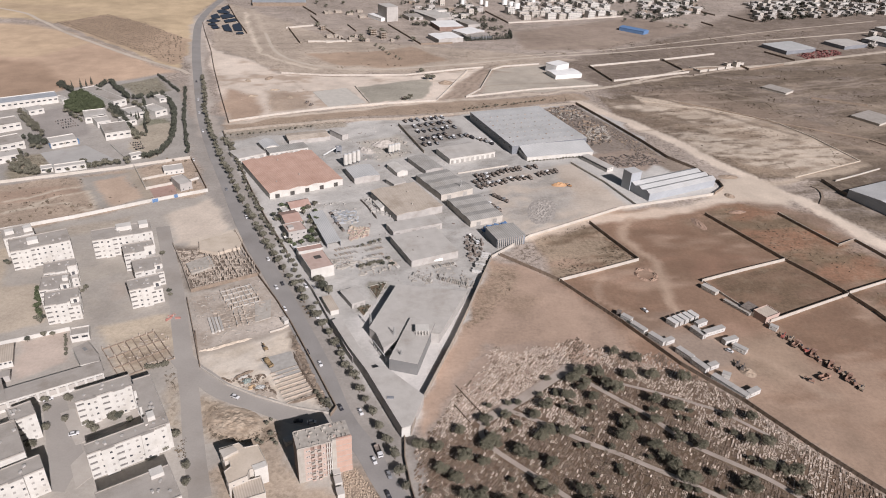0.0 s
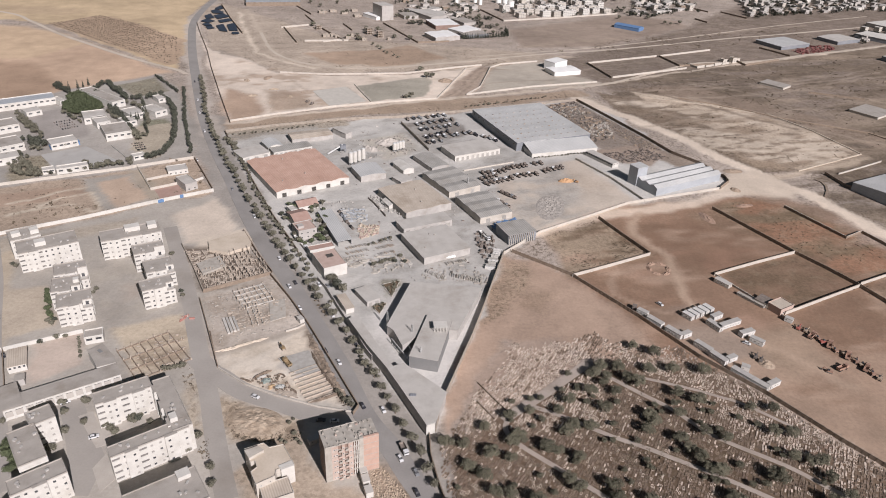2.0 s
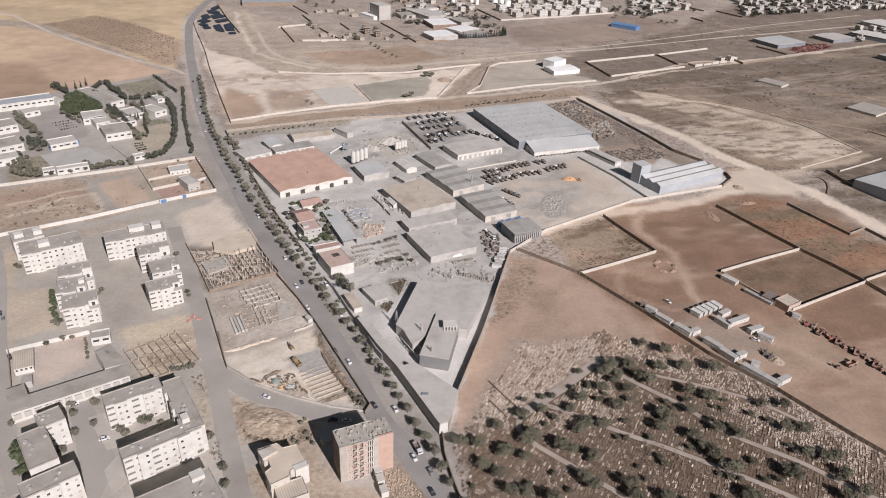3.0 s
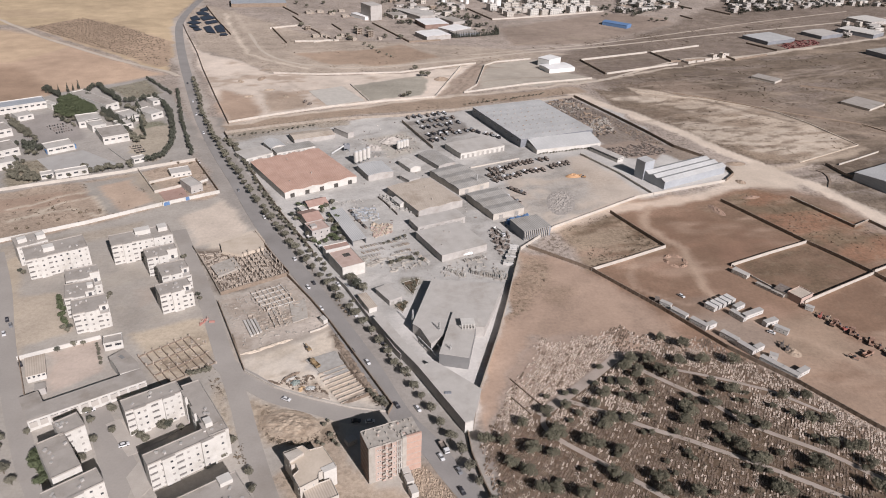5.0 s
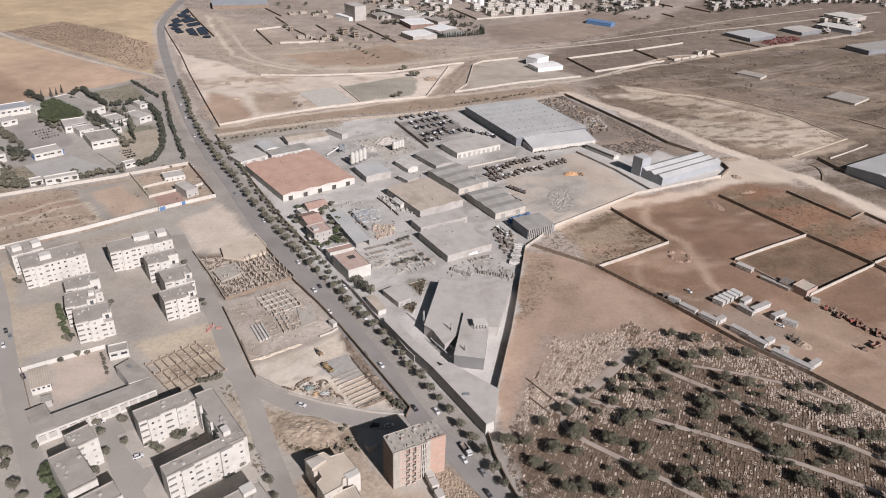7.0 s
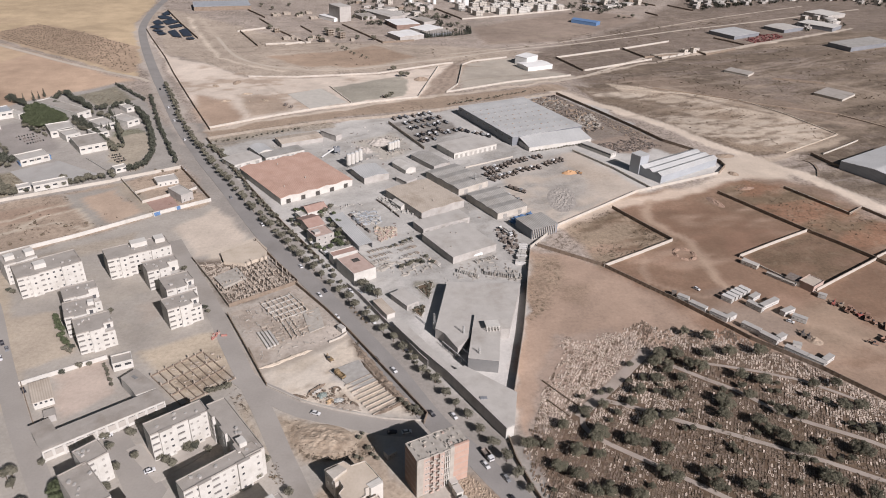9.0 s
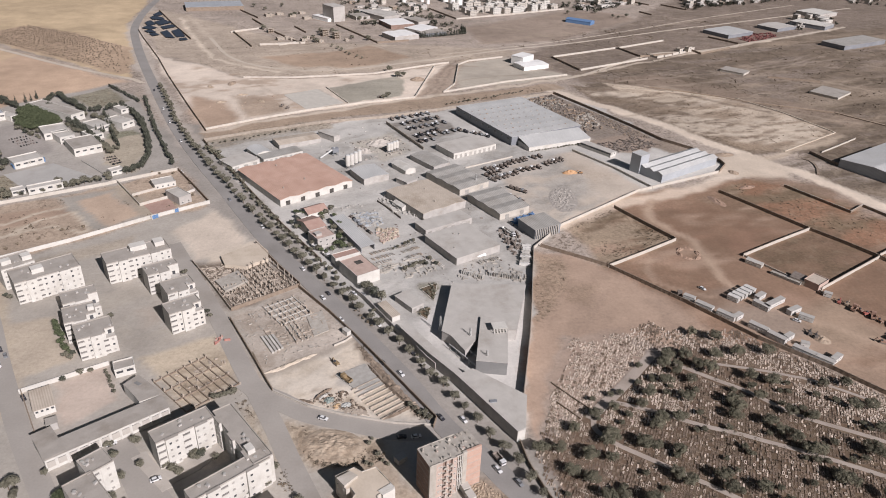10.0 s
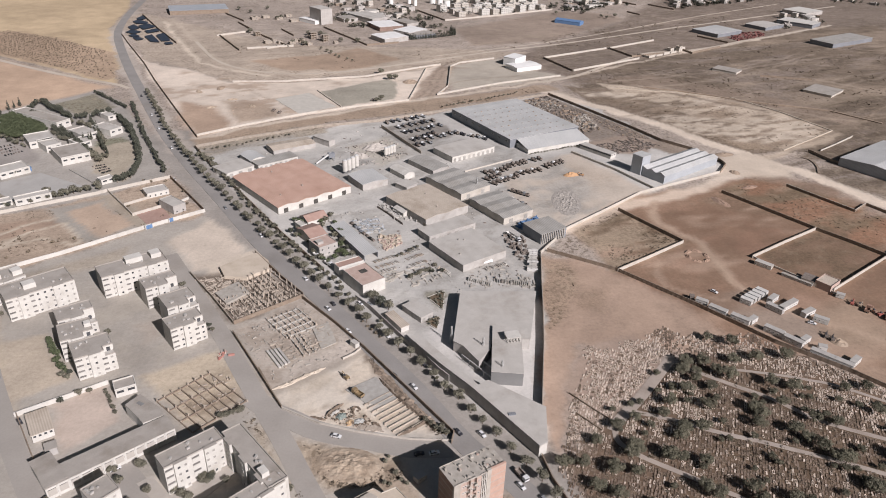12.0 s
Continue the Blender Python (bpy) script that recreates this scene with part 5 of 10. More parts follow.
zone((0.47, 0.42, 0.355), 0.08, [(81.7, 870.0), (144.2, 895.8), (179.8, 827.9), (201.5, 804.4), (53.2, 753.5), (65.0, 822.6)], 4)
# faint wheel tracks and ditches on the eastern plain
pr = random.Random(5)
for i in range(44):
    x0, y0 = pr.uniform(120, 520), pr.uniform(620, 1250)
    a0 = pr.choice((0.35, 0.4, -0.75, -0.6)) + pr.uniform(-0.15, 0.15)
    ln = pr.uniform(80, 260)
    pale = pr.random() < 0.55
    track((0.38, 0.31, 0.245) if pale else (0.20, 0.155, 0.12), pr.uniform(2.5, 7), [(x0, y0), (x0 + ln * 0.5 * math.cos(a0) + pr.uniform(-15, 15), y0 + ln * 0.5 * math.sin(a0) + pr.uniform(-8, 8)), (x0 + ln * math.cos(a0), y0 + ln * math.sin(a0))], 3, pr.uniform(0.35, 0.75))
for i in range(22):
    x0, y0 = pr.uniform(-230, 200), pr.uniform(760, 1100)
    a0 = pr.choice((0.15, 0.25, -1.0)) + pr.uniform(-0.12, 0.12)
    ln = pr.uniform(50, 160)
    track((0.54, 0.455, 0.37) if pr.random() < 0.5 else (0.28, 0.22, 0.17), pr.uniform(2, 4.5), [(x0, y0), (x0 + ln * 0.5 * math.cos(a0), y0 + ln * 0.5 * math.sin(a0) + pr.uniform(-6, 6)), (x0 + ln * math.cos(a0), y0 + ln * math.sin(a0))], 3, pr.uniform(0.25, 0.6))
for seed in range(5):
    track((0.38, 0.30, 0.225), 3.0, [(250 + 60 * seed, 640 - 12 * seed), (330 + 80 * seed, 600 + 30 * seed), (520 + 90 * seed, 640 + 20 * seed)], 3, 0.5)

east = np.clip(poly_distance(EAST) / 12 + 0.5, 0, 1)[..., None]
SOIL[..., :3] *= 1 - east * (1 - np.array((0.97, 0.918, 0.882)))
SOIL[..., :3] *= 0.82  # overall reflectance of the dry soil
nx, ny = len(gx), len(gy)
gz = (lattice(GX, GY, 14, 21) - 0.5) * 0.16 - 0.08
gverts = np.stack([GX, GY, gz], -1).reshape(-1, 3)
idx = np.arange(nx * ny).reshape(ny, nx)
gfaces = np.stack([idx[:-1, :-1], idx[:-1, 1:], idx[1:, 1:], idx[1:, :-1]], -1).reshape(-1, 4)
gm = bpy.data.meshes.new("ground")
gm.vertices.add(len(gverts)); gm.vertices.foreach_set("co", gverts.ravel())
gm.loops.add(gfaces.size); gm.loops.foreach_set("vertex_index", gfaces.ravel().astype(np.int32))
gm.polygons.add(len(gfaces)); gm.polygons.foreach_set("loop_start", np.arange(0, gfaces.size, 4, dtype=np.int32))
gm.update(calc_edges=True)
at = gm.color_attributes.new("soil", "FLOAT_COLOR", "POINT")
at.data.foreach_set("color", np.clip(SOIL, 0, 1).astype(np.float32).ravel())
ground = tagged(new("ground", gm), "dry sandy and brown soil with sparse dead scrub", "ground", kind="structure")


def ground_material():
    m = bpy.data.materials.new("dry_soil")
    m.use_nodes = True
    nt = m.node_tree
    b = nt.nodes["Principled BSDF"]
    b.inputs["Roughness"].default_value, b.inputs["Specular IOR Level"].default_value = 0.97, 0.1
    pos = nt.nodes.new("ShaderNodeNewGeometry").outputs["Position"]
    at = nt.nodes.new("ShaderNodeAttribute"); at.attribute_name = "soil"

    def nz(scale, detail, rough=0.55):
        n = nt.nodes.new("ShaderNodeTexNoise")
        n.inputs["Scale"].default_value, n.inputs["Detail"].default_value, n.inputs["Roughness"].default_value = scale, detail, rough
        nt.links.new(pos, n.inputs["Vector"])
        return n.outputs[0]

    def rng(v, a, b_, c, d):
        r = nt.nodes.new("ShaderNodeMapRange")
        for i, q in enumerate((a, b_, c, d)):
            r.inputs[i + 1].default_value = q
        nt.links.new(v, r.inputs[0])
        return r.outputs[0]

    def scale(col, f):
        s = nt.nodes.new("ShaderNodeVectorMath"); s.operation = "SCALE"
        nt.links.new(col, s.inputs[0]); nt.links.new(f, s.inputs["Scale"])
        return s.outputs[0]

    def math_node(op, a, b_):
        n = nt.nodes.new("ShaderNodeMath"); n.operation = op
        for i, q in enumerate((a, b_)):
            if isinstance(q, (int, float)):
                n.inputs[i].default_value = q
            else:
                nt.links.new(q, n.inputs[i])
        return n.outputs[0]

    col = scale(at.outputs["Color"], rng(nz(0.05, 9, 0.6), 0.3, 0.7, 0.88, 1.12))
    # wind and water streaks
    mp = nt.nodes.new("ShaderNodeMapping")
    mp.inputs["Rotation"].default_value, mp.inputs["Scale"].default_value = (0, 0, -0.3), (0.035, 0.085, 0.05)
    nt.links.new(pos, mp.inputs["Vector"])
    sn = nt.nodes.new("ShaderNodeTexNoise")
    sn.inputs["Scale"].default_value, sn.inputs["Detail"].default_value, sn.inputs["Roughness"].default_value, sn.inputs["Distortion"].default_value = 1.0, 9, 0.7, 0.6
    nt.links.new(mp.outputs[0], sn.inputs["Vector"])
    wash = math_node("MULTIPLY", math_node("SUBTRACT", sn.outputs[0], 0.5), math_node("ADD", math_node("MULTIPLY", at.outputs["Alpha"], 1.15), 0.06))
    col = scale(col, math_node("ADD", wash, 1.0))
    # grain is stronger on scrubby ground than on trodden or paved ground
    depth = math_node("ADD", math_node("MULTIPLY", at.outputs["Alpha"], 0.85), 0.2)
    grain = math_node("MULTIPLY", math_node("SUBTRACT", nz(0.55, 9, 0.72), 0.5), depth)
    col = scale(col, math_node("ADD", math_node("MULTIPLY", grain, 2.1), 1.0))
    # pale straw on scrubby ground
    straw = math_node("MULTIPLY", rng(nz(0.11, 8, 0.68), 0.52, 0.68, 0.0, 0.55), at.outputs["Alpha"])
    sm = nt.nodes.new("ShaderNodeMix"); sm.data_type = "RGBA"
    nt.links.new(straw, sm.inputs[0]); nt.links.new(col, sm.inputs[6])
    sm.inputs[7].default_value = (0.385, 0.32, 0.238, 1)
    col = sm.outputs[2]
    # scrub: dark dry tufts, thicker where the soil's fourth channel says so
    tuft = rng(nz(0.3, 7, 0.7), 0.50, 0.57, 0.0, 1.0)
    patch = rng(nz(0.035, 4, 0.6), 0.38, 0.62, 0.25, 1.0)
    m1 = nt.nodes.new("ShaderNodeMath"); m1.operation = "MULTIPLY"
    nt.links.new(tuft, m1.inputs[0]); nt.links.new(patch, m1.inputs[1])
    m2 = nt.nodes.new("ShaderNodeMath"); m2.operation = "MULTIPLY"
    nt.links.new(m1.outputs[0], m2.inputs[0]); nt.links.new(at.outputs["Alpha"], m2.inputs[1])
    mix = nt.nodes.new("ShaderNodeMix"); mix.data_type = "RGBA"
    nt.links.new(m2.outputs[0], mix.inputs[0]); nt.links.new(col, mix.inputs[6])
    mix.inputs[7].default_value = (0.105, 0.079, 0.054, 1)
    nt.links.new(mix.outputs[2], b.inputs["Base Color"])
    bp = nt.nodes.new("ShaderNodeBump"); bp.inputs["Strength"].default_value, bp.inputs["Distance"].default_value = 0.22, 0.5
    nt.links.new(nz(0.5, 8, 0.65), bp.inputs["Height"]); nt.links.new(bp.outputs[0], b.inputs["Normal"])
    return m


gm.materials.append(ground_material())


def sheet(name, pts, z, mat, label, category="road", kind="structure"):
    """A thin paved sheet with a real edge."""
    ob = new(name, Geo().prism(pts, -0.3, z).mesh(name, mat))
    return tagged(ob, label, category, kind=kind)


def strip(name, pts, width, z, mat, label, category="road"):
    p = smooth(pts)
    g = Geo()
    left, right = [], []
    for i, (x, y) in enumerate(p):
        a, b = p[max(i - 1, 0)], p[min(i + 1, len(p) - 1)]
        dx, dy = b[0] - a[0], b[1] - a[1]
        ln = math.hypot(dx, dy) or 1
        left.append((x - dy / ln * width / 2, y + dx / ln * width / 2))
        right.append((x + dy / ln * width / 2, y - dx / ln * width / 2))
    n = len(p)
    for side, zz in ((left, z), (right, z), (left, -0.3), (right, -0.3)):
        g.v += [(x, y, zz) for x, y in side]
    for i in range(n - 1):
        g.f += [(n + i, n + i + 1, i + 1, i), (i, i + 1, 2 * n + i + 1, 2 * n + i), (n + i + 1, n + i, 3 * n + i, 3 * n + i + 1)]
    g.f += [(0, 2 * n, 3 * n, n), (n - 1, 2 * n - 1, 4 * n - 1, 3 * n - 1)]
    ob = new(name, g.mesh(name, mat))
    return tagged(ob, label, category, kind="structure")


strip("dirt_road", [(-240.0, 1009.0), (-201.1, 901.2), (-147.1, 850.0), (-72.7, 841.0), (25.3, 877.9), (56.4, 893.0), (152.3, 937.1), (241.0, 969.4), (360.0, 1023.5), (476.2, 1078.0), (560.0, 1112.0), (898.3, 1262.0)], 4.5, 0.02, DIRT_LANE, "pale dirt road across the plain")
strip("dirt_track", [(59.3, 912.5), (139.4, 945.0), (230.8, 982.0), (335.2, 1036.2), (457.5, 1106.5), (569.4, 1170.8), (800.0, 1290.0)], 2.6, 0.03, DIRT_LANE, "narrow pale dirt track across the plain")
strip("dirt_lane", [(166.0, 786.0), (216.8, 811.0), (345.5, 910.0), (404.7, 922.0), (475.3, 949.0), (529.9, 978.0), (611.3, 1014.0), (763.0, 1088.4)], 5.0, 0.015, DIRT_LANE, "pale dirt lane past a ruin")
ROAD = [(-10.1, 198.2), (-24.1, 223.3), (-38.2, 245.1), (-54.0, 282.3), (-75.4, 325.9), (-93.6, 362.2), (-118.7, 409.2), (-139.0, 452.2), (-164.2, 511.0), (-190.4, 569.8), (-218.9, 640.4), (-241.1, 704.4), (-264.1, 773.5), (-290.7, 855.2), (-320.3, 953.3), (-344.5, 1043.8), (-355.4, 1113.9), (-361.9, 1213.0), (-363.9, 1397.7)]
far_ahead = [(2 * ROAD[0][0] - ROAD[1][0] + 40, 2 * ROAD[0][1] - ROAD[1][1] - 60)]
MAIN = far_ahead + ROAD
strip("road", MAIN, 10.5, 0.06, ASPHALT, "worn grey asphalt main road with dusty edges")
strip("road_north_west", [(-879.6, 1180.0), (-640.0, 1088.0), (-568.4, 1031.8), (-499.7, 964.1), (-448.4, 921.6), (-400.7, 882.1), (-357.4, 849.0), (-317.9, 822.5), (-295.3, 808.2), (-281.2, 793.0)], 5.5, 0.05, DIRT_LANE, "pale dusty lane between the fields")
strip("road_side", [(-43.4, 242.8), (-60.3, 245.0), (-77.3, 251.7), (-97.5, 260.2), (-110.8, 270.4), (-118.4, 276.1), (-128.5, 287.3)], 11.0, 0.045, SIDEROAD, "dusty asphalt side street")
strip("road_housing", [(-89.9, 195.6), (-97.0, 213.0), (-105.6, 235.7), (-112.1, 253.9), (-121.1, 276.2), (-133.4, 306.1), (-145.7, 337.9), (-164.6, 381.5), (-184.4, 425.9)], 9.0, 0.04, SIDEROAD, "dusty asphalt street past the flats")
strip("road_west", [(-178.0, 200.1), (-192.7, 220.6), (-206.8, 243.7), (-221.8, 270.0), (-242.7, 309.9), (-263.7, 352.7), (-287.3, 394.4)], 9.0, 0.04, SIDEROAD, "dusty asphalt street west of the flats")

# ---- factory halls ----
hall((-120.4, 474.3), (-69.1, 505.0), (-151.8, 534.3), 5.2, "large hall with a terracotta sheet roof and white front", WHITE, ROOFRED, "gable", 4, 1.1, doors=5, vents=3)
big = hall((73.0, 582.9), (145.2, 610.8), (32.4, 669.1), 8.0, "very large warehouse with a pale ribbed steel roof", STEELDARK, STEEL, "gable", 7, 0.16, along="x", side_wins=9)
hall((85.1, 568.1), (147.3, 587.5), (79.6, 586.6), 3.9, "low front bay of the large warehouse with a sloping roof", WHITE, STEEL, "shed", 1, 3.6, along="x")
belt("shrubs", along([(88.0, 566.5), (118.0, 575.8), (146.0, 584.5)], 3.2, 0.6, 91), "dusty", 0.36, "row of shrubs before the large warehouse", "bushes")
for i in range(9):
    for j in range(7):
        part("skylight", Geo().box(5 + i * 7.6 + (j % 2) * 2.0, 8 + j * 11, 8.3, 1.4, 1.0, 0.35), SPOIL if (i * 3 + j) % 4 == 0 else ROOFGREY, big)
silver = hall((173.9, 494.5), (238.0, 528.0), (217.9, 545.8), 6.5, "steel-clad factory hall with silver stepped roofs", CLADDING, STEEL, "gable", 3, 1.6, along="x")
hall((162.6, 513.0), (172.0, 518.0), (158.0, 521.6), 15.5, "tall steel-clad tower block of the silver factory", CLADDING, STEEL)
hall((-22.8, 444.3), (10.1, 462.6), (-44.0, 484.7), 5.5, "hall with a dusty beige sheet roof", GREYWALL, ROOFBEIGE, "gable", 2, 0.8, vents=2)
hall((-24.0, 421.5), (9.8, 437.2), (-33.9, 431.7), 4.5, "low lean-to hall with a grey flat roof", GREYWALL, ROOFPALE, doors=6)
hall((-10.0, 382.2), (20.4, 397.0), (-22.4, 415.7), 5.0, "low hall with a flat pale dusty roof", GREYWALL, ROOFPALE, vents=3)
hall((9.3, 482.6), (34.3, 497.2), (-8.3, 519.5), 5.0, "hall with a weathered grey ribbed roof", CREAM, ROOFRIB, "gable", 3, 0.7, along="x", doors=2)
hall((30.3, 440.4), (54.3, 452.0), (14.0, 474.5), 5.0, "hall with a weathered grey ribbed roof", CREAM, ROOFRIB, "gable", 3, 0.7, along="x", doors=2)
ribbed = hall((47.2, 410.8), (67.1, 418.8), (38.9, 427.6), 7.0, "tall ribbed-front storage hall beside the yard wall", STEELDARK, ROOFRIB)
for i in range(13):
    part("fin", Geo().box(0.6 + i * 1.55, -0.35, 0, 0.5, 0.7, 6.9), CONCRETE, ribbed)
hall((16.8, 554.9), (57.3, 575.2), (8.4, 580.1), 5.0, "workshop with a white front and a flat grey roof", WHITE, ROOFPALE, doors=9)
hall((-3.4, 530.1), (10.9, 538.6), (-16.7, 558.5), 4.0, "long low shed with a grey roof", GREYWALL, ROOFRIB, "gable", 1, 0.8)
hall((-160.6, 541.4), (-140.9, 556.3), (-167.7, 559.9), 4.0, "white-walled store with a grey roof", WHITE, ROOFPALE, doors=3)
hall((-143.9, 565.2), (-132.5, 571.9), (-152.7, 581.1), 4.0, "small white barrel-roofed hall", WHITE, STEEL, "vault", 1, 1.8)
hall((-137.5, 555.1), (-107.4, 572.1), (-142.0, 567.8), 4.0, "long white workshop with many doors and a grey roof", WHITE, ROOFRIB, doors=8)
hall((-127.0, 586.7), (-92.7, 601.3), (-137.4, 600.7), 4.0, "long shed with a dusty beige roof", GREYWALL, ROOFBEIGE, "gable", 1, 0.9, along="x")
hall((-81.2, 601.6), (-76.3, 606.1), (-91.6, 619.3), 5.0, "narrow grey store with flat roof", GREYWALL, ROOFPALE)
hall((-60.0, 507.1), (-40.5, 516.1), (-71.5, 527.5), 5.0, "store with a pale sheet roof beside the silos", GREYWALL, STEEL, "gable", 1, 0.9)
hall((-26.7, 524.2), (-18.2, 528.9), (-36.7, 540.8), 3.6, "white barrel-roofed shed in the yard", WHITE, WHITE, "vault", 1, 1.6)
hall((-28.0, 501.8), (-19.3, 508.3), (-36.6, 510.6), 3.5, "small shed with a pale roof", GREYWALL, ROOFPALE)
hall((152.1, 549.3), (158.3, 553.2), (133.9, 575.8), 4.0, "long narrow office range with blue windows", WHITE, ROOFPALE, wins=2, side_wins=12)
hall((-67.3, 403.3), (-58.6, 407.0), (-86.0, 447.0), 3.8, "long open canopy with a pale sheet roof", STEELDARK, STEEL, "shed", 1, 0.5, open_front=True)
hall((-35.8, 460.6), (-30.8, 463.4), (-40.5, 471.2), 2.6, "small white ridge-roofed shelter", WHITE, WHITE, "gable", 1, 1.2)
hall((-43.0, 333.7), (-35.8, 338.2), (-50.9, 346.9), 3.5, "small flat-roofed plant room", GREYWALL, ROOFPALE, doors=2)
hall((-54.5, 326.4), (-50.1, 328.5), (-59.0, 341.3), 3.2, "white gatehouse with a beige roof", WHITE, ROOFBEIGE)
poly_hall([(-18.0, 351.9), (-30.5, 307.7), (-26.5, 303.4), (-21.5, 290.0), (-13.8, 298.8), (-11.7, 306.0), (7.9, 303.8), (23.9, 346.3)], 6.0, "broad workshop with a flat pale dusty roof", GREYWALL, ROOFPALE)
poly_hall([(-17.9, 280.1), (-3.3, 276.4), (5.3, 312.5), (-8.5, 315.9)], 7.4, "tall workshop bay with a flat grey roof and dark front", SHEET_DARK, ROOFPALE)
rack = thing("roof_plant", (-1.8, 303.3)[0], (-1.8, 303.3)[1], 0.05, "white metal cooling rack on the workshop roof", "rack")
rack.location.z = 7.652
for i in range(5):
    part("frame", Geo().box(i * 1.6 - 3, 0, 0, 0.25, 6, 0.3).box(i * 1.6 - 3, -2.8, 0.3, 0.25, 0.25, 2.4).box(i * 1.6 - 3, 2.8, 0.3, 0.25, 0.25, 2.4), WHITE, rack)
part("deck", Geo().box(0.2, 0, 2.7, 7.4, 6, 0.15), WHITE, rack)
wpts = [(-51.6, 312.8), (-40.2, 290.8), (-29.1, 272.2), (-9.2, 232.4), (-5.6, 234.0), (0.3, 254.6), (-20.5, 275.8), (-25.8, 273.2), (-46.9, 315.6)]
wedge = poly_hall(wpts, 6.2, "long wedge-shaped store with a pale flat roof along the avenue")
ex, ey = (wpts[3][0] + wpts[4][0]) / 2 - wpts[0][0], (wpts[3][1] + wpts[4][1]) / 2 - wpts[0][1]
ea = math.atan2(wpts[4][1] - wpts[3][1], wpts[4][0] - wpts[3][0])
part("end_panel", Geo().box(ex + 0.2 * math.sin(ea), ey - 0.2 * math.cos(ea), 0, math.hypot(wpts[4][0] - wpts[3][0], wpts[4][1] - wpts[3][1]) + 0.4, 0.3, 6.5, ea), WHITE, wedge, "whitewashed end panel")
hx, hy = (-15.6, 251.8)
part("hatch", Geo().box(hx - wpts[0][0], hy - wpts[0][1], 6.452, 3.2, 1.6, 0.4), STEELDARK, wedge)

# offices and villas by the avenue
house((-98.9, 427.4), (-88.7, 433.1), (-107.2, 443.7), 4.5, "villa with a faded red tiled roof among trees", CREAM, ROOFTILE, 3, True, "villas")
house((-94.0, 410.6), (-82.7, 416.8), (-99.5, 422.7), 6.5, "two-storey pale office with a flat roof", GREYWALL, PINK, 3, False, "villas", (0.1, 0.3, 4, 4, 1.8))
house((-100.7, 453.6), (-87.7, 460.9), (-104.8, 463.8), 3.5, "low white house with a red tiled roof", WHITE, ROOFTILE, 3, True, "villas")
house((-105.3, 447.4), (-101.2, 450.0), (-108.3, 454.6), 3.5, "low white outbuilding beside villas", WHITE, ROOFPALE, 1, False, "villas")
court = house((-71.3, 363.1), (-58.0, 370.1), (-84.8, 380.2), 7.0, "white two-storey office with a pinkish flat roof and a light well", WHITE, PINK, 0, False, "villas")
# no hole: a dark slab on the roof paints the well's shade
part("light_well", Geo().box(9, 14, 7.122, 4.5, 4.0, 0.06), DOORMAT, court, "flat dark square panel painted as a shaded light well")
house((-83.3, 387.9), (-68.3, 394.9), (-85.7, 393.7), 5.0, "annexe with a faded red roof", WHITE, ROOFTILE, 3, False, "villas")


# ---- silos ----
def silo(x, y, r, h, label):
    t = thing("silo", x, y, 0, label, "silo", "cement silos")
    part("drum", Geo().cyl(0, 0, 2.2, r, h - 2.2, 14), WHITE, t)
    part("cone", Geo().cyl(0, 0, 0.9, 0.4, 1.299, 14, r), WHITE, t)
    part("cap", Geo().cyl(0, 0, h + 0.001, r, 0.7, 14, r * 0.4), STEEL, t)
    for i in range(4):
        part("leg", Geo().box(r * 0.75 * math.cos(0.78 + 1.57 * i), r * 0.75 * math.sin(0.78 + 1.57 * i), 0, 0.25, 0.25, 2.3), STEELDARK, t)
    return t


for p in ((-71.1, 541.9), (-67.9, 544.3), (-64.7, 548.0), (-61.5, 551.7)):
    silo(p[0], p[1], 1.9, 11.0, "tall white cement silo on steel legs")
for p in ((-35.9, 573.7), (-33.4, 575.0), (-30.9, 577.7), (-28.4, 579.1)):
    silo(p[0], p[1], 1.6, 8.0, "pale cement silo on steel legs")
hop = thing("batching_plant", *(-80.6, 570.7), 0.3, "grey concrete batching hopper with a conveyor", "plant")
part("hopper", Geo().box(0, 0, 3, 5, 4, 3.5), STEELDARK, hop)
part("conveyor", Geo().beam((-14, -3, 0.5), (0, 0, 6.5), 0.6), STEEL, hop)
for sx in (-2, 2):
    for sy in (-1.6, 1.6):
        part("leg", Geo().box(sx, sy, 0, 0.35, 0.35, 3.0), STEELDARK, hop)

# ---- boundary walls ----
wall_run("wall_factory_west", [(-46.6, 303.6), (-40.6, 290.4), (-37.2, 284.6)], 4.0, 0.35, GREYWALL, "tall grey rendered factory wall along the avenue")
wall_run("wall_factory_avenue", [(-46.6, 304.1), (-57.3, 326.4), (-68.4, 350.4), (-75.5, 361.7)], 2.6, 0.3, GREYWALL, "grey rendered factory wall along the avenue")
wall_run("wall_factory_north_avenue", [(-92.0, 393.9), (-117.2, 443.2), (-135.4, 483.1), (-155.8, 528.8), (-175.5, 570.0), (-192.2, 610.8)], 2.4, 0.3, MUDWALL, "dusty block wall behind street trees")
wall_run("wall_wedge_east", [(-4.9, 234.6), (-0.8, 254.6), (16.7, 307.0), (25.3, 335.8), (33.5, 364.9), (43.0, 397.1)], 3.4, 0.25, BLOCK, "tall block wall along bare ground", BLOCK)
wall_run("wall_yard_south", [(43.1, 397.9), (71.8, 428.7), (109.1, 453.2), (147.9, 479.3), (231.1, 510.4)], 2.0, 0.3, CREAM, "cream yard wall beside a dirt track")
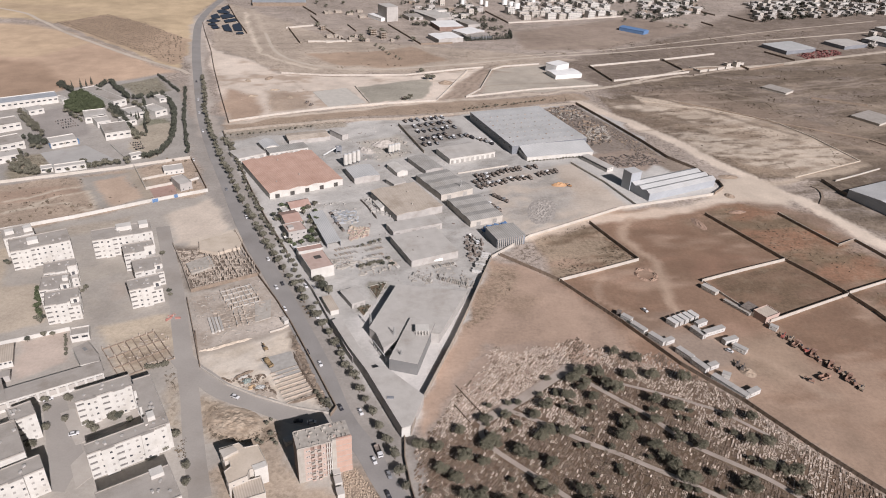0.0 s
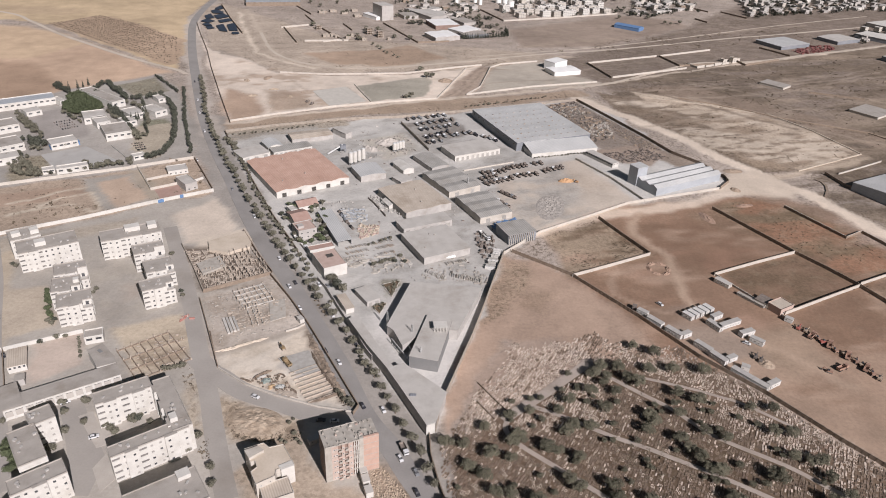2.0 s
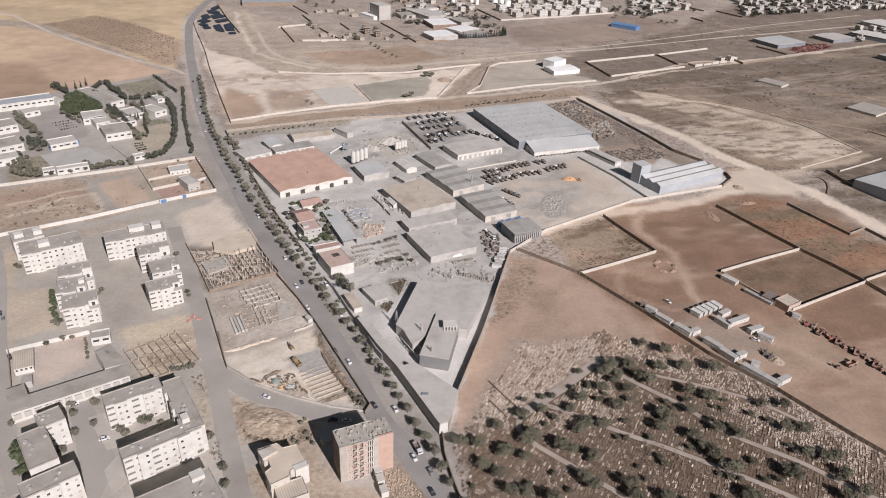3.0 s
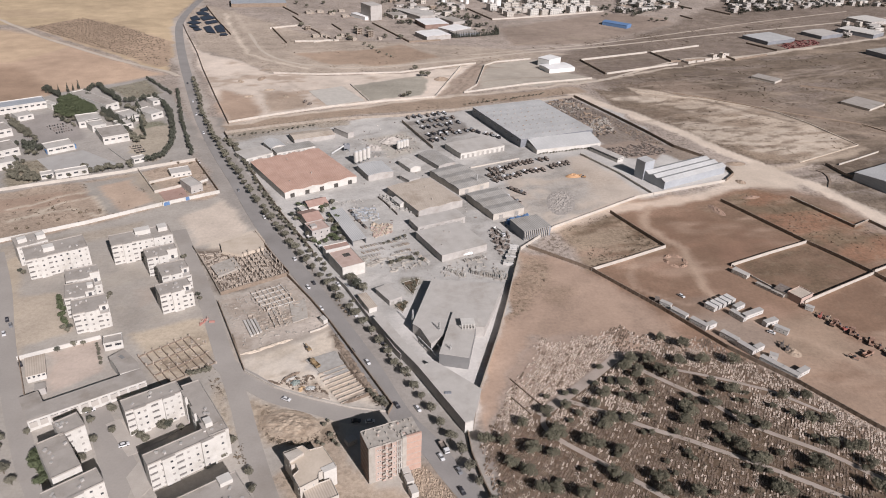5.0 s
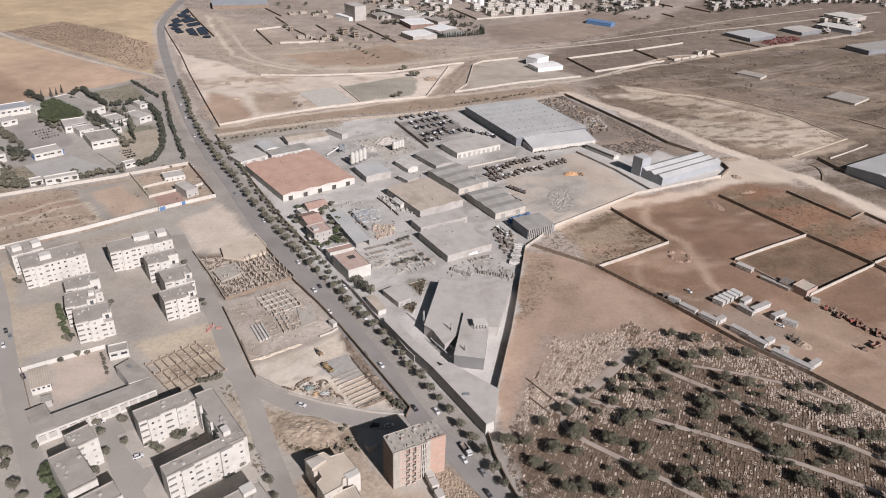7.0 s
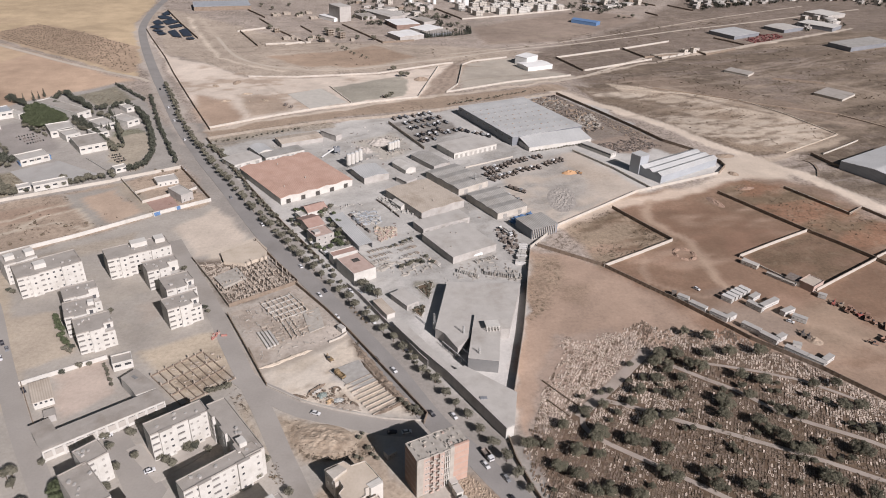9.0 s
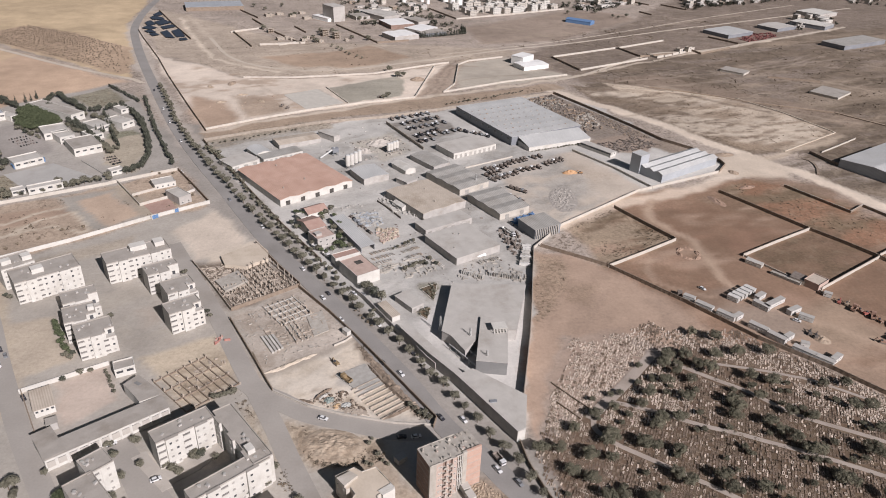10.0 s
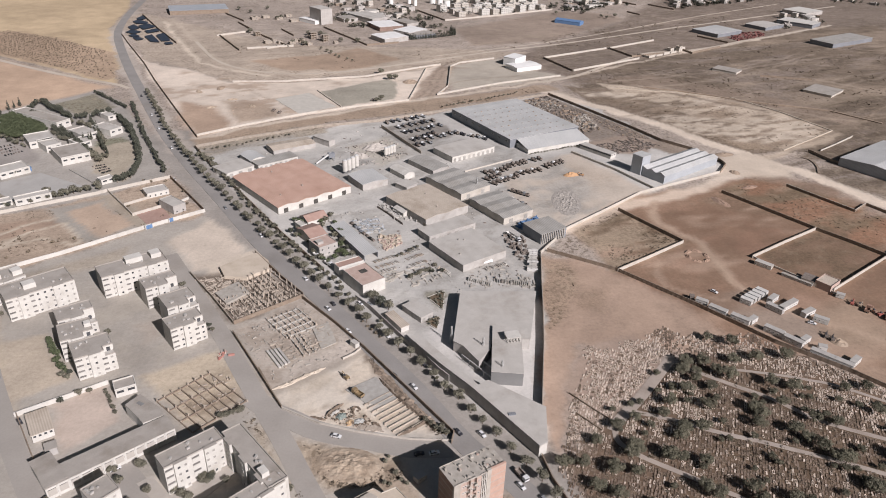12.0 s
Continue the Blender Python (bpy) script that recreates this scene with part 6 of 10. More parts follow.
wall_run("wall_yard_east", [(232.6, 511.5), (244.4, 524.4), (244.8, 534.1), (233.1, 563.6), (215.9, 586.9), (202.5, 625.7), (183.3, 673.9), (157.3, 736.2)], 2.4, 0.3, MUDWALL, "dark brown block wall round the scrap yard")
wall_run("wall_factory_north", [(-192.2, 610.8), (-151.3, 629.3), (-90.4, 652.6), (-36.0, 663.7), (21.7, 684.3), (157.3, 736.2)], 2.2, 0.3, BLOCK, "grey block wall on the north edge of the site")
wall_run("wall_brown", [(49.0, 400.8), (83.4, 372.5), (114.3, 328.5), (137.9, 290.8), (161.2, 263.8), (183.8, 230.6), (221.1, 182.3)], 2.2, 0.3, MUDWALL, "brown block wall with piers beside the burial ground", MUDWALL, 3.0)
wall_run("wall_lot_a", [(118.9, 453.1), (130.4, 427.0), (142.2, 401.4)], 2.2, 0.3, MUDWALL, "dark block wall round a scrubby lot")
# wall_lot_h, i and j: sunlight on the lot walls' near faces put into cream
wall_run("wall_lot_h", [(142.3, 400.6), (112.6, 385.3), (84.1, 371.1)], 2.2, 0.3, CREAM, "block wall along a scrubby lot, coloured pale for its sunlit face", BLOCK)
wall_run("wall_lot_b", [(211.9, 473.7), (228.7, 439.8), (244.7, 407.6)], 2.2, 0.3, MUDWALL, "dark block wall between brown lots")
wall_run("wall_lot_i", [(244.6, 406.8), (210.4, 391.6), (177.4, 376.0)], 2.2, 0.3, CREAM, "block wall between brown lots, coloured pale for its sunlit face", BLOCK)
wall_run("wall_lot_c", [(177.8, 376.7), (186.6, 359.8), (203.1, 328.9)], 1.2, 0.3, CREAM, "low pale wall in front of a lot", CREAM)
wall_run("wall_lot_d", [(245.0, 406.8), (257.3, 386.1), (267.5, 366.1)], 2.2, 0.3, MUDWALL, "dark block wall round a brown lot")
wall_run("wall_lot_j", [(267.5, 365.4), (234.3, 348.6), (204.1, 333.1)], 2.2, 0.3, CREAM, "block wall round a brown lot, coloured pale for its sunlit face", BLOCK)
wall_run("wall_lot_e", [(267.5, 366.1), (274.8, 347.5), (289.3, 291.6)], 2.2, 0.3, MUDWALL, "block wall continuing between lots")
wall_run("wall_lot_f", [(269.2, 367.5), (323.5, 393.3)], 2.2, 0.3, CREAM, "cream block wall of the next lot", BLOCK)
wall_run("wall_lot_g", [(271.1, 479.5), (293.8, 429.9), (310.7, 439.7), (323.9, 405.4)], 2.0, 0.3, MUDWALL, "dark block wall beside the dirt track", CREAM)
wall_run("wall_yard_inner", [(-32.0, 647.2), (-5.6, 578.0)], 2.5, 0.3, BLOCK, "block wall between yards")
wall_run("wall_yard_low", [(123.9, 566.9), (146.4, 525.5), (162.3, 484.4)], 1.6, 0.25, CREAM, "low pale wall with dark posts along the yard", CREAM, 4.0)
wall_run("wall_hall_front", [(23.4, 534.9), (67.5, 556.1)], 1.0, 0.3, CREAM, "low pale wall in front of a workshop")
wall_run("wall_yard_west", [(-31.8, 467.8), (-15.9, 425.0)], 2.0, 0.3, BLOCK, "block wall between yards")
wall_run("wall_north_a", [(-194.5, 639.3), (-155.7, 662.8), (-103.5, 690.0), (-46.7, 712.0), (4.5, 727.3), (42.8, 852.0)], 1.8, 0.35, CREAM, "long cream wall on sandy ground", CREAM)
wall_run("wall_north_b", [(-177.5, 809.0), (-123.6, 806.7), (-32.6, 820.5), (30.4, 854.0), (63.0, 869.0)], 1.8, 0.35, CREAM, "long cream wall on sandy ground", CREAM)
wall_run("wall_north_c", [(136.7, 895.4), (88.2, 875.9), (73.1, 858.8), (54.6, 775.3), (37.2, 744.6), (115.6, 782.2), (195.8, 809.0)], 1.8, 0.35, CREAM, "cream wall round the white store", CREAM)
wall_run("wall_avenue_east", [(-193.2, 634.7), (-222.1, 714.3), (-259.2, 819.4), (-284.3, 896.1), (-323.6, 1002.6), (-341.9, 1055.3)], 1.8, 0.3, MUDWALL, "long thin brown wall beside the main road")
wall_run("wall_white", [(-385.0, 347.2), (-327.9, 385.2), (-290.7, 409.4), (-248.0, 434.1), (-206.2, 462.8), (-170.1, 484.3)], 2.4, 0.35, WHITE, "long white boundary wall", WHITE)
wall_run("wall_field_road", [(-170.1, 484.3), (-185.3, 514.3), (-201.9, 546.2)], 2.2, 0.3, MUDWALL, "brown wall of the walled field beside the road")
wall_run("wall_field_north", [(-202.1, 547.4), (-242.3, 526.5), (-248.6, 522.0), (-325.7, 487.2), (-401.9, 455.2)], 2.2, 0.35, CREAM, "cream wall between the field and a compound", CREAM)
wall_run("wall_compound_a", [(-242.3, 526.5), (-216.9, 483.6), (-199.6, 495.5)], 2.0, 0.25, CREAM, "cream garden wall")
wall_run("wall_compound_b", [(-225.7, 500.7), (-208.1, 513.3)], 1.8, 0.25, CREAM, "cream garden wall")
wall_run("wall_compound_c", [(-190.8, 498.5), (-183.8, 506.8)], 1.8, 0.25, WHITE, "white garden wall")
wall_run("wall_plot_road", [(-43.4, 245.0), (-41.4, 250.1), (-55.4, 277.9), (-74.6, 315.7), (-87.8, 339.1), (-104.6, 365.7)], 2.0, 0.3, MUDWALL, "dark block wall of building plots along the avenue")
wall_run("wall_plot_north", [(-104.8, 366.9), (-140.0, 345.8)], 2.2, 0.3, MUDWALL, "dark block wall between building plots")
wall_run("wall_plot_top", [(-104.3, 368.9), (-116.2, 388.7), (-133.2, 421.1)], 2.0, 0.3, MUDWALL, "dark block wall of the upper building plot")
wall_run("wall_plot_west", [(-169.0, 401.2), (-153.8, 373.3), (-140.0, 345.8)], 1.8, 0.3, BLOCK, "block wall of a building plot")
wall_run("wall_plot_street", [(-139.8, 337.8), (-126.2, 305.9), (-114.2, 277.2)], 1.8, 0.3, MUDWALL, "dark block wall beside the street")
wall_run("wall_plot_curve", [(-114.2, 277.2), (-98.1, 265.0), (-81.6, 257.2), (-60.4, 249.8), (-43.3, 246.5)], 0.9, 0.3, CREAM, "low pale wall along the curved side street", CREAM)
wall_run("wall_plot_mid", [(-85.5, 308.5), (-79.8, 311.8), (-76.4, 315.3)], 1.0, 0.3, CREAM, "short pale wall between building plots", CREAM)
wall_run("wall_school_north", [(-226.8, 288.4), (-192.8, 305.3)], 2.2, 0.3, WHITE, "white school wall")
wall_run("wall_school_west", [(-226.0, 288.6), (-210.9, 260.7), (-198.3, 240.2)], 2.2, 0.3, MUDWALL, "school wall along the street")
wall_run("wall_burial_road", [(-7.8, 232.0), (-7.2, 219.5), (-4.3, 205.4), (-1.1, 193.7), (5.2, 167.8)], 1.8, 0.3, MUDWALL, "brown wall between the road and the burial ground")
wall_run("wall_inner_plot", [(-125.4, 306.1), (-116.5, 282.3)], 1.6, 0.3, MUDWALL, "block wall at the street corner")

wall_run("bank_sandy_plot", [(358.3, 710.2), (382.4, 660.6), (399.5, 597.6), (318.5, 553.5)], 0.45, 1.0, SANDPILE, "low sandy bank round a levelled plot", SANDPILE)
# added dark strip in place of a dug trench's shade
wall_run("trench_bank", [(324.6, 534.1), (327.1, 529.9), (326.5, 522.1), (322.7, 512.3), (315.4, 500.8)], 0.5, 1.8, MUDWALL, "low dark raised strip standing for a trench beside the track")
wall_run("wall_far_hall", [(338.6, 547.7), (342.8, 524.3), (353.0, 504.2), (364.3, 483.7), (377.7, 455.2)], 2.4, 0.4, MUDWALL, "dark block wall in front of a hall")
wall_run("wall_far_hall_north", [(351.1, 547.8), (378.0, 562.4), (407.6, 579.3)], 1.4, 0.3, CREAM, "broken cream wall with posts beside a hall", CREAM, 5.0)
wall_run("fence_burial_a", [(16.9, 268.2), (22.8, 258.4), (28.6, 249.5)], 0.7, 0.2, MUDWALL, "low dark fence beside pale graves", MUDWALL, 1.5)
wall_run("fence_burial_b", [(15.5, 254.7), (19.3, 248.7), (22.9, 242.9)], 0.7, 0.2, MUDWALL, "low dark fence beside pale graves", MUDWALL, 1.5)
wall_run("bank_ditch", [(277.3, 756.0), (313.6, 736.2), (342.3, 717.3), (361.4, 699.3), (394.9, 681.1), (440.2, 656.6), (467.2, 613.6)], 0.7, 2.2, SPOIL, "long low earth bank beside a ditch", SPOIL)
wall_run("bank_plot_edge", [(236.0, 757.0), (305.3, 732.9), (345.2, 710.2)], 0.4, 1.4, SANDPILE, "low sandy bank round a levelled plot", SANDPILE)
# gates in the white wall
for p, q in (((-204.4, 461.9), (-200.8, 464.6)), ((-191.4, 471.0), (-189.0, 472.8))):
    g = thing("gate", (p[0] + q[0]) / 2, (p[1] + q[1]) / 2, math.atan2(q[1] - p[1], q[0] - p[0]), "blue painted metal gate in a white wall", "gate", "wall gates")
    ln = math.hypot(q[0] - p[0], q[1] - p[1])
    for sx in (-0.25, 0.25):
        part("leaf", Geo().box(sx * ln, -0.3, 0.1, ln * 0.47, 0.12, 2.6), BLUE, g)
    for sx in (-0.53, 0.53):
        part("post", Geo().box(sx * ln, -0.1, 0, 0.5, 0.7, 3.0), WHITE, g)

# ---- paving round the flats ----
sheet("drive", [(-180.9, 251.0), (-172.3, 254.5), (-146.2, 216.8), (-145.6, 197.1), (-152.3, 197.1), (-165.4, 222.6)], 0.02, SIDEROAD, "grey asphalt drive between the flats", "drive")
sheet("apron", [(-168.5, 242.1), (-163.4, 245.4), (-148.6, 225.5), (-152.6, 222.6)], 0.09, APRON, "pale paved apron beside the flats", "paving")
sheet("apron", [(-149.7, 211.3), (-147.2, 219.7), (-137.7, 206.7), (-141.7, 198.9)], 0.09, APRON, "pale paved apron beside the flats", "paving")
sheet("apron", [(-157.5, 235.7), (-147.8, 239.2), (-135.0, 246.4), (-131.2, 242.2), (-140.1, 232.6), (-149.3, 226.5)], 0.11, APRON, "pale paved court of the flats", "paving")

# ---- flats ----
apartment((-252.3, 363.0), (-224.0, 380.1), (-262.5, 376.8), fh=3.25, boxes=((0.3, 0.3, 6, 5, 2.8),), rng=1)
apartment((-264.7, 378.9), (-250.9, 388.9), (-272.0, 391.4), fh=3.2, boxes=((0.1, 0.3, 5, 4, 2.6), (0.7, 0.2, 5, 5, 2.8)), rng=21, loggias=False)
apartment((-210.3, 379.8), (-178.6, 395.6), (-214.5, 394.0), fh=3.25, boxes=((0.42, 0.5, 9, 5.5, 3.0), (0.8, 0.45, 5.5, 6, 2.8)), rng=2)
apartment((-185.6, 366.4), (-169.6, 374.7), (-191.2, 377.1), rng=3, notch=(6.0, 5.0, 2))
apartment((-171.4, 346.3), (-157.4, 353.8), (-176.8, 359.9), fh=3.0, rng=4, notch=(4.6, 4.0, 1))
apartment((-167.0, 326.8), (-151.8, 335.3), (-170.8, 338.1), rng=5, notch=(4.4, 3.4, 1))
apartment((-221.8, 341.4), (-206.4, 348.7), (-226.8, 353.0), rng=6, notch=(4.8, 4.2, 2))
apartment((-216.1, 324.4), (-202.4, 329.8), (-223.0, 337.8), fh=3.0, boxes=((0.78, 0.45, 3.2, 3, 2.2),), rng=7, notch=(4.5, 3.6, 1))
apartment((-205.9, 309.3), (-190.4, 316.4), (-212.9, 321.7), rng=8, notch=(4.4, 3.4, 1))
apartment((-155.1, 234.4), (-134.6, 247.1), (-159.2, 241.8), fh=3.45, rng=9)
apartment((-135.8, 250.3), (-116.5, 219.1), (-131.9, 259.4), fh=3.52, sides=(0, 2), boxes=((0.75, 0.05, 4, 3, 2.4),), rng=10, loggias=False)
apartment((-136.7, 204.0), (-110.6, 221.9), (-139.7, 210.1), fh=3.45, rng=11)
apartment((-176.5, 221.1), (-168.9, 227.3), (-181.9, 229.3), fh=3.45, rng=12)
apartment((-170.4, 198.5), (-162.0, 204.9), (-183.2, 217.2), fh=3.5, sides=(1,), rng=13, loggias=False)
apartment((-167.0, 185.1), (-150.9, 197.4), (-172.2, 192.4), fh=3.25, rng=14)
apartment((-115.7, 170.3), (-92.4, 185.7), (-129.9, 183.0), fh=3.25, rng=15, boxes=((0.72, 0.75, 5, 5, 2.0),))
apartment((-170.1, 177.1), (-150.4, 171.4), (-181.7, 186.0), rng=16, label="white block of flats beside the west street")

# ---- school ----
school = hall((-199.0, 238.5), (-156.9, 264.8), (-191.1, 254.4), 6.0, "long white school range with wide framed windows", WHITE, ROOFGREY, wins=12, name="school", group="school buildings")
sa, sb, sd = basis((-199.0, 238.5), (-156.9, 264.8), (-191.1, 254.4))
BAY_PANEL = Geo().box(0, -0.09, 0, 0.74 * sb / 12, 0.16, 2.9).mesh("bay_panel", SCHOOL_PANEL)
BAY_FRAME = Geo().box(0, -0.2, 0, 0.5, 0.38, 5.9).mesh("bay_frame", WHITE)
for i in range(12):
    put("bay_panel", BAY_PANEL, school, ((i + 0.5) * sb / 12, 0, 1.6))
for i in range(13):
    put("bay_frame", BAY_FRAME, school, (min(max(i * sb / 12, 0.26), sb - 0.26), 0, 0))
hall((-198.7, 239.0), (-192.6, 243.3), (-208.1, 253.6), 6.3, "deep end block of the school with a grey roof", GREYWALL, ROOFGREY, name="school", group="school buildings")
hall((-214.0, 270.7), (-206.6, 274.2), (-221.3, 283.9), 4.0, "small school block with a grey-brown roof and a white front", WHITE, ROOFBEIGE, wins=4, name="school", group="school buildings")
hall((-186.9, 294.5), (-178.5, 297.6), (-189.6, 301.1), 4.0, "small white school lodge by the wall", WHITE, ROOFGREY, wins=2, name="school", group="school buildings", parapet=True)
east_hall = poly_hall([(-170.4, 270.0), (-162.6, 273.9), (-165.0, 278.5), (-174.8, 288.9), (-179.9, 282.6), (-174.1, 275.4)], 5.6, "angled school hall with a flat grey-brown roof", WHITE, ROOFGREY, "school", "school buildings")
part("skylight", Geo().box(-3.2, 12.4, 5.852, 3.2, 1.6, 0.18, -0.7), SHEET_DARK, east_hall)
hall((-206.0, 261.6), (-202.3, 263.2), (-208.7, 265.1), 3.6, "small canteen block in the school yard", GREYWALL, ROOFGREY, name="school", group="school buildings")


# ---- unfinished tower and house ----
def unfinished_tower(a, b, d, storeys, fh):
    ang, w, dep = basis(a, b, d)
    h = storeys * fh
    t = thing("apartment_tower", a[0], a[1], ang, "unfinished seven-storey tower of hollow brick and bare concrete", "building")
    part("wall", slab(Geo(), 0.05, 0.9, w - 0.05, dep - 0.05, 0, h), BRICK_DARK, t, "bare reddish hollow-brick walls, toned darker for the shaded side")
    for s in range(storeys + 1):
        part("floor_slab", slab(Geo(), 0.0, 0.0, w - 0.02, dep + 0.02, s * fh, s * fh + 0.26), CONCRETE, t)
    # front bays with open loggias between them
    for u0, u1, m, lab in ((0.0, 0.12, CONCRETE, "pale concrete end bay"), (0.12, 0.24, BRICK_PALE, "pinkish brick bay"), (0.31, 0.365, BRICK_PALE, "pinkish brick bay"),
                           (0.43, 0.52, BRICK_PALE, "pinkish brick bay"), (0.63, 0.71, CONCRETE, "pale rendered stair core"), (0.71, 1.0, BRICK, "orange hollow-brick bay")):
        part("bay", slab(Geo(), u0 * w - (0.04 if u0 == 0 else -0.01), -0.06 if m is CONCRETE else 0.03, u1 * w, 0.898, 0, h + (0.9 if u0 > 0.6 else 0.0)), m, t, lab)
    for x in (0.545, 0.585, 0.62):
        part("pier", slab(Geo(), x * w - 0.18, 0.1, x * w + 0.18, 0.5, 0, h), WHITE, t)
    for s in range(storeys):
        z = s * fh + 0.9
        for i, x in enumerate((0.17, 0.215, 0.337, 0.475)):
            window(WIN_SMALL, t, x * w, 0.03, z)
        for x in (0.275, 0.397):
            part("balcony", Geo().box(x * w, -0.45, s * fh, w * 0.062, 0.9, 0.2).box(x * w, -0.84, s * fh + 0.2, w * 0.062, 0.12, 0.75), CONCRETE if s % 2 else BRICK_PALE, t)
        for y in (0.3, 0.65):
            window(WIN_SMALL, t, w - 0.05, y * dep, z, math.pi / 2)
    for i in range(6):
        for j in range(3):
            part("column_stub", Geo().box((i + 0.5) * w / 6, (j + 0.5) * dep / 3, h + 0.28, 0.3, 0.3, 1.0), CONCRETE, t)
    rt = random.Random(3)
    for i in range(14):
        part("concrete_block", Geo().box(rt.uniform(1, w - 1), rt.uniform(1, dep - 1), h + 0.28, rt.uniform(0.5, 1.6), rt.uniform(0.4, 0.9), rt.uniform(0.3, 0.9), rt.uniform(0, 3)), BRICK_PALE if i % 5 == 0 else CONCRETE, t)
    for x0, x1 in ((0.02, 0.2), (0.26, 0.42), (0.5, 0.62)):
        part("roof_kerb", slab(Geo(), x0 * w, 0.02, x1 * w, 0.22, h + 0.262, h + rt.uniform(0.5, 0.9)), CONCRETE, t)
        part("roof_kerb", slab(Geo(), x0 * w, dep - 0.25, x1 * w + 2, dep - 0.05, h + 0.262, h + rt.uniform(0.5, 1.1)), CONCRETE, t)
    return t


unfinished_tower((-50.9, 204.6), (-29.5, 212.8), (-54.2, 214.8), 6, 3.2)
def raw_house(pts, bay, room, h):
    """A house on an irregular plan with a raised stair room and a white front bay."""
    t = thing("house", pts[0][0], pts[0][1], 0, "half-finished three-storey house with a bare notched concrete roof", "house", "houses")
    loc = [(x - pts[0][0], y - pts[0][1]) for x, y in pts]
    part("wall", Geo().prism(loc, 0, h), CREAM, t)
    cx, cy = sum(p[0] for p in loc) / len(loc), sum(p[1] for p in loc) / len(loc)
    part("roof", Geo().prism([(cx + (x - cx) * 0.985, cy + (y - cy) * 0.985) for x, y in loc], h + 0.002, h + 0.15), SANDPILE, t)
    for name, poly, z0, z1, m in (("bay", bay, 0.0, h + 0.5, WHITE), ("stair_room", room, h + 0.152, h + 1.5, CREAM)):
        part(name, Geo().prism([(x - pts[0][0], y - pts[0][1]) for x, y in poly], z0, z1), m, t)
    for (x0, y0), (x1, y1) in zip(loc, loc[1:] + loc[:1]):
        ln = math.hypot(x1 - x0, y1 - y0)
        if ln > 3.0:
            part("parapet", Geo().box((x0 + x1) / 2, (y0 + y1) / 2, h + 0.16, ln, 0.2, 0.35, math.atan2(y1 - y0, x1 - x0)), CREAM, t)
            for s in range(3):
                for k in range(int(ln / 3.5)):
                    u = (k + 0.5) / int(ln / 3.5)
                    window(WIN_SMALL, t, x0 + (x1 - x0) * u, y0 + (y1 - y0) * u, s * 3 + 0.9, math.atan2(y1 - y0, x1 - x0))
    return t


raw_house([(-77.4, 195.3), (-70.8, 199.7), (-70.8, 202.9), (-64.0, 206.0), (-70.4, 216.9), (-76.0, 215.0), (-78.8, 217.6), (-86.2, 214.0), (-82.2, 207.2), (-80.5, 208.0), (-78.8, 204.4), (-80.8, 201.6)],
          [(-68.7, 202.6), (-63.9, 205.2), (-65.4, 208.0), (-70.4, 205.0)], [(-85.7, 212.2), (-80.5, 215.0), (-77.6, 212.4), (-82.8, 207.9)], 9.0)
house((-73.2, 188.9), (-62.3, 193.8), (-77.2, 197.2), 6.0, "low extension with a dusty tiled terrace", CREAM, ROOFBEIGE, 1, False, "houses")
for p in ((-36.1, 209.4), (-34.7, 204.6), (-33.0, 198.7)):
    site_cabin(p[0], p[1], 1.9, 4.0, 3.0, 3.2, "small white plastered hut beside the tower", WHITE, ROOFPALE, "huts")

# ---- compound by the road ----
house((-189.9, 482.3), (-182.8, 488.3), (-198.2, 498.6), 5.5, "two-storey pale grey house", GREYWALL, ROOFPALE, 2, False, "compound houses")
house((-212.0, 510.7), (-198.4, 517.3), (-216.5, 521.7), 3.2, "low white house with a long flat roof", WHITE, ROOFPALE, 4, False, "compound houses")
sheet("court", [(-215.0, 485.5), (-199.3, 494.4), (-190.7, 476.7), (-203.9, 467.4)], 0.06, ROOFTILE, "red-brown surfaced court", "court")

# ---- north compound ----
SW = "white institutional range with a flat grey roof"
for a, b, d, h in (((-422.8, 642.1), (-372.9, 676.3), (-431.3, 659.6), 6), ((-314.1, 666.0), (-305.7, 676.5), (-354.0, 715.1), 6), ((-265.7, 643.9), (-257.7, 653.8), (-277.3, 666.6), 5),
                   ((-322.8, 556.2), (-306.1, 568.9), (-328.9, 571.2), 4.5), ((-286.6, 579.5), (-268.4, 590.6), (-302.4, 602.7), 6), ((-358.0, 543.8), (-344.2, 555.9), (-368.1, 565.7), 6),
                   ((-296.6, 507.5), (-276.8, 518.2), (-300.8, 513.8), 4), ((-322.0, 619.7), (-304.9, 629.0), (-334.1, 639.2), 5), ((-285.4, 634.0), (-275.3, 643.7), (-298.3, 651.2), 5),
                   ((-366.5, 670.7), (-362.4, 676.0), (-374.4, 687.8), 4), ((-306.5, 609.7), (-297.1, 617.2), (-316.0, 627.3), 5), ((-248.8, 538.8), (-240.9, 544.7), (-251.8, 545.8), 3),
                   ((-399.1, 575.6), (-370.3, 600.2), (-409.1, 595.4), 6)):
    hall(a, b, d, h, SW, WHITE, CLADDING if a[0] < -420 else ROOFGREY if h == 6 else ROOFPALE, wins=max(2, int(math.hypot(b[0] - a[0], b[1] - a[1]) / 5)), name="institute", group="compound buildings", parapet=True)
hall((-324.3, 557.5), (-306.2, 571.5), (-325.8, 562.5), 3.0, "low blue canopy along a white range", BLUE, BLUE, name="canopy", group="compound buildings")

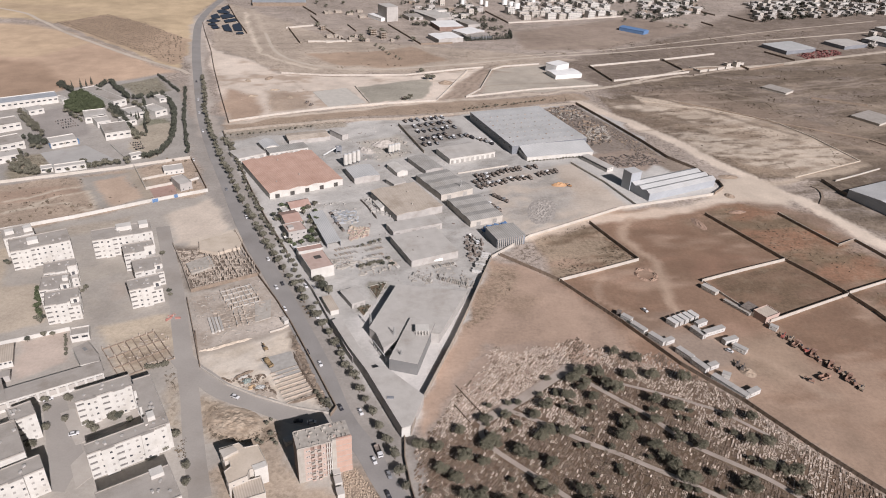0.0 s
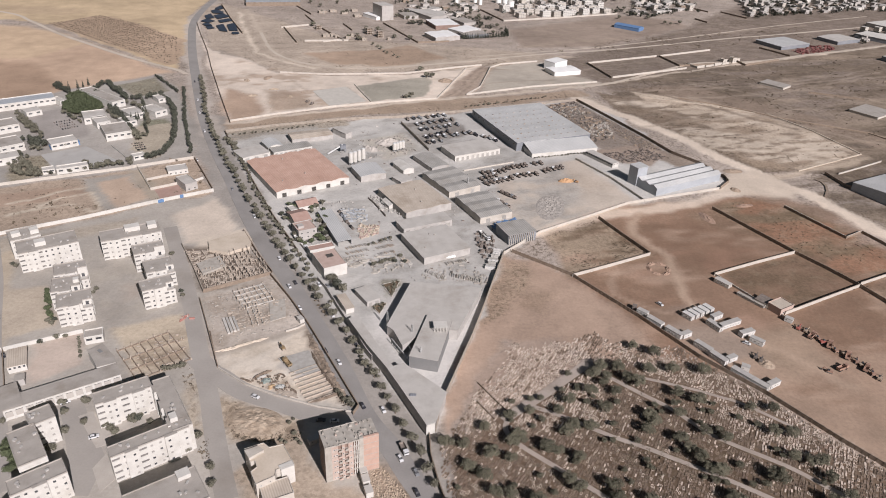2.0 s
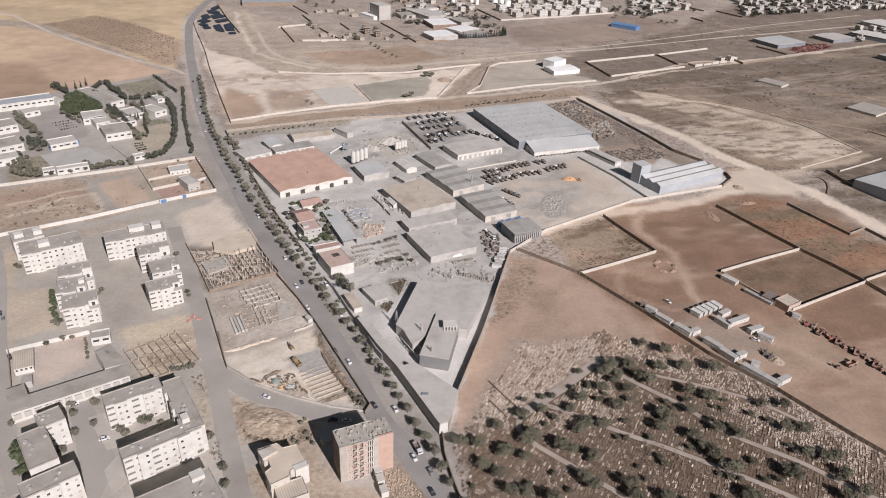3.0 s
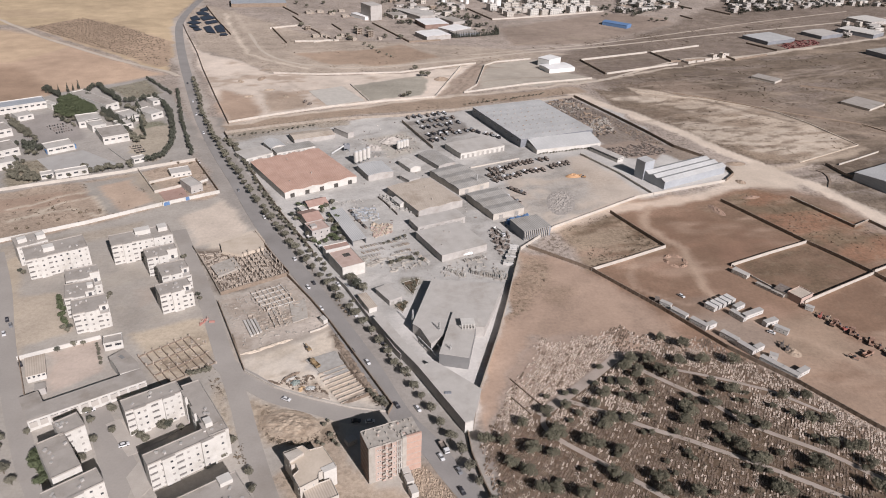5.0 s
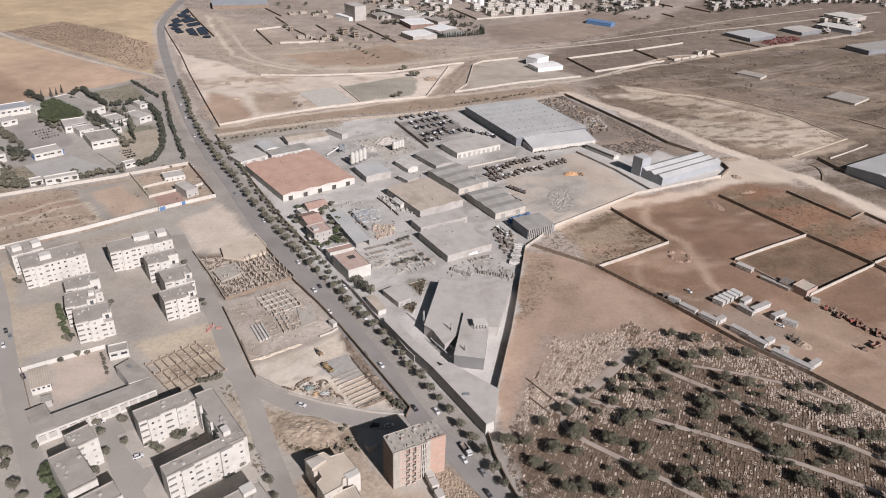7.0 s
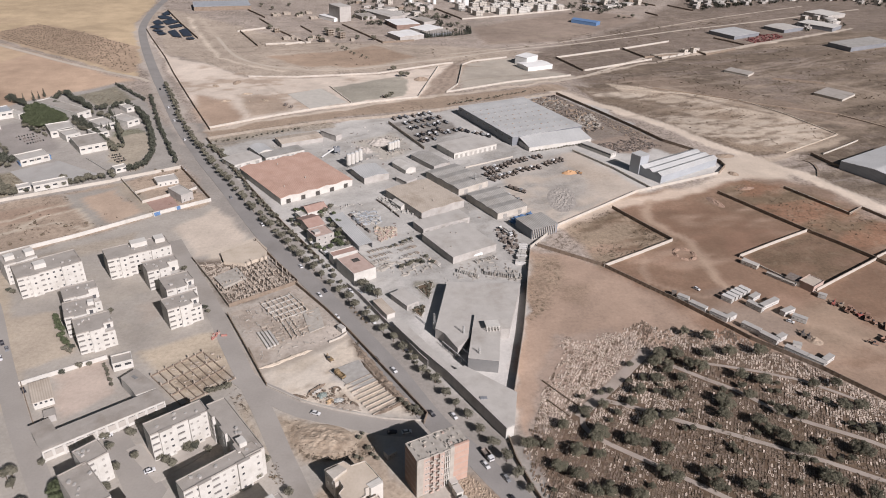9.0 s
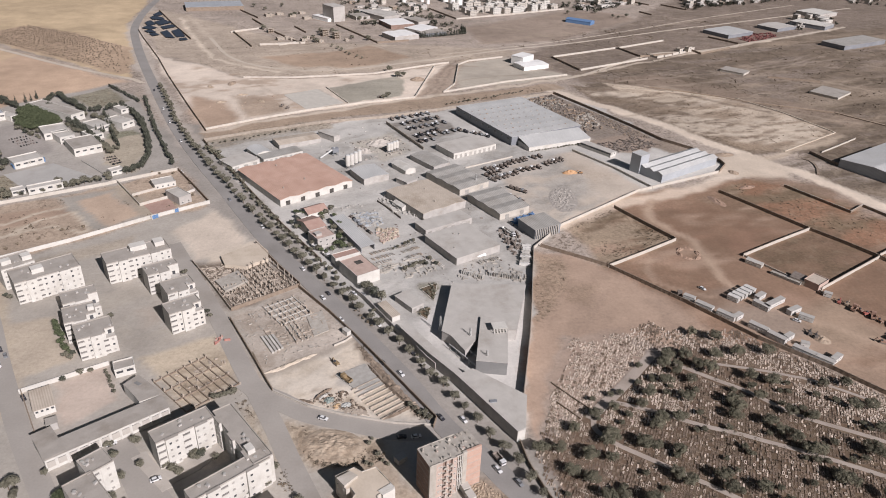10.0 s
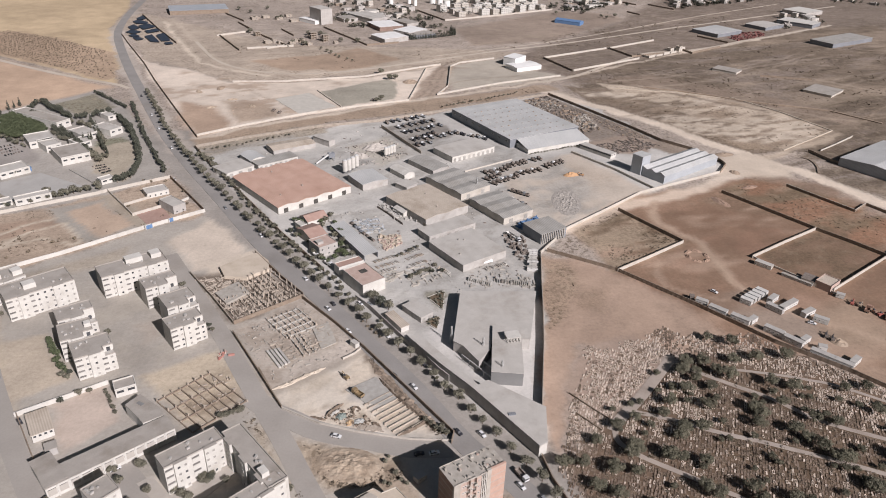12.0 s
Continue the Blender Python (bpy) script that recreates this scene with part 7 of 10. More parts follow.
for a, b, d, h in (((-284.7, 615.8), (-275.9, 623.4), (-292.4, 629.1), 4), ((-276.9, 687.1), (-268.2, 694.6), (-283.1, 701.4), 3.5), ((-381.4, 635.0), (-371.8, 644.5), (-389.5, 648.8), 4), ((-350.9, 519.0), (-335.4, 530.2), (-358.8, 532.3), 5), ((-307.1, 506.6), (-299.8, 510.8), (-311.3, 512.9), 3)):
    hall(a, b, d, h, "low institutional building with a pale flat roof", WHITE, ROOFPALE, wins=2, name="institute", group="compound buildings", parapet=True)
# ---- trees ----
for seed, line in ((1, [(-381.7, 622.4), (-366.1, 608.3), (-347.0, 589.3)]), (2, [(-355.0, 576.2), (-343.5, 571.2), (-331.1, 563.8), (-340.4, 558.8)]), (3, [(-347.3, 535.3), (-337.0, 530.8), (-324.8, 519.8), (-332.5, 511.3), (-321.7, 505.1), (-308.7, 503.0)]), (4, [(-283.5, 526.4), (-270.6, 522.0), (-254.9, 529.8)]), (5, [(-397.5, 729.6), (-385.4, 718.5), (-373.6, 707.7)]), (6, [(-313.8, 661.9), (-292.0, 632.0), (-270.8, 602.1)]),
                   (7, [(-284.4, 612.3), (-270.5, 598.4), (-260.4, 584.9)]), (8, [(-355.5, 738.9), (-354.1, 719.6), (-342.2, 701.4)])):
    belt("tree_belt", along(line, 4.0, 2.0, seed + 170), "pine" if seed in (2, 5, 6, 8) else "dusty", 1.05, "thick belt of dusty trees in the compound")
belt("garden_trees", [(-109.4, 462.8), (-105.7, 457.3), (-101.6, 443.0), (-105.2, 439.6), (-99.3, 429.5), (-95.4, 418.1), (-92.3, 407.2), (-89.2, 404.2), (-85.0, 407.1), (-81.7, 413.2), (-78.6, 410.1), (-80.7, 422.7), (-78.0, 429.2), (-85.0, 444.6), (-80.0, 439.3), (-75.0, 432.5), (-92.1, 457.1), (-97.3, 462.7), (-83.2, 455.2), (-72.4, 422.6)], "green", 0.8, "leafy garden trees round the villas", "trees")
for p in along([(4.5, 175.1), (-6.2, 205.5), (-19.8, 236.0), (-34.7, 269.9), (-46.8, 293.5), (-60.3, 320.0), (-82.8, 360.0), (-98.4, 385.6), (-116.5, 420.9), (-136.4, 461.2), (-156.9, 503.6), (-178.7, 552.4), (-200.5, 600.7), (-223.4, 661.2), (-238.8, 713.8), (-260.9, 780.2)], 9.5, 0.9, 3):
    tree("street", p[0], p[1], 1.2, "street trees along the avenue")
belt("tree_belt", along([(-76.1, 359.8), (-91.9, 392.5), (-116.5, 437.2), (-135.5, 478.2), (-155.8, 528.8), (-179.7, 583.1)], 6.5, 1.3, 4), "dusty", 0.75, "belt of dusty dark trees along the factory wall")
for p in along([(-29.6, 262.2), (-42.6, 287.8), (-55.7, 318.8), (-64.8, 338.4)], 9.0, 0.8, 5):
    tree("street", p[0], p[1], 0.55, "shrubs along the factory wall")
belt("shrubs", [(-50.4, 257.3), (-48.6, 254.2), (-46.4, 252.2), (-44.6, 250.6), (-52.4, 259.6), (-46.0, 254.4)], "dusty", 0.5, "dusty weeds and shrubs in the corner of a plot wall", "bushes")
belt("shrubs", [(-73.7, 227.6), (-71.6, 226.3), (-65.0, 225.8), (-67.0, 228.0), (-70.4, 241.0), (-68.6, 231.6), (-72.0, 238.4)], "dusty", 0.42, "dusty shrubs on rough ground beside an unfinished house", "bushes")
for p in ((-62.5, 352.0), (-66.1, 359.6), (-58.5, 348.3)):
    tree("dusty", p[0], p[1], 1.25, "trees along the factory wall")
for p in ((-111.6, 445.8), (-107.4, 450.1), (-108.3, 439.7), (-100.4, 428.7), (-97.5, 416.6), (-93.9, 408.8), (-89.4, 434.3), (-83.7, 436.8), (-79.5, 428.4), (-77.1, 417.8), (-74.1, 410.0), (-89.0, 458.9), (-85.4, 466.3), (-91.3, 451.7)):
    tree("green" if p[0] > -60 else "dusty", p[0], p[1], 0.85, "garden trees of the villas")
for p in ((-42.1, 378.8), (-36.7, 382.1), (-31.9, 385.5), (-28.4, 384.0), (-25.5, 391.1), (-22.3, 383.9)):
    tree("dusty", p[0], p[1], 0.6, "planting in the factory yard")
# burial ground
for p in ((-0.8, 225.8), (6.9, 223.8), (17.5, 235.4), (29.7, 243.3), (81.0, 279.5), (83.1, 272.6), (76.2, 274.2), (89.9, 279.2), (79.7, 267.0), (59.7, 253.7), (53.8, 247.6), (39.9, 246.7), (33.1, 230.1),
          (29.8, 226.8), (19.2, 219.3), (27.4, 216.9), (9.2, 212.1), (15.4, 206.8), (19.3, 197.8), (25.1, 197.5), (35.7, 193.2), (44.2, 223.4), (48.7, 221.2), (57.7, 217.4), (51.2, 205.1)):
    tree("grave", p[0], p[1], 1.08, "trees in the burial ground")
for p in ((54.6, 200.7), (59.1, 238.3), (66.5, 236.1), (84.8, 260.9), (72.0, 261.4), (76.3, 249.0), (54.8, 233.0), (69.3, 201.2), (69.4, 195.3), (83.5, 194.5), (97.9, 240.4), (96.7, 244.2), (106.5, 228.9),
          (109.3, 223.5), (112.0, 218.2), (111.3, 245.6), (124.2, 255.1), (114.7, 259.7), (97.2, 266.8), (113.9, 211.5), (118.1, 209.7), (92.9, 235.0), (153.0, 234.2), (161.2, 233.8)):
    tree("grave", p[0], p[1], 1.08, "trees in the burial ground")
for p in ((155.3, 219.7), (161.1, 215.9), (166.3, 215.7), (118.3, 195.7), (121.5, 192.6), (140.7, 208.6), (142.7, 205.3), (128.5, 229.7), (119.6, 233.8), (166.1, 207.4), (160.6, 193.6), (93.0, 271.3), (106.3, 278.5),
          (102.9, 298.0), (113.1, 291.7), (118.2, 278.1), (134.8, 277.5), (148.1, 250.8), (159.5, 250.4), (169.2, 196.8), (168.7, 182.2), (149.9, 183.2), (131.1, 184.1), (89.4, 186.3)):
    tree("grave", p[0], p[1], 1.0, "trees in the burial ground")
q = random.Random(8)
BURIAL = [(-1.5, 220.9), (33.8, 255.6), (84.1, 288.8), (110.8, 278.4), (174.0, 216.0), (199.9, 172.3), (8.7, 174.9)]
few = []
while len(few) < 80:
    x, y = q.uniform(0, 330), q.uniform(150, 300)
    if inside(x, y, BURIAL):
        few.append((x, y))
belt("shrubs", few, "grave", 0.55, "scattered low grey-olive bushes among the graves", "bushes")
# more belts in the north compound
for seed, line, kind, size in ((1, [(-315.0, 655.9), (-301.3, 638.8), (-285.6, 624.0)], "dusty", 0.9), (2, [(-305.7, 681.2), (-292.6, 673.0), (-277.0, 651.9), (-266.0, 624.3)], "dusty", 1.0), (3, [(-281.0, 612.4), (-268.0, 601.2), (-256.1, 593.1)], "dusty", 0.8), (4, [(-397.2, 646.2), (-377.3, 625.4), (-360.3, 605.6)], "dusty", 0.8),
                               (5, [(-358.4, 658.2), (-343.2, 639.6), (-326.4, 623.3)], "dusty", 0.7), (6, [(-341.3, 522.0), (-323.0, 517.7), (-302.3, 507.1)], "dusty", 0.7), (7, [(-276.1, 519.8), (-264.0, 527.6), (-255.1, 533.2)], "dusty", 0.6), (8, [(-187.5, 591.1), (-176.9, 577.8), (-162.6, 548.8)], "dusty", 0.9), (9, [(-187.1, 602.3), (-154.4, 614.2), (-110.6, 636.2)], "dusty", 0.4),
                               (10, [(35.1, 701.2), (86.6, 725.9), (127.8, 745.6)], "dusty", 0.45)):
    belt("tree_belt", along(line, 5.0, 1.4, seed + 70), kind, size, "belt of dusty trees and bushes")
belt("shrubs", along([(-46.1, 405.7), (-32.4, 414.9)], 4, 1.0, 201) + along([(-41.7, 381.4), (-26.8, 387.3)], 3.5, 1.2, 202), "dusty", 0.5, "dusty shrubs among stored concrete", "bushes")
for k, bed in enumerate(([(-35.5, 357.9), (-24.7, 363.4), (-29.2, 344.6)], [(-40.8, 334.5), (-31.9, 338.6), (-35.5, 326.8)])):
    sheet("planting_bed", bed, 0.12, GRAVE_SOIL, "triangular kerbed bed of dark soil", "bed")
    wall_run("kerb_bed_" + "ab"[k], bed + bed[:1], 0.2, 0.25, KERB, "pale kerb round a triangular bed", KERB)
    qb = random.Random(90 + k)
    spots = []
    while len(spots) < 26 - 8 * k:
        x, y = qb.uniform(-42, -23), qb.uniform(326, 364)
        if inside(x, y, bed):
            spots.append((x, y))
    belt("shrubs", spots, "dusty", 0.26, "low dusty shrubs in a triangular bed", "bushes")
# housing
belt("shrubs", [(-139.8, 274.9), (-137.5, 275.2), (-135.0, 276.4), (-133.0, 276.8), (-131.3, 277.6)], "dusty", 0.62, "clump of dusty bushes at a street corner", "bushes")
belt("shrubs", along([(-228.6, 343.7), (-224.1, 333.8), (-217.6, 322.0), (-213.2, 314.0)], 2.6, 0.7, 204), "green", 0.62, "green bushes along the shaded side of flats", "bushes")
belt("shrubs", along([(-192.8, 300.0), (-190.0, 294.4), (-187.6, 289.1), (-184.3, 282.6)], 2.0, 0.4, 205), "dusty", 0.36, "clipped hedge in the school yard", "hedge")
site_cabin(-59.6, 227.6, 0.55, 4.5, 3.2, 2.6, "small pale hut in the shade of the tower", GREYWALL, ROOFPALE, "huts")
belt("shrubs", [(-143.5, 240.9), (-140.2, 241.9), (-154.0, 235.3), (-150.6, 233.7), (-147.6, 231.2), (-134.4, 237.7), (-141.5, 238.5)], "dusty", 0.6, "shrubs and small trees in the court of the flats", "bushes")
belt("shrubs", [(-178.1, 249.6), (-174.9, 243.2), (-167.5, 250.4), (-163.5, 236.7), (-173.5, 230.1), (-170.0, 221.2), (-169.6, 231.4)], "dusty", 0.65, "small trees along the drive of the flats", "bushes")
for p in ((-179.3, 249.5), (-175.8, 244.0), (-168.8, 250.8), (-153.6, 236.2), (-150.3, 232.7), (-147.5, 231.0), (-143.7, 239.2), (-140.3, 240.0), (-173.4, 229.0), (-171.3, 221.1), (-120.1, 217.7), (-199.3, 236.7), (-110.6, 229.3), (-112.8, 221.4),
          (-116.2, 221.8), (-111.1, 228.7), (-100.4, 211.0), (-97.6, 201.9), (-158.3, 200.0)):
    tree("dusty", p[0], p[1], 0.7, "trees between the flats")
for p in ((-189.4, 223.5), (-189.3, 220.5), (-186.1, 217.9), (-183.6, 214.3), (-180.8, 209.8), (-182.4, 208.5), (-187.2, 216.8)):
    tree("green", p[0], p[1], 0.85, "trees between the flats")
for p in ((-214.7, 313.8), (-211.7, 311.3), (-211.6, 314.7), (-216.9, 321.4), (-202.0, 342.4), (-201.4, 345.2), (-152.4, 345.0), (-150.3, 340.9), (-259.6, 369.5), (-262.9, 372.1), (-178.2, 388.7), (-171.0, 387.1), (-203.7, 299.1), (-199.3, 299.9), (-210.3, 294.8)):
    tree("dusty", p[0], p[1], 0.6, "trees between the flats")
for p in ((-210.3, 230.7), (-208.8, 232.2), (-206.4, 225.8), (-199.0, 215.0), (-193.2, 209.1), (-212.8, 221.6)):
    tree("street", p[0], p[1], 1.1, "trees beside the west street")
# north compound
GROVE = [(-368.0, 691.0), (-364.0, 709.0), (-348.0, 697.0), (-336.0, 680.0), (-321.0, 658.0), (-331.0, 647.0), (-345.0, 643.0), (-358.0, 660.0)]
grove = []
for i in range(16):
    for j in range(18):
        x, y = -369.0 + 3.1 * i + tree_rng.uniform(-1, 1), 642.0 + 3.9 * j + tree_rng.uniform(-1, 1)
        if inside(x, y, GROVE):
            grove.append((x, y))
belt("grove", grove, "green", 1.15, "dense green grove in the compound", "trees")
sheet("court_paving", [(-328.1, 546.9), (-299.6, 567.7), (-255.8, 534.3), (-300.3, 514.5)], 0.05, PAVE, "pale grey paved court of the compound", "paving")
belt("tree_belt", along([(-349.2, 745.1), (-328.4, 716.6), (-310.0, 693.3), (-292.9, 699.2), (-281.5, 706.9), (-264.9, 685.7), (-247.4, 644.6)], 4.6, 1.4, 7), "pine", 1.05, "dense belt of dusty trees in the compound")
for p in along([(-393.3, 722.1), (-377.2, 722.6), (-365.2, 742.5)], 7.0, 1.5, 8):
    tree("cypress", p[0], p[1], 1.0, "conifers in the compound")
for p in along([(-308.3, 648.1), (-293.4, 632.9), (-281.0, 633.1), (-275.6, 648.8), (-291.5, 685.0), (-259.1, 599.9)], 5.0, 1.2, 9):
    tree("cypress", p[0], p[1], 0.9, "conifers in the compound")
belt("hedge", along([(-265.2, 732.2), (-248.9, 677.5), (-230.0, 619.0), (-213.6, 573.5), (-205.0, 552.2)], 5.0, 1.0, 10), "pine", 0.75, "row of close dusty trees along the avenue")
belt("hedge", along([(-310.1, 778.2), (-289.7, 751.4), (-268.4, 722.4)], 4.0, 0.6, 11), "pine", 0.65, "dusty hedge at the compound corner")
belt("hedge", along([(-239.1, 542.5), (-231.0, 548.5), (-228.3, 569.6), (-236.0, 607.3), (-247.4, 644.6), (-262.0, 680.0)], 3.8, 0.9, 12), "pine", 0.95, "curved dusty hedge in the compound")
for p in along([(-353.0, 548.0), (-332.4, 539.9), (-340.1, 528.6), (-313.5, 514.5), (-330.5, 511.3), (-304.4, 507.1), (-277.5, 517.7), (-254.3, 530.9)], 7.5, 2.5, 13):
    tree("dusty", p[0], p[1], 0.75, "trees in the compound")
for p in ((-346.8, 568.6), (-345.6, 576.3), (-343.3, 581.5), (-333.9, 566.2), (-338.5, 556.4), (-331.9, 554.0), (-383.7, 626.8), (-374.5, 616.7), (-364.9, 605.5), (-316.0, 563.9), (-309.9, 568.9), (-248.8, 530.9), (-251.4, 535.5), (-353.1, 647.2), (-343.6, 638.0), (-336.4, 632.1), (-333.8, 638.2)):
    tree("dusty", p[0], p[1], 1.0, "trees in the compound")
for p in ((-309.1, 477.5), (-278.4, 456.4), (-257.4, 450.1), (-245.4, 453.4), (-234.0, 447.2), (-252.7, 435.0), (-268.1, 439.3), (-283.0, 427.4), (-289.4, 426.0), (-278.2, 432.9), (-214.7, 540.2), (-220.6, 542.6), (-204.5, 540.3), (-189.1, 519.8), (-183.7, 498.5), (-175.2, 483.3), (-222.6, 498.6)):
    tree("shrub", p[0], p[1], 1.3, "shrubs in the walled field")

# ---- loose things: helpers ----
def facing(p, q):
    return math.atan2(q[1] - p[1], q[0] - p[0])


def cabin_between(p, q, label="", **k):
    return site_cabin((p[0] + q[0]) / 2, (p[1] + q[1]) / 2, facing(p, q), math.hypot(q[0] - p[0], q[1] - p[1]), label=label, **k)


# ---- site cabins on the east lot ----
for p, q in (((119.3, 325.5), (125.4, 317.4)), ((127.1, 315.7), (133.4, 307.4)), ((139.3, 302.9), (145.1, 294.5)), ((144.6, 293.5), (149.9, 285.0)), ((151.2, 280.6), (158.1, 271.5)), ((158.1, 271.5), (163.5, 264.6))):
    cabin_between(p, q, width=3.4, h=3.2)
for p, q in (((115.4, 333.2), (120.0, 328.4)), ((133.6, 308.4), (139.2, 311.5)), ((151.4, 287.8), (156.9, 290.6)), ((164.6, 267.2), (171.4, 271.0)), ((157.0, 282.8), (160.6, 280.7))):
    cabin_between(p, q, width=3.0, h=3.0, label="small white sheet-metal cabin")
for i in range(5):
    u = i / 4
    p = ((141.9, 330.7)[0] * (1 - u) + (156.6, 338.7)[0] * u, (141.9, 330.7)[1] * (1 - u) + (156.6, 338.7)[1] * u)
    q = ((145.7, 325.3)[0] * (1 - u) + (160.0, 333.1)[0] * u, (145.7, 325.3)[1] * (1 - u) + (160.0, 333.1)[1] * u)
    cabin_between(p, q, width=3.2, h=3.0, wall=CABIN, roof=CABIN, label="pale container in a close row of five")
for p, q in (((153.7, 323.3), (158.4, 314.7)), ((157.5, 317.0), (172.2, 323.9)), ((157.0, 326.1), (163.8, 330.0)), ((167.7, 310.6), (176.3, 314.1)), ((172.3, 307.7), (177.6, 302.2))):
    cabin_between(p, q, width=3.2, h=3.0)
site_cabin(*(114.4, 336.2), 1.2, 3.0, 2.5, 2.6, "small dark hut at the wall", RUST, RUST, "site cabins")
house((200.1, 331.4), (210.6, 337.3), (198.9, 341.4), 4.0, "small dark-sided brick hut with a sandy roof", PINK, ROOFBEIGE, 2, False, "huts")
poly_hall([(190.4, 345.7), (201.0, 332.3), (205.2, 339.0), (197.4, 351.3)], 2.6, "low shed with a dark flat roof beside a hut", BLOCK, RUST)
cabin_between((175.6, 369.6), (181.8, 361.2), label="low pale shed on a lot", width=4, h=2.6, wall=CREAM, roof=ROOFPALE)
cabin_between((184.0, 354.5), (194.4, 339.5), label="long low shed behind a wall", width=2.5, h=1.6, wall=GREYWALL, roof=ROOFGREY)
cabin_between((201.4, 327.7), (204.6, 324.7), label="small white store on bare soil", width=3, h=2.6)

# ---- vehicles ----
def car_at(p, q, colour, label=""):
    return car(p[0], p[1], facing(p, q), colour, label)


for p, q, c in (((-103.0, 386.3), (-106.2, 393.5), "white"), ((-91.2, 353.4), (-87.8, 347.3), "white"), ((-88.3, 357.7), (-91.4, 364.0), "dark"), ((-81.6, 331.0), (-78.8, 326.0), "white"), ((-62.2, 292.2), (-64.9, 297.9), "dark"),
                ((-54.0, 282.7), (-51.5, 277.8), "white"), ((-20.7, 217.9), (-18.9, 214.1), "white"), ((-13.7, 210.1), (-12.0, 206.4), "grey"), ((-13.3, 199.4), (-11.7, 195.9), "dark"),
                ((-73.6, 356.0), (-71.8, 352.3), "white"), ((-68.6, 354.7), (-65.8, 350.9), "grey"), ((-47.3, 299.3), (-45.6, 296.3), "dark"), ((-130.7, 443.4), (-127.0, 435.7), "white"), ((-156.8, 488.2), (-152.7, 478.3), "grey"),
                ((-210.8, 610.5), (-205.7, 597.8), "white"), ((-229.2, 661.1), (-224.0, 645.0), "white"), ((-262.8, 762.9), (-256.8, 742.4), "dark"), ((-242.0, 700.7), (-237.6, 686.5), "white"), ((-198.8, 542.6), (-195.3, 534.5), "white"),
                ((169.0, 304.1), (171.8, 301.8), "white"), ((131.3, 341.2), (133.2, 338.1), "white"), ((-62.0, 324.4), (-60.0, 320.0), "white"), ((-178.1, 250.9), (-175.6, 252.2), "white"), ((-243.1, 317.2), (-240.1, 311.7), "grey"),
                ((-243.2, 309.9), (-240.1, 304.1), "white"), ((-247.3, 322.4), (-244.5, 317.3), "dark"), ((-223.6, 284.4), (-220.7, 280.1), "dark"), ((-91.1, 256.1), (-88.0, 254.6), "white"), ((-57.9, 240.8), (-54.8, 241.0), "dark"), ((-51.6, 240.4), (-48.5, 240.8), "white"), ((-39.4, 250.6), (-37.8, 247.6), "dark"), ((-29.6, 248.0), (-28.2, 245.2), "white"), ((-156.2, 229.1), (-153.6, 230.3), "white")):
    car_at(p, q, c)
truck(*(-19.1, 222.7), facing((-19.1, 222.7), (-17.1, 217.8)), CARWHITE, RUST, "dark open-bed truck on the avenue")
for p, q in (((-96.4, 412.7), (-92.8, 404.2)), ((-89.0, 401.2), (-86.6, 397.4))):
    truck(*p, facing(p, q), CARWHITE, CABIN, "light truck parked by a building plot", 6.0)
r9 = random.Random(9)
for i, p in enumerate(along([(206.1, 318.3), (212.5, 307.5), (222.8, 289.8), (229.6, 273.9)], 3.7, 1.1, 14)):
    if i % 3 == 2:
        truck(*p, 0.9 + r9.uniform(-0.3, 0.3), OLD_PAINT, OLD_PAINT, "rusty dump truck in a row on bare soil", 6.5, "parked machines")
    else:
        excavator(*p, 0.9 + r9.uniform(-0.9, 0.9), REDP if i in (0, 4) else (OLD_PAINT, SPOIL, YELLOW)[i % 3], "worn excavator in a row on bare soil")
truck(*(-80.1, 281.1), 2.25, YELLOW, YELLOW, "ochre dump truck on a sandy building plot", 6.4)
for p in ((-84.7, 293.9),):
    excavator(*p, 2.2, YELLOW, "ochre excavator on a sandy building plot")
excavator(*(203.8, 280.6), 2.6, OLD_PAINT, "worn loader on bare soil")
truck(*(211.9, 283.2), 0.4, OLD_PAINT, OLD_PAINT, "rusty truck on bare soil", 7.0, "parked machines")
for p in ((168.7, 291.7), (170.2, 288.6)):
    excavator(*p, 1.0, RUST, "worn machine beside a soil heap")
excavator(*(114.9, 517.4), 2.6, ORANGE, "orange loader at a heap of orange sand")
# old trucks and machines drawn up in the yards
for line, step, seed in (([(38.4, 517.4), (51.6, 527.8)], 4.6, 1), ([(41.7, 508.5), (63.3, 522.0)], 4.6, 2), ([(39.1, 529.0), (57.7, 536.2)], 4.8, 3), ([(61.0, 541.0), (79.8, 551.1)], 4.6, 4), ([(67.7, 525.5), (88.8, 531.4)], 5.5, 5), ([(85.7, 551.1), (94.0, 555.0)], 5, 6),
                         ([(91.6, 537.5), (108.5, 547.4)], 4.6, 7), ([(51.7, 492.3), (59.2, 484.9)], 5, 8), ([(47.8, 476.9), (53.4, 467.0)], 5, 9)):
    for p in along(line, step, 0.9, seed + 30):
        truck(*p, 2.2 + r9.uniform(-0.25, 0.25), r9.choice((RUST, RUST, CARGREY, CARWHITE)), RUST, "weathered old truck parked in a row in the yard", 5.0, "trucks in the yard", wheels=False)
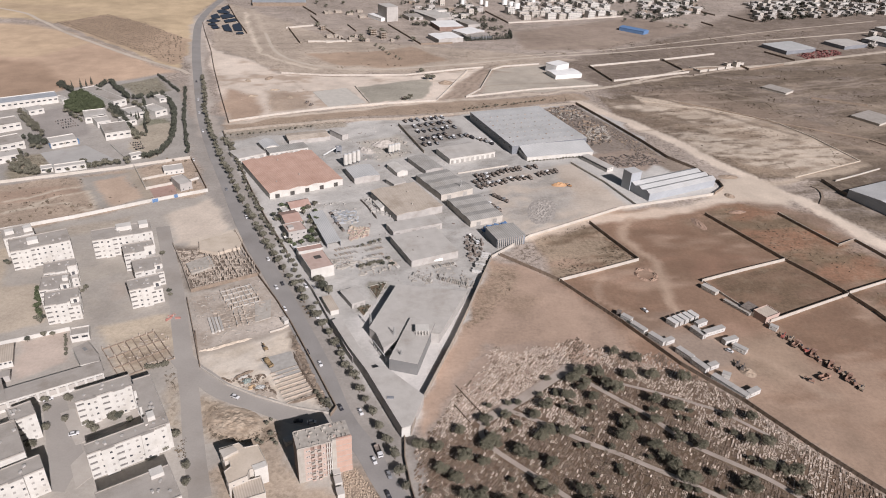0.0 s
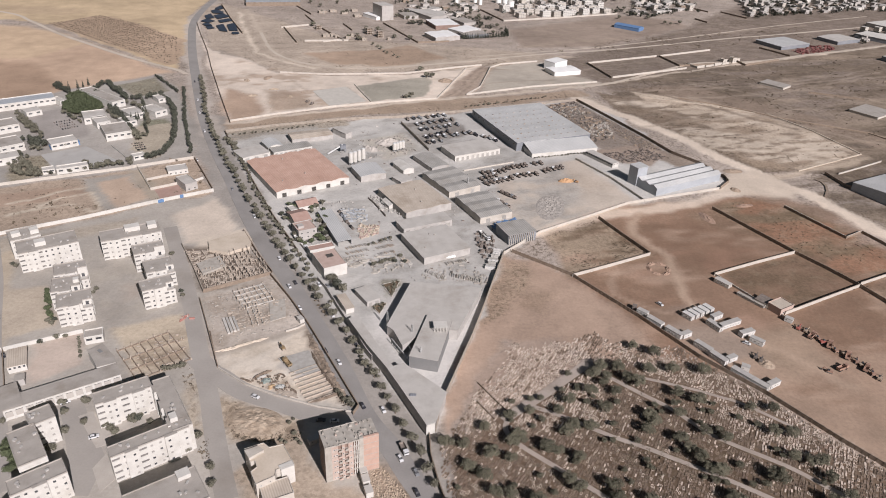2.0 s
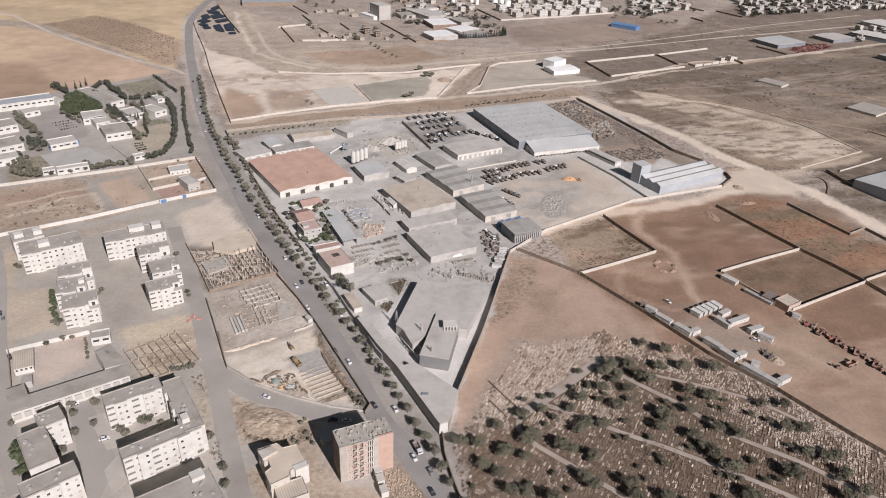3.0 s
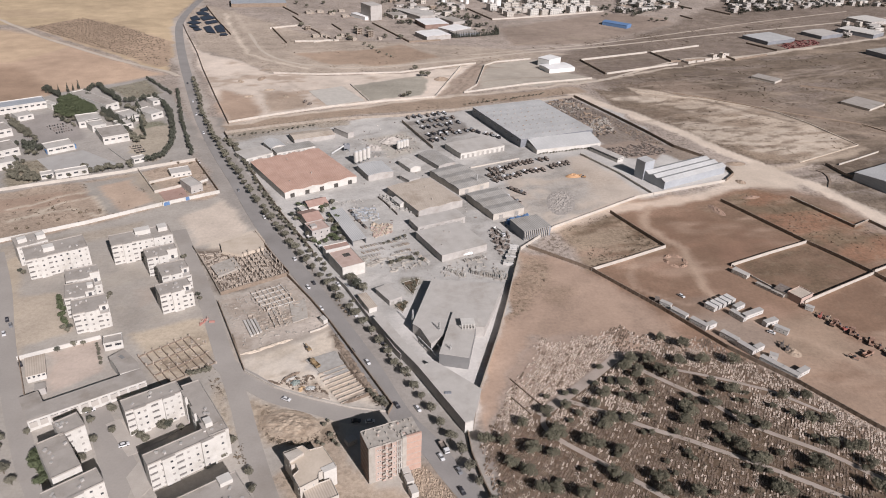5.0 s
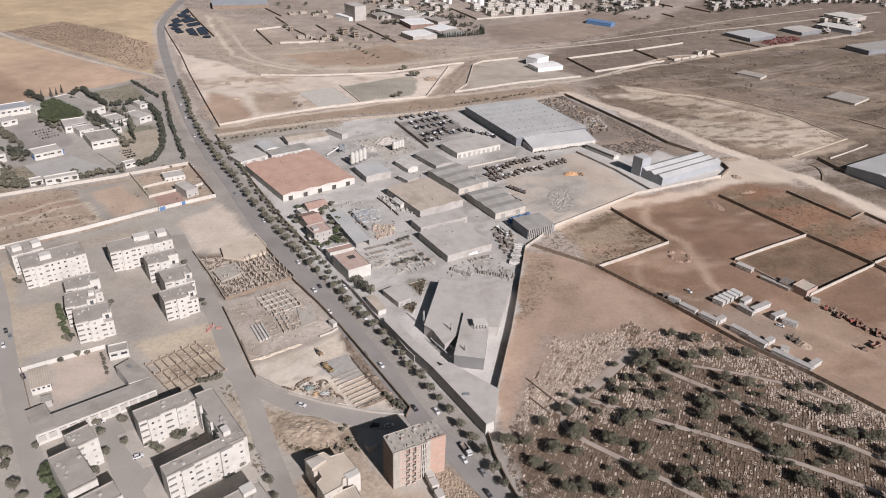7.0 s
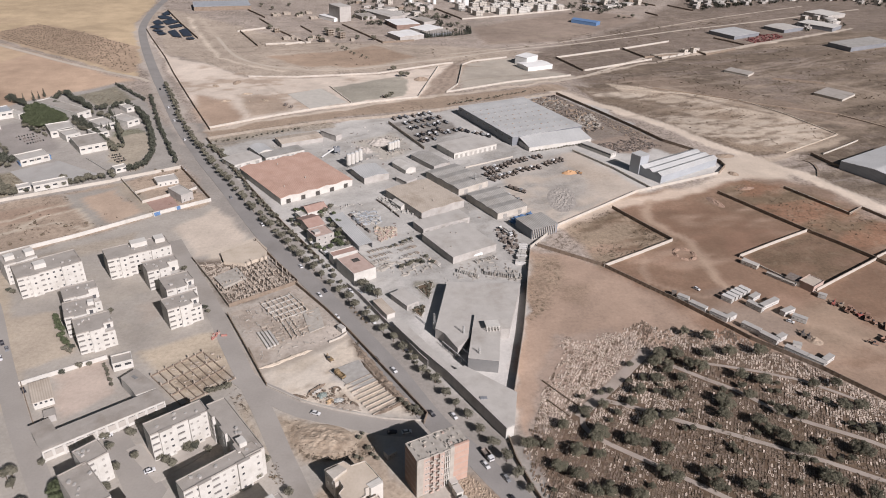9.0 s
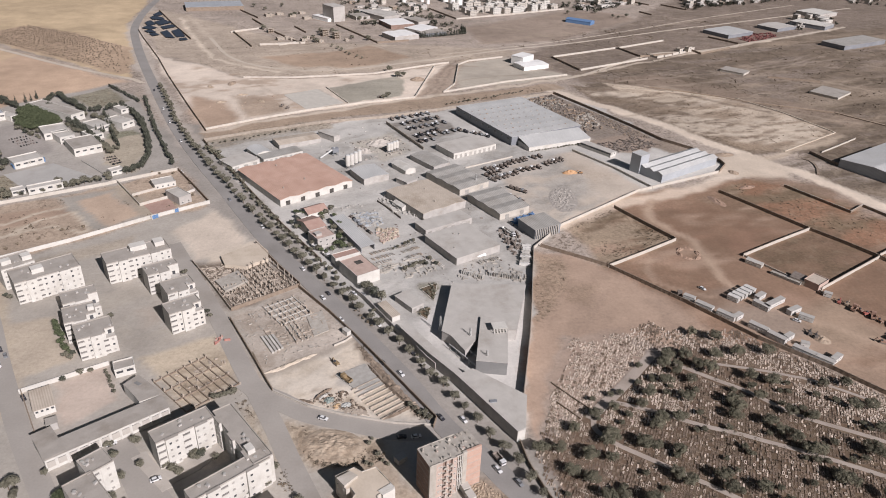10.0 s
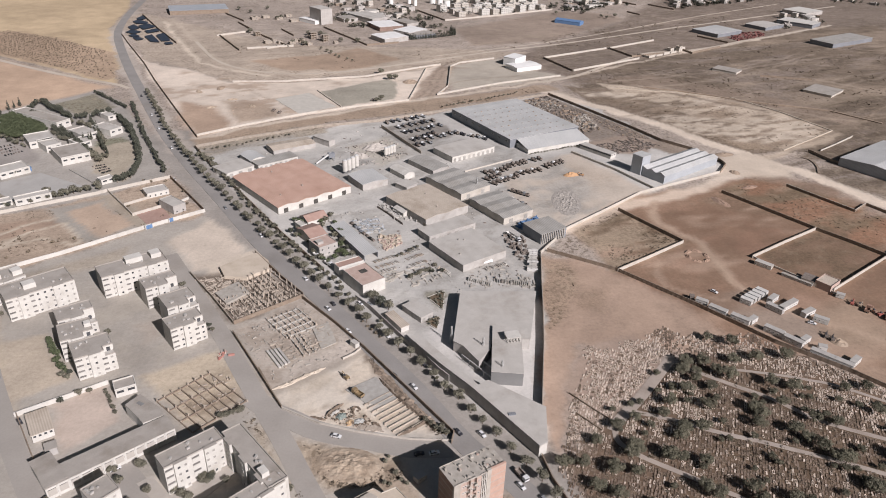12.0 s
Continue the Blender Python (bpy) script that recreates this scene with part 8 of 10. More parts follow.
for line, seed in (([(-25.1, 657.3), (15.2, 675.3)], 1), ([(-17.4, 644.3), (19.6, 661.6)], 2), ([(-12.8, 628.5), (26.7, 648.4)], 3), ([(-8.6, 610.4), (16.3, 625.9)], 4), ([(4.4, 610.6), (36.7, 626.2)], 5), ([(-6.9, 595.9), (8.9, 601.9)], 6), ([(34.7, 623.1), (56.4, 606.9)], 7)):
    for p in along(line, 6.5, 1.2, seed + 50):
        truck(*p, 2.1 + r9.uniform(-0.2, 0.2), r9.choice((RUST, CARDARK, CARGREY, CARWHITE)), r9.choice((RUST, CARDARK, CARGREY)), "dark old truck stored in rows", 5.0, "stored trucks", wheels=False)

# ---- stored materials ----
scatter("scrap_heap", [(119.4, 711.2), (155.1, 732.1), (170.4, 670.1), (173.0, 620.6), (144.7, 608.0), (131.0, 652.1)], 300, 1.6, RUST, "rusty scrap metal strewn over a yard", "scrap", 3, 0.5)
scatter("scrap_heap", [(119.4, 711.2), (155.1, 732.1), (170.4, 670.1), (173.0, 620.6), (144.7, 608.0), (131.0, 652.1)], 190, 1.7, SPOIL, "brown scrap and timber strewn over a yard", "scrap", 103, 0.5)
scatter("scrap_heap", [(125.0, 712.0), (152.0, 727.0), (160.0, 690.0), (135.0, 680.0)], 140, 1.1, CONCRETE, "pale scrap strewn over a yard", "scrap", 104, 0.5)
scatter("scrap_heap", [(175.1, 670.2), (173.5, 631.6), (152.1, 625.0), (148.2, 652.4)], 380, 1.1, CONCRETE, "pale scrap strewn over a yard", "scrap", 4, 0.4)
YARD_EDGE = [(166.0, 700.0), (181.0, 669.0), (199.5, 624.0), (208.0, 594.0), (188.0, 600.0), (176.0, 640.0)]
scatter("scrap_heap", YARD_EDGE, 420, 0.85, RUST, "rusty scrap metal heaped along a yard wall", "scrap", 131, 0.4)
scatter("scrap_heap", YARD_EDGE, 220, 0.8, SPOIL, "brown scrap heaped along a yard wall", "scrap", 132, 0.5)
scatter("stored_panels", [(151.4, 580.7), (193.1, 598.3), (210.6, 575.7), (195.5, 567.4), (164.9, 560.5)], 330, 1.3, RUST, "dark stacked panels in the yard", "panels", 5, 0.4, 2.2)
scatter("precast_blocks", [(-12.4, 368.6), (-6.1, 383.6), (13.4, 394.7), (19.6, 385.9), (15.6, 362.7), (-8.1, 362.6)], 90, 1.1, CONCRETE, "loose precast concrete pieces", "concrete blocks", 6, 0.28, 1.45)
scatter("precast_blocks", [(22.0, 377.3), (29.8, 370.3), (30.2, 358.4), (21.3, 361.2)], 60, 1.2, CONCRETE, "loose precast concrete pieces", "concrete blocks", 7, 0.3, 1.45)
scatter("precast_pipes", [(-70.0, 384.1), (-49.0, 394.7), (-45.6, 380.4), (-56.0, 376.0)], 70, 1.4, CONCRETE, "loose precast concrete beams", "concrete beams", 8, 0.4, 0.3)
scatter("precast_pipes", [(-45.4, 389.4), (-25.0, 400.0), (-19.1, 378.3), (-42.3, 368.7)], 70, 1.4, CONCRETE, "loose precast concrete beams", "concrete beams", 9, 0.4, 0.3)
scatter("pipe_stacks", [(-71.0, 459.5), (-53.1, 459.0), (-51.5, 440.9), (-63.4, 439.0)], 260, 1.3, PRECAST, "stacks of pale pipes and blocks", "pipes", 10, 0.6, 0.3)
scatter("pipe_stacks", [(-71.0, 459.5), (-53.1, 459.0), (-51.5, 440.9), (-63.4, 439.0)], 260, 1.4, CLADDING, "stacks of bluish steel pipes", "pipes", 110, 0.5, 0.3)
scatter("clay_blocks", [(-56.9, 434.7), (-41.6, 435.0), (-41.3, 422.7), (-53.0, 414.4)], 130, 1.2, SANDPILE, "tan stacked blocks", "blocks", 11, 0.7)
scatter("clay_blocks", [(-56.9, 434.7), (-41.6, 435.0), (-41.3, 422.7), (-53.0, 414.4)], 70, 1.1, PINK, "reddish stacked blocks", "blocks", 111, 0.7)
scatter("blue_machinery", [(38.3, 437.8), (57.8, 450.0), (53.3, 437.6), (42.5, 429.1)], 90, 1.6, BLUE, "blue steel formwork and machinery", "machinery", 12, 0.8)


def stock_row(name, p, q_, n, size, mats, label, category, group, turn=0.0, jitter=0.12, seed=1):
    """Stored pieces standing side by side along a line, each a thing of its own."""
    r = random.Random(seed)
    sx, sy, sz = size
    meshes = [Geo().box(0, 0, -0.03, sx, sy, sz).box(0, sy * 0.15, sz - 0.029, sx * 0.82, sy * 0.5, sz * 0.14).mesh(name, m) for m in mats]
    an = facing(p, q_) + turn
    for k in range(n):
        u = (k + 0.5) / n
        ob = new(name, r.choice(meshes))
        ob.location = (p[0] + (q_[0] - p[0]) * u + r.gauss(0, jitter), p[1] + (q_[1] - p[1]) * u + r.gauss(0, jitter), 0)
        ob.rotation_euler, ob.scale = (0, 0, an + r.gauss(0, 0.06)), (r.uniform(0.8, 1.15), r.uniform(0.75, 1.15), r.uniform(0.7, 1.15))
        tagged(ob, label, category, group)


stock_row("concrete_panel", (-8.4, 374.0), (3.5, 365.5), 12, (0.55, 3.2, 1.5), (PRECAST, CONCRETE), "upright precast concrete panel stored in a row", "panel", "stored concrete panels", 0.15, 0.12, 1)
stock_row("concrete_panel", (7.3, 369.6), (25.6, 363.2), 17, (0.55, 3.4, 1.7), (PRECAST, CONCRETE, RUST), "upright precast concrete panel stored in a row", "panel", "stored concrete panels", 0.1, 0.12, 2)
stock_row("concrete_panel", (4.0, 383.0), (18.5, 389.0), 11, (0.8, 3.0, 1.0), (PRECAST, CONCRETE), "stacked precast concrete panel beside a hall", "panel", "stored concrete panels", 0.1, 0.15, 3)
stock_row("panel_rack", (39.8, 402.0), (32.0, 377.0), 10, (1.3, 6.2, 2.6), (CABIN, PRECAST), "pale steel rack stacked with panels", "rack", "panel racks", 0.0, 0.15, 4)
for k, (p, q_) in enumerate((((-61.2, 393.5), (-46.7, 400.2)), ((-62.1, 400.6), (-48.0, 407.0)), ((-46.0, 406.5), (-32.0, 414.0)), ((-41.7, 401.4), (-30.1, 407.4)), ((-39.9, 394.0), (-29.3, 398.8)), ((-27.2, 394.0), (-18.0, 381.3)), ((-69.0, 386.0), (-50.0, 392.0)))):
    stock_row("concrete_beam", p, q_, 11, (0.5, 3.0, 0.7), (CONCRETE, PRECAST, COLUMN), "precast concrete beam laid in a row", "beam", "stored concrete beams", 0.25, 0.2, 5 + k)
# plain boxes added for grids of small dark items in the compound
for k in range(4):
    stock_row("bench", (-264.0 + 3.2 * k, 575.0 - 4.6 * k), (-256.0 + 2.6 * k, 579.5 - 4.4 * k), 7, (0.9, 1.6, 0.8), (RUBBER, RUST), "small dark item set out in a yard", "bench", "benches in the compound", 0.0, 0.2, 40 + k)
    stock_row("bench", (-352.0 + 5.0 * k, 622.0 - 5.4 * k), (-340.0 + 4.6 * k, 631.0 - 5.2 * k), 7, (0.9, 1.7, 0.8), (RUBBER, RUST), "small dark item set out in a yard", "bench", "benches in the compound", 0.0, 0.2, 50 + k)
wall_run("wall_compound_low", [(-279.6, 570.8), (-267.0, 556.0), (-255.7, 542.4)], 0.9, 0.3, GREYWALL, "low grey wall in the compound")
stock_row("machine", (-73.0, 455.5), (-59.0, 427.0), 9, (2.6, 1.7, 1.3), (RUST, STEELDARK, RUBBER), "dark machine parked beside the canopy", "machine", "machines by the canopy", 0.0, 0.3, 15)
vessel = thing("pressure_vessel", -0.5, 388.8, facing((-0.5, 388.8), (10.3, 391.8)), "long white cylindrical vessel lying on cradles", "tank")
drum = part("drum", Geo().cyl(0, 0, 0, 0.95, 11.0, 14), BRIGHT, vessel)
drum.location, drum.rotation_euler = (0.2, 0, 1.3), (0, math.pi / 2, 0)
for k in range(3):
    part("cradle", Geo().box(1.8 + 4 * k, 0, 0, 0.4, 1.8, 0.5), CONCRETE, vessel)
truck(32.0, 421.0, facing((28.9, 428.0), (34.9, 413.9)), CARWHITE, CABIN, "long white trailer truck parked in the yard", 13.0)
for p, q_ in (((-41.6, 470.6), (-36.5, 465.5)), ((-34.9, 468.6), (-30.2, 460.5)), ((-24.0, 424.5), (-19.0, 426.5)), ((-14.0, 429.0), (-8.0, 431.5)), ((-3.0, 434.0), (2.5, 436.5))):
    truck((p[0] + q_[0]) / 2, (p[1] + q_[1]) / 2, facing(p, q_), CARWHITE, CABIN, "white delivery truck parked beside a hall", 6.0)
wall_run("wall_yard_mid", [(-52.1, 477.6), (-46.6, 467.8), (-37.9, 449.0)], 1.2, 0.4, RUST, "low dark wall of stacked formwork in the yard", RUST)
scatter("yard_clutter", [(25.8, 429.3), (36.4, 420.9), (39.7, 406.4), (29.6, 391.5), (26.4, 406.6)], 60, 1.5, RUST, "dark machines and clutter", "clutter", 14, 0.8)
scatter("yard_clutter", [(-51.7, 482.6), (-37.5, 492.7), (-24.3, 451.0), (-40.4, 453.9)], 90, 1.4, PRECAST, "loose clutter beside a hall", "clutter", 15, 0.6)
scatter("yard_clutter", [(-97.6, 466.4), (-65.1, 475.7), (-60.8, 468.0), (-96.7, 454.5)], 40, 1.0, PRECAST, "small yard clutter", "clutter", 16, 0.6)
heap("rubble", 86.0, 472.0, 11, 24, 0.25, RUBBLE, "low spread heaps of grey rubble in the sandy yard", "rubble", -0.25, 17, 0.9, 60, 0.75)
scatter("rubble", [(-34.0, 218.6), (-30.7, 216.5), (-22.5, 206.3), (-12.9, 190.2), (-24.6, 184.2), (-32.2, 201.0)], 900, 0.5, WEEDY, "brown rubble and weeds beside the tower", "rubble", 18, 0.9, stones=True)
scatter("plot_debris", [(-97.5, 268.8), (-88.4, 274.4), (-78.1, 264.2), (-74.1, 259.8), (-81.7, 259.8)], 110, 0.55, COLUMN, "broken concrete and clods on a building plot", "debris", 20, 0.5, stones=True)
scatter("clods", [(-96.0, 267.5), (-87.0, 276.0), (-79.0, 270.0), (-72.0, 260.5), (-84.0, 261.0)], 60, 0.95, DUG_DARK, "dark clods of dug earth on a building plot", "soil", 120, 0.7, stones=True)
scatter("plot_debris", [(-137.4, 334.9), (-103.1, 363.7), (-77.1, 316.9), (-118.5, 293.8)], 220, 0.8, CONCRETE, "concrete debris on a building plot", "debris", 21, 0.4)
scatter("plot_debris", [(-166.0, 395.4), (-129.8, 398.3), (-107.1, 370.2), (-139.4, 349.3)], 300, 0.9, COLUMN, "debris between columns", "debris", 22, 0.4)
scatter("sandy_clumps", [(-181.5, 766.1), (-131.1, 746.9), (-123.9, 698.6), (-177.0, 662.3), (-209.8, 724.3)], 45, 0.9, SPOIL, "lumps of dug soil", "soil", 23, 0.5, stones=True)

for k in range(6):
    heap("soil_heap", 143.0 + 6.2 * math.cos(1.05 * k), 383.0 + 7.0 * math.sin(1.05 * k), 3.4, 1.7, 0.8, SPOIL_RED, "low brown soil heap in a ring on bare soil", "heap", 1.05 * k + 1.57, 40 + k, 0.6)
FACT = [(-151.6, 594.3), (-36.2, 653.7), (37.3, 543.4), (64.0, 531.4), (47.8, 476.9), (50.0, 430.7), (20.9, 370.5), (-15.3, 358.3), (-62.7, 359.5), (-93.2, 408.8), (-61.1, 487.7)]
scatter("yard_clutter", FACT, 170, 0.7, PRECAST, "small pale clutter strewn through the factory yards", "clutter", 25, 0.6)
scatter("yard_clutter", FACT, 90, 0.8, RUST, "small dark clutter strewn through the factory yards", "clutter", 26, 0.6)
scatter("aggregate", [(-67.7, 598.1), (-26.6, 616.1), (-15.5, 579.2), (-43.1, 553.0), (-59.7, 555.4)], 160, 1.2, RUBBLE, "lumps of aggregate in the batching yard", "aggregate", 27, 0.5)
scatter("timber", [(-165.0, 394.0), (-129.7, 397.6), (-106.4, 369.6), (-139.0, 350.5)], 380, 1.4, COLUMN, "timber and steel between columns", "timber", 28, 0.3, 0.3)
scatter("timber", [(-122.1, 326.2), (-104.0, 352.2), (-86.8, 325.1), (-114.5, 305.5)], 240, 1.2, COLUMN, "dusty timber and steel on a building plot", "timber", 29, 0.3, 0.3)
scatter("timber", [(-161.7, 294.0), (-140.9, 307.4), (-130.0, 283.9), (-149.7, 267.9)], 45, 1.2, COLUMN, "dusty timber and steel on a building plot", "timber", 30, 0.3, 0.3)
scatter("timber", [(-80.2, 262.3), (-70.8, 258.0), (-71.2, 256.0), (-81.0, 259.6)], 34, 1.7, COLUMN, "dusty planks and beams laid along a low wall", "timber", 31, 0.12, -0.42)
heap("earth_mound", *(-86.5, 239.0), 14.5, 10, 1.5, WEEDY, "low weedy mound of tipped earth", "mound", 2.75, 12, 0.3, 64, 0.32)
for x, y, rx, ry, h, mat, lab in (
                                 (*(202.2, 457.9), 10, 4, 1.2, SPOIL_RED, "heap of dug soil"), (*(240.0, 480.8), 8, 3, 0.9, SPOIL_RED, "heap of dug soil"),
                                 (*(15.7, 796.5), 9, 8, 2.4, SPOIL, "brown soil heap"), (*(-57.5, 578.8), 9, 6, 2.4, RUBBLE, "heap of grey aggregate"), (*(-42.5, 595.5), 12, 7, 3.0, RUBBLE, "heap of grey aggregate"),
                                 (*(107.0, 519.7), 7, 3.5, 2.2, ORANGE, "heap of orange sand"), (*(244.7, 510.3), 5, 4, 1.2, SPOIL, "small soil heap"), (*(257.9, 549.3), 5, 9, 1.0, SPOIL, "low soil bank"), (*(-187.7, 787.8), 9, 4, 1.2, SPOIL, "low soil heap"), (*(172.6, 287.1), 5, 4, 1.4, SPOIL, "soil heap")):
    heap("soil_heap", x, y, rx, ry, h, mat, lab, "heap", r9.uniform(0, 3), int(x * 7) % 97)


# ---- building plots: columns, footings and beams ----
COL = Geo().box(0, 0, -0.1, 0.5, 0.5, 1.1).mesh("column", COLUMN)


def plot(a, b, d, nu, nv, h, label, beams=(True, True), seed=1, drop=0.12, mat=None):
    """A grid of columns with ground beams; each unfinished building is one thing."""
    r = random.Random(seed)
    ang, w, dep = basis(a, b, d)
    t = thing("unfinished_building", a[0], a[1], ang, label, "building site", "building plots")
    for i in range(nu):
        for j in range(nv):
            if r.random() < drop:
                continue
            x, y, z = i * w / (nu - 1) + r.gauss(0, 0.18), j * dep / (nv - 1) + r.gauss(0, 0.25), h * r.uniform(0.6, 1.15)
            k = r.uniform(0.7, 1.25)
            put("column", COL, t, (x, y, 0), r.uniform(-0.3, 0.3), (k, k, z))
    if beams[0]:
        for i in range(nu):
            part("beam", Geo().box(i * w / (nu - 1), dep / 2, 0, 0.4, dep, 0.55 + 0.3 * r.random()), mat or COLUMN, t)
    if beams[1]:
        for j in range(nv):
            part("beam", Geo().box(w / 2, j * dep / (nv - 1), 0, w, 0.4, 0.5 + 0.2 * r.random()), mat or COLUMN, t)
    return t


plot((-126.0, 357.4), (-106.3, 368.9), (-140.1, 386.5), 9, 8, 4.2, "dense rows of bare concrete columns on a dug plot", (True, False), 1, 0.12)
plot((-138.9, 349.9), (-126.9, 356.8), (-148.2, 366.7), 7, 4, 2.6, "short rows of bare concrete columns on a dug plot", (True, False), 6, 0.25)
sheet("floor_slab", [(-152.4, 375.9), (-140.8, 386.5), (-133.9, 374.2), (-145.4, 364.1)], 1.6, CONCRETE, "raised concrete slab on a building plot", "slab")
strips = thing("unfinished_building", -116.2, 305.7, facing((-116.2, 305.7), (-110.0, 308.6)), "parallel grey foundation slabs with open trenches between", "building site", "building plots")
for k in range(4):
    part("floor_slab", slab(Geo(), 1.75 * k, 0.3 * k, 1.75 * k + 1.25, 15.2 - 0.4 * k, -0.1, 0.9 + 0.1 * (k % 2)), PRECAST, strips)
plot((-112.9, 329.6), (-97.4, 338.8), (-123.3, 346.4), 7, 5, 2.2, "grid of foundation walls with short columns", (True, True), 2, 0.25, PRECAST)
plot((-104.1, 313.2), (-99.0, 315.4), (-113.4, 330.2), 3, 8, 1.8, "short rows of concrete columns beside a slab", (True, False), 3, 0.1, PRECAST)
plot((-150.8, 267.1), (-130.0, 283.9), (-163.1, 294.0), 8, 4, 2.0, "concrete columns and dark ground beams on sandy soil", (True, True), 4, 0.1, MUDWALL)
plot((-65.7, 252.7), (-53.2, 260.0), (-74.8, 275.7), 7, 9, 0.7, "strip footings in parallel trenches", (False, True), 5, 0.88)
site_cabin(-79.0, 318.4, 2.2, 4.2, 2.6, 2.6, "small white site hut at the plot wall", WHITE, ROOFPALE, "huts")
sheet("floor_slab", [(-99.9, 336.5), (-91.4, 340.8), (-87.9, 322.4), (-95.6, 317.7)], 0.4, CONCRETE, "pale concrete slab on a building plot", "slab")
sheet("floor_slab", [(-85.5, 285.4), (-70.8, 292.6), (-62.5, 275.6), (-68.8, 272.6), (-76.9, 274.9)], 0.3, PRECAST, "pale concrete slab on a sandy building plot", "slab")
sheet("sand_terrace", [(-152.5, 404.0), (-144.0, 410.6), (-131.9, 419.0), (-124.6, 408.0), (-123.8, 397.6), (-130.7, 394.1), (-135.9, 389.2), (-143.5, 391.5), (-149.0, 393.0)], 2.0, SANDPILE, "raised terrace of pale dug sand", "sand", "stuff")
fm = thing("formwork", *(-142.6, 320.0), 0.3, "red-painted formwork stacked on soil", "formwork")
for k in range(13):
    part("panel", Geo().box(r9.uniform(-3.0, 3.4), r9.uniform(-2.2, 2.0), 0, r9.uniform(1.2, 3.0), r9.uniform(0.3, 0.9), r9.uniform(0.4, 1.3), r9.uniform(0, 3.1)), (FADED_RED, FADED_RED, PINK)[k % 3], fm)
for x, y, rx, ry, h, mat, lab, an in ((-88.4, 268.4, 2.5, 2.0, 0.9, TARP_TEAL, "grey-green tarpaulin over building material", 0.5), (-85.0, 263.9, 2.2, 1.7, 0.7, TARP_ORANGE, "faded orange tarpaulin over building material", 0.9),
                                      (-80.8, 264.2, 2.6, 1.8, 0.6, TARP_PALE, "pale bluish tarpaulin over building material", 0.2), (-91.0, 271.3, 3.6, 0.9, 0.5, PRECAST, "pale plaster sheets tipped on a plot", 0.65)):
    heap("tarpaulin", x, y, rx, ry, h, mat, lab, "tarpaulin", an, int(-x), 0.5)


def bank(name, pts, width, h, mat, label, seed):
    """A ragged ridge of dug earth along a line."""
    p = smooth(pts, 14)
    g = Geo()
    for i, (x, y) in enumerate(p):
        a, b = p[max(i - 1, 0)], p[min(i + 1, len(p) - 1)]
        ln = math.hypot(b[0] - a[0], b[1] - a[1]) or 1
        taper = min(1.0, 0.15 + i / 7, 0.15 + (len(p) - 1 - i) / 7)
        nx_, ny_ = -(b[1] - a[1]) / ln, (b[0] - a[0]) / ln
        for k in range(7):
            u = k / 3 - 1
            wob = taper * (1 + 0.5 * noise.noise((x * 0.4, y * 0.4, seed + k * 0.3)) + 0.45 * noise.noise((x * 1.3, y * 1.3, seed + k * 0.7)))
            z = -0.3 if k in (0, 6) else h * (1 - abs(u)) * wob + 0.45 * h * taper * noise.noise((x * 1.7, y * 1.7, k * 1.9))
            g.v.append((x + nx_ * u * width / 2 * wob - pts[0][0], y + ny_ * u * width / 2 * wob - pts[0][1], z))
    g.f = [(7 * i + k, 7 * i + k + 1, 7 * i + k + 8, 7 * i + k + 7) for i in range(len(p) - 1) for k in range(6)]
    ob = new(name, g.mesh(name, mat))
    ob.location = (pts[0][0], pts[0][1], 0)
    return tagged(ob, label, "earth bank", kind="stuff")


# footing trench stands as a raised bank, its shade put into dark earth
bank("earth_bank", [(-65.4, 252.8), (-57.6, 256.4), (-51.9, 260.2), (-54.1, 263.8), (-59.0, 271.3), (-64.7, 281.1), (-69.5, 292.0)], 2.0, 0.9, DUG_DARK, "dark ragged bank of dug earth round footings", 1)
bank("earth_bank", [(-72.8, 305.0), (-64.9, 289.0), (-57.2, 272.6), (-52.0, 262.0), (-47.6, 254.0)], 4.6, 0.95, SPOIL_DARK, "dug brown bank with dry weeds along a plot wall", 6)
bank("earth_bank", [(-95.4, 268.6), (-92.6, 272.2), (-90.0, 274.6), (-86.9, 276.3)], 1.5, 0.8, DUG_DARK, "dark ragged bank of dug earth on a plot", 2)
bank("earth_bank", [(-119.1, 290.6), (-110.1, 294.4), (-102.1, 299.3), (-93.9, 303.3)], 2.6, 0.6, SANDPILE, "low ragged sandy bank between building plots", 8)
bank("earth_bank", [(-101.8, 270.2), (-98.5, 268.8), (-95.2, 266.8)], 1.4, 0.7, DUG_DARK, "dark ragged bank of dug earth on a plot", 3)
bank("earth_bank", [(-84.5, 272.0), (-81.2, 273.4), (-79.5, 271.0)], 1.3, 0.7, DUG_DARK, "dark ragged bank of dug earth on a plot", 4)
bank("earth_bank", [(-75.6, 262.6), (-73.4, 261.0), (-71.6, 258.8)], 1.5, 0.7, DUG_DARK, "dark ragged bank of dug earth on a plot", 5)


# ---- lattice masts and poles in the factory yard ----
def mast(x, y, h, label="slender lattice mast with bracing"):
    t = thing("mast", x, y, 0.4, label, "mast", "lattice masts")
    for sx, sy in ((-0.6, -0.6), (0.6, -0.6), (0.6, 0.6), (-0.6, 0.6)):
        part("leg", Geo().beam((sx, sy, 0), (sx * 0.4, sy * 0.4, h), 0.09), STEEL, t)
    for k in range(int(h / 2)):
        part("brace", Geo().beam((-0.5, -0.5, k * 2), (0.5, -0.5, k * 2 + 2), 0.05).beam((0.5, 0.5, k * 2), (-0.5, 0.5, k * 2 + 2), 0.05), STEEL, t)
    return t


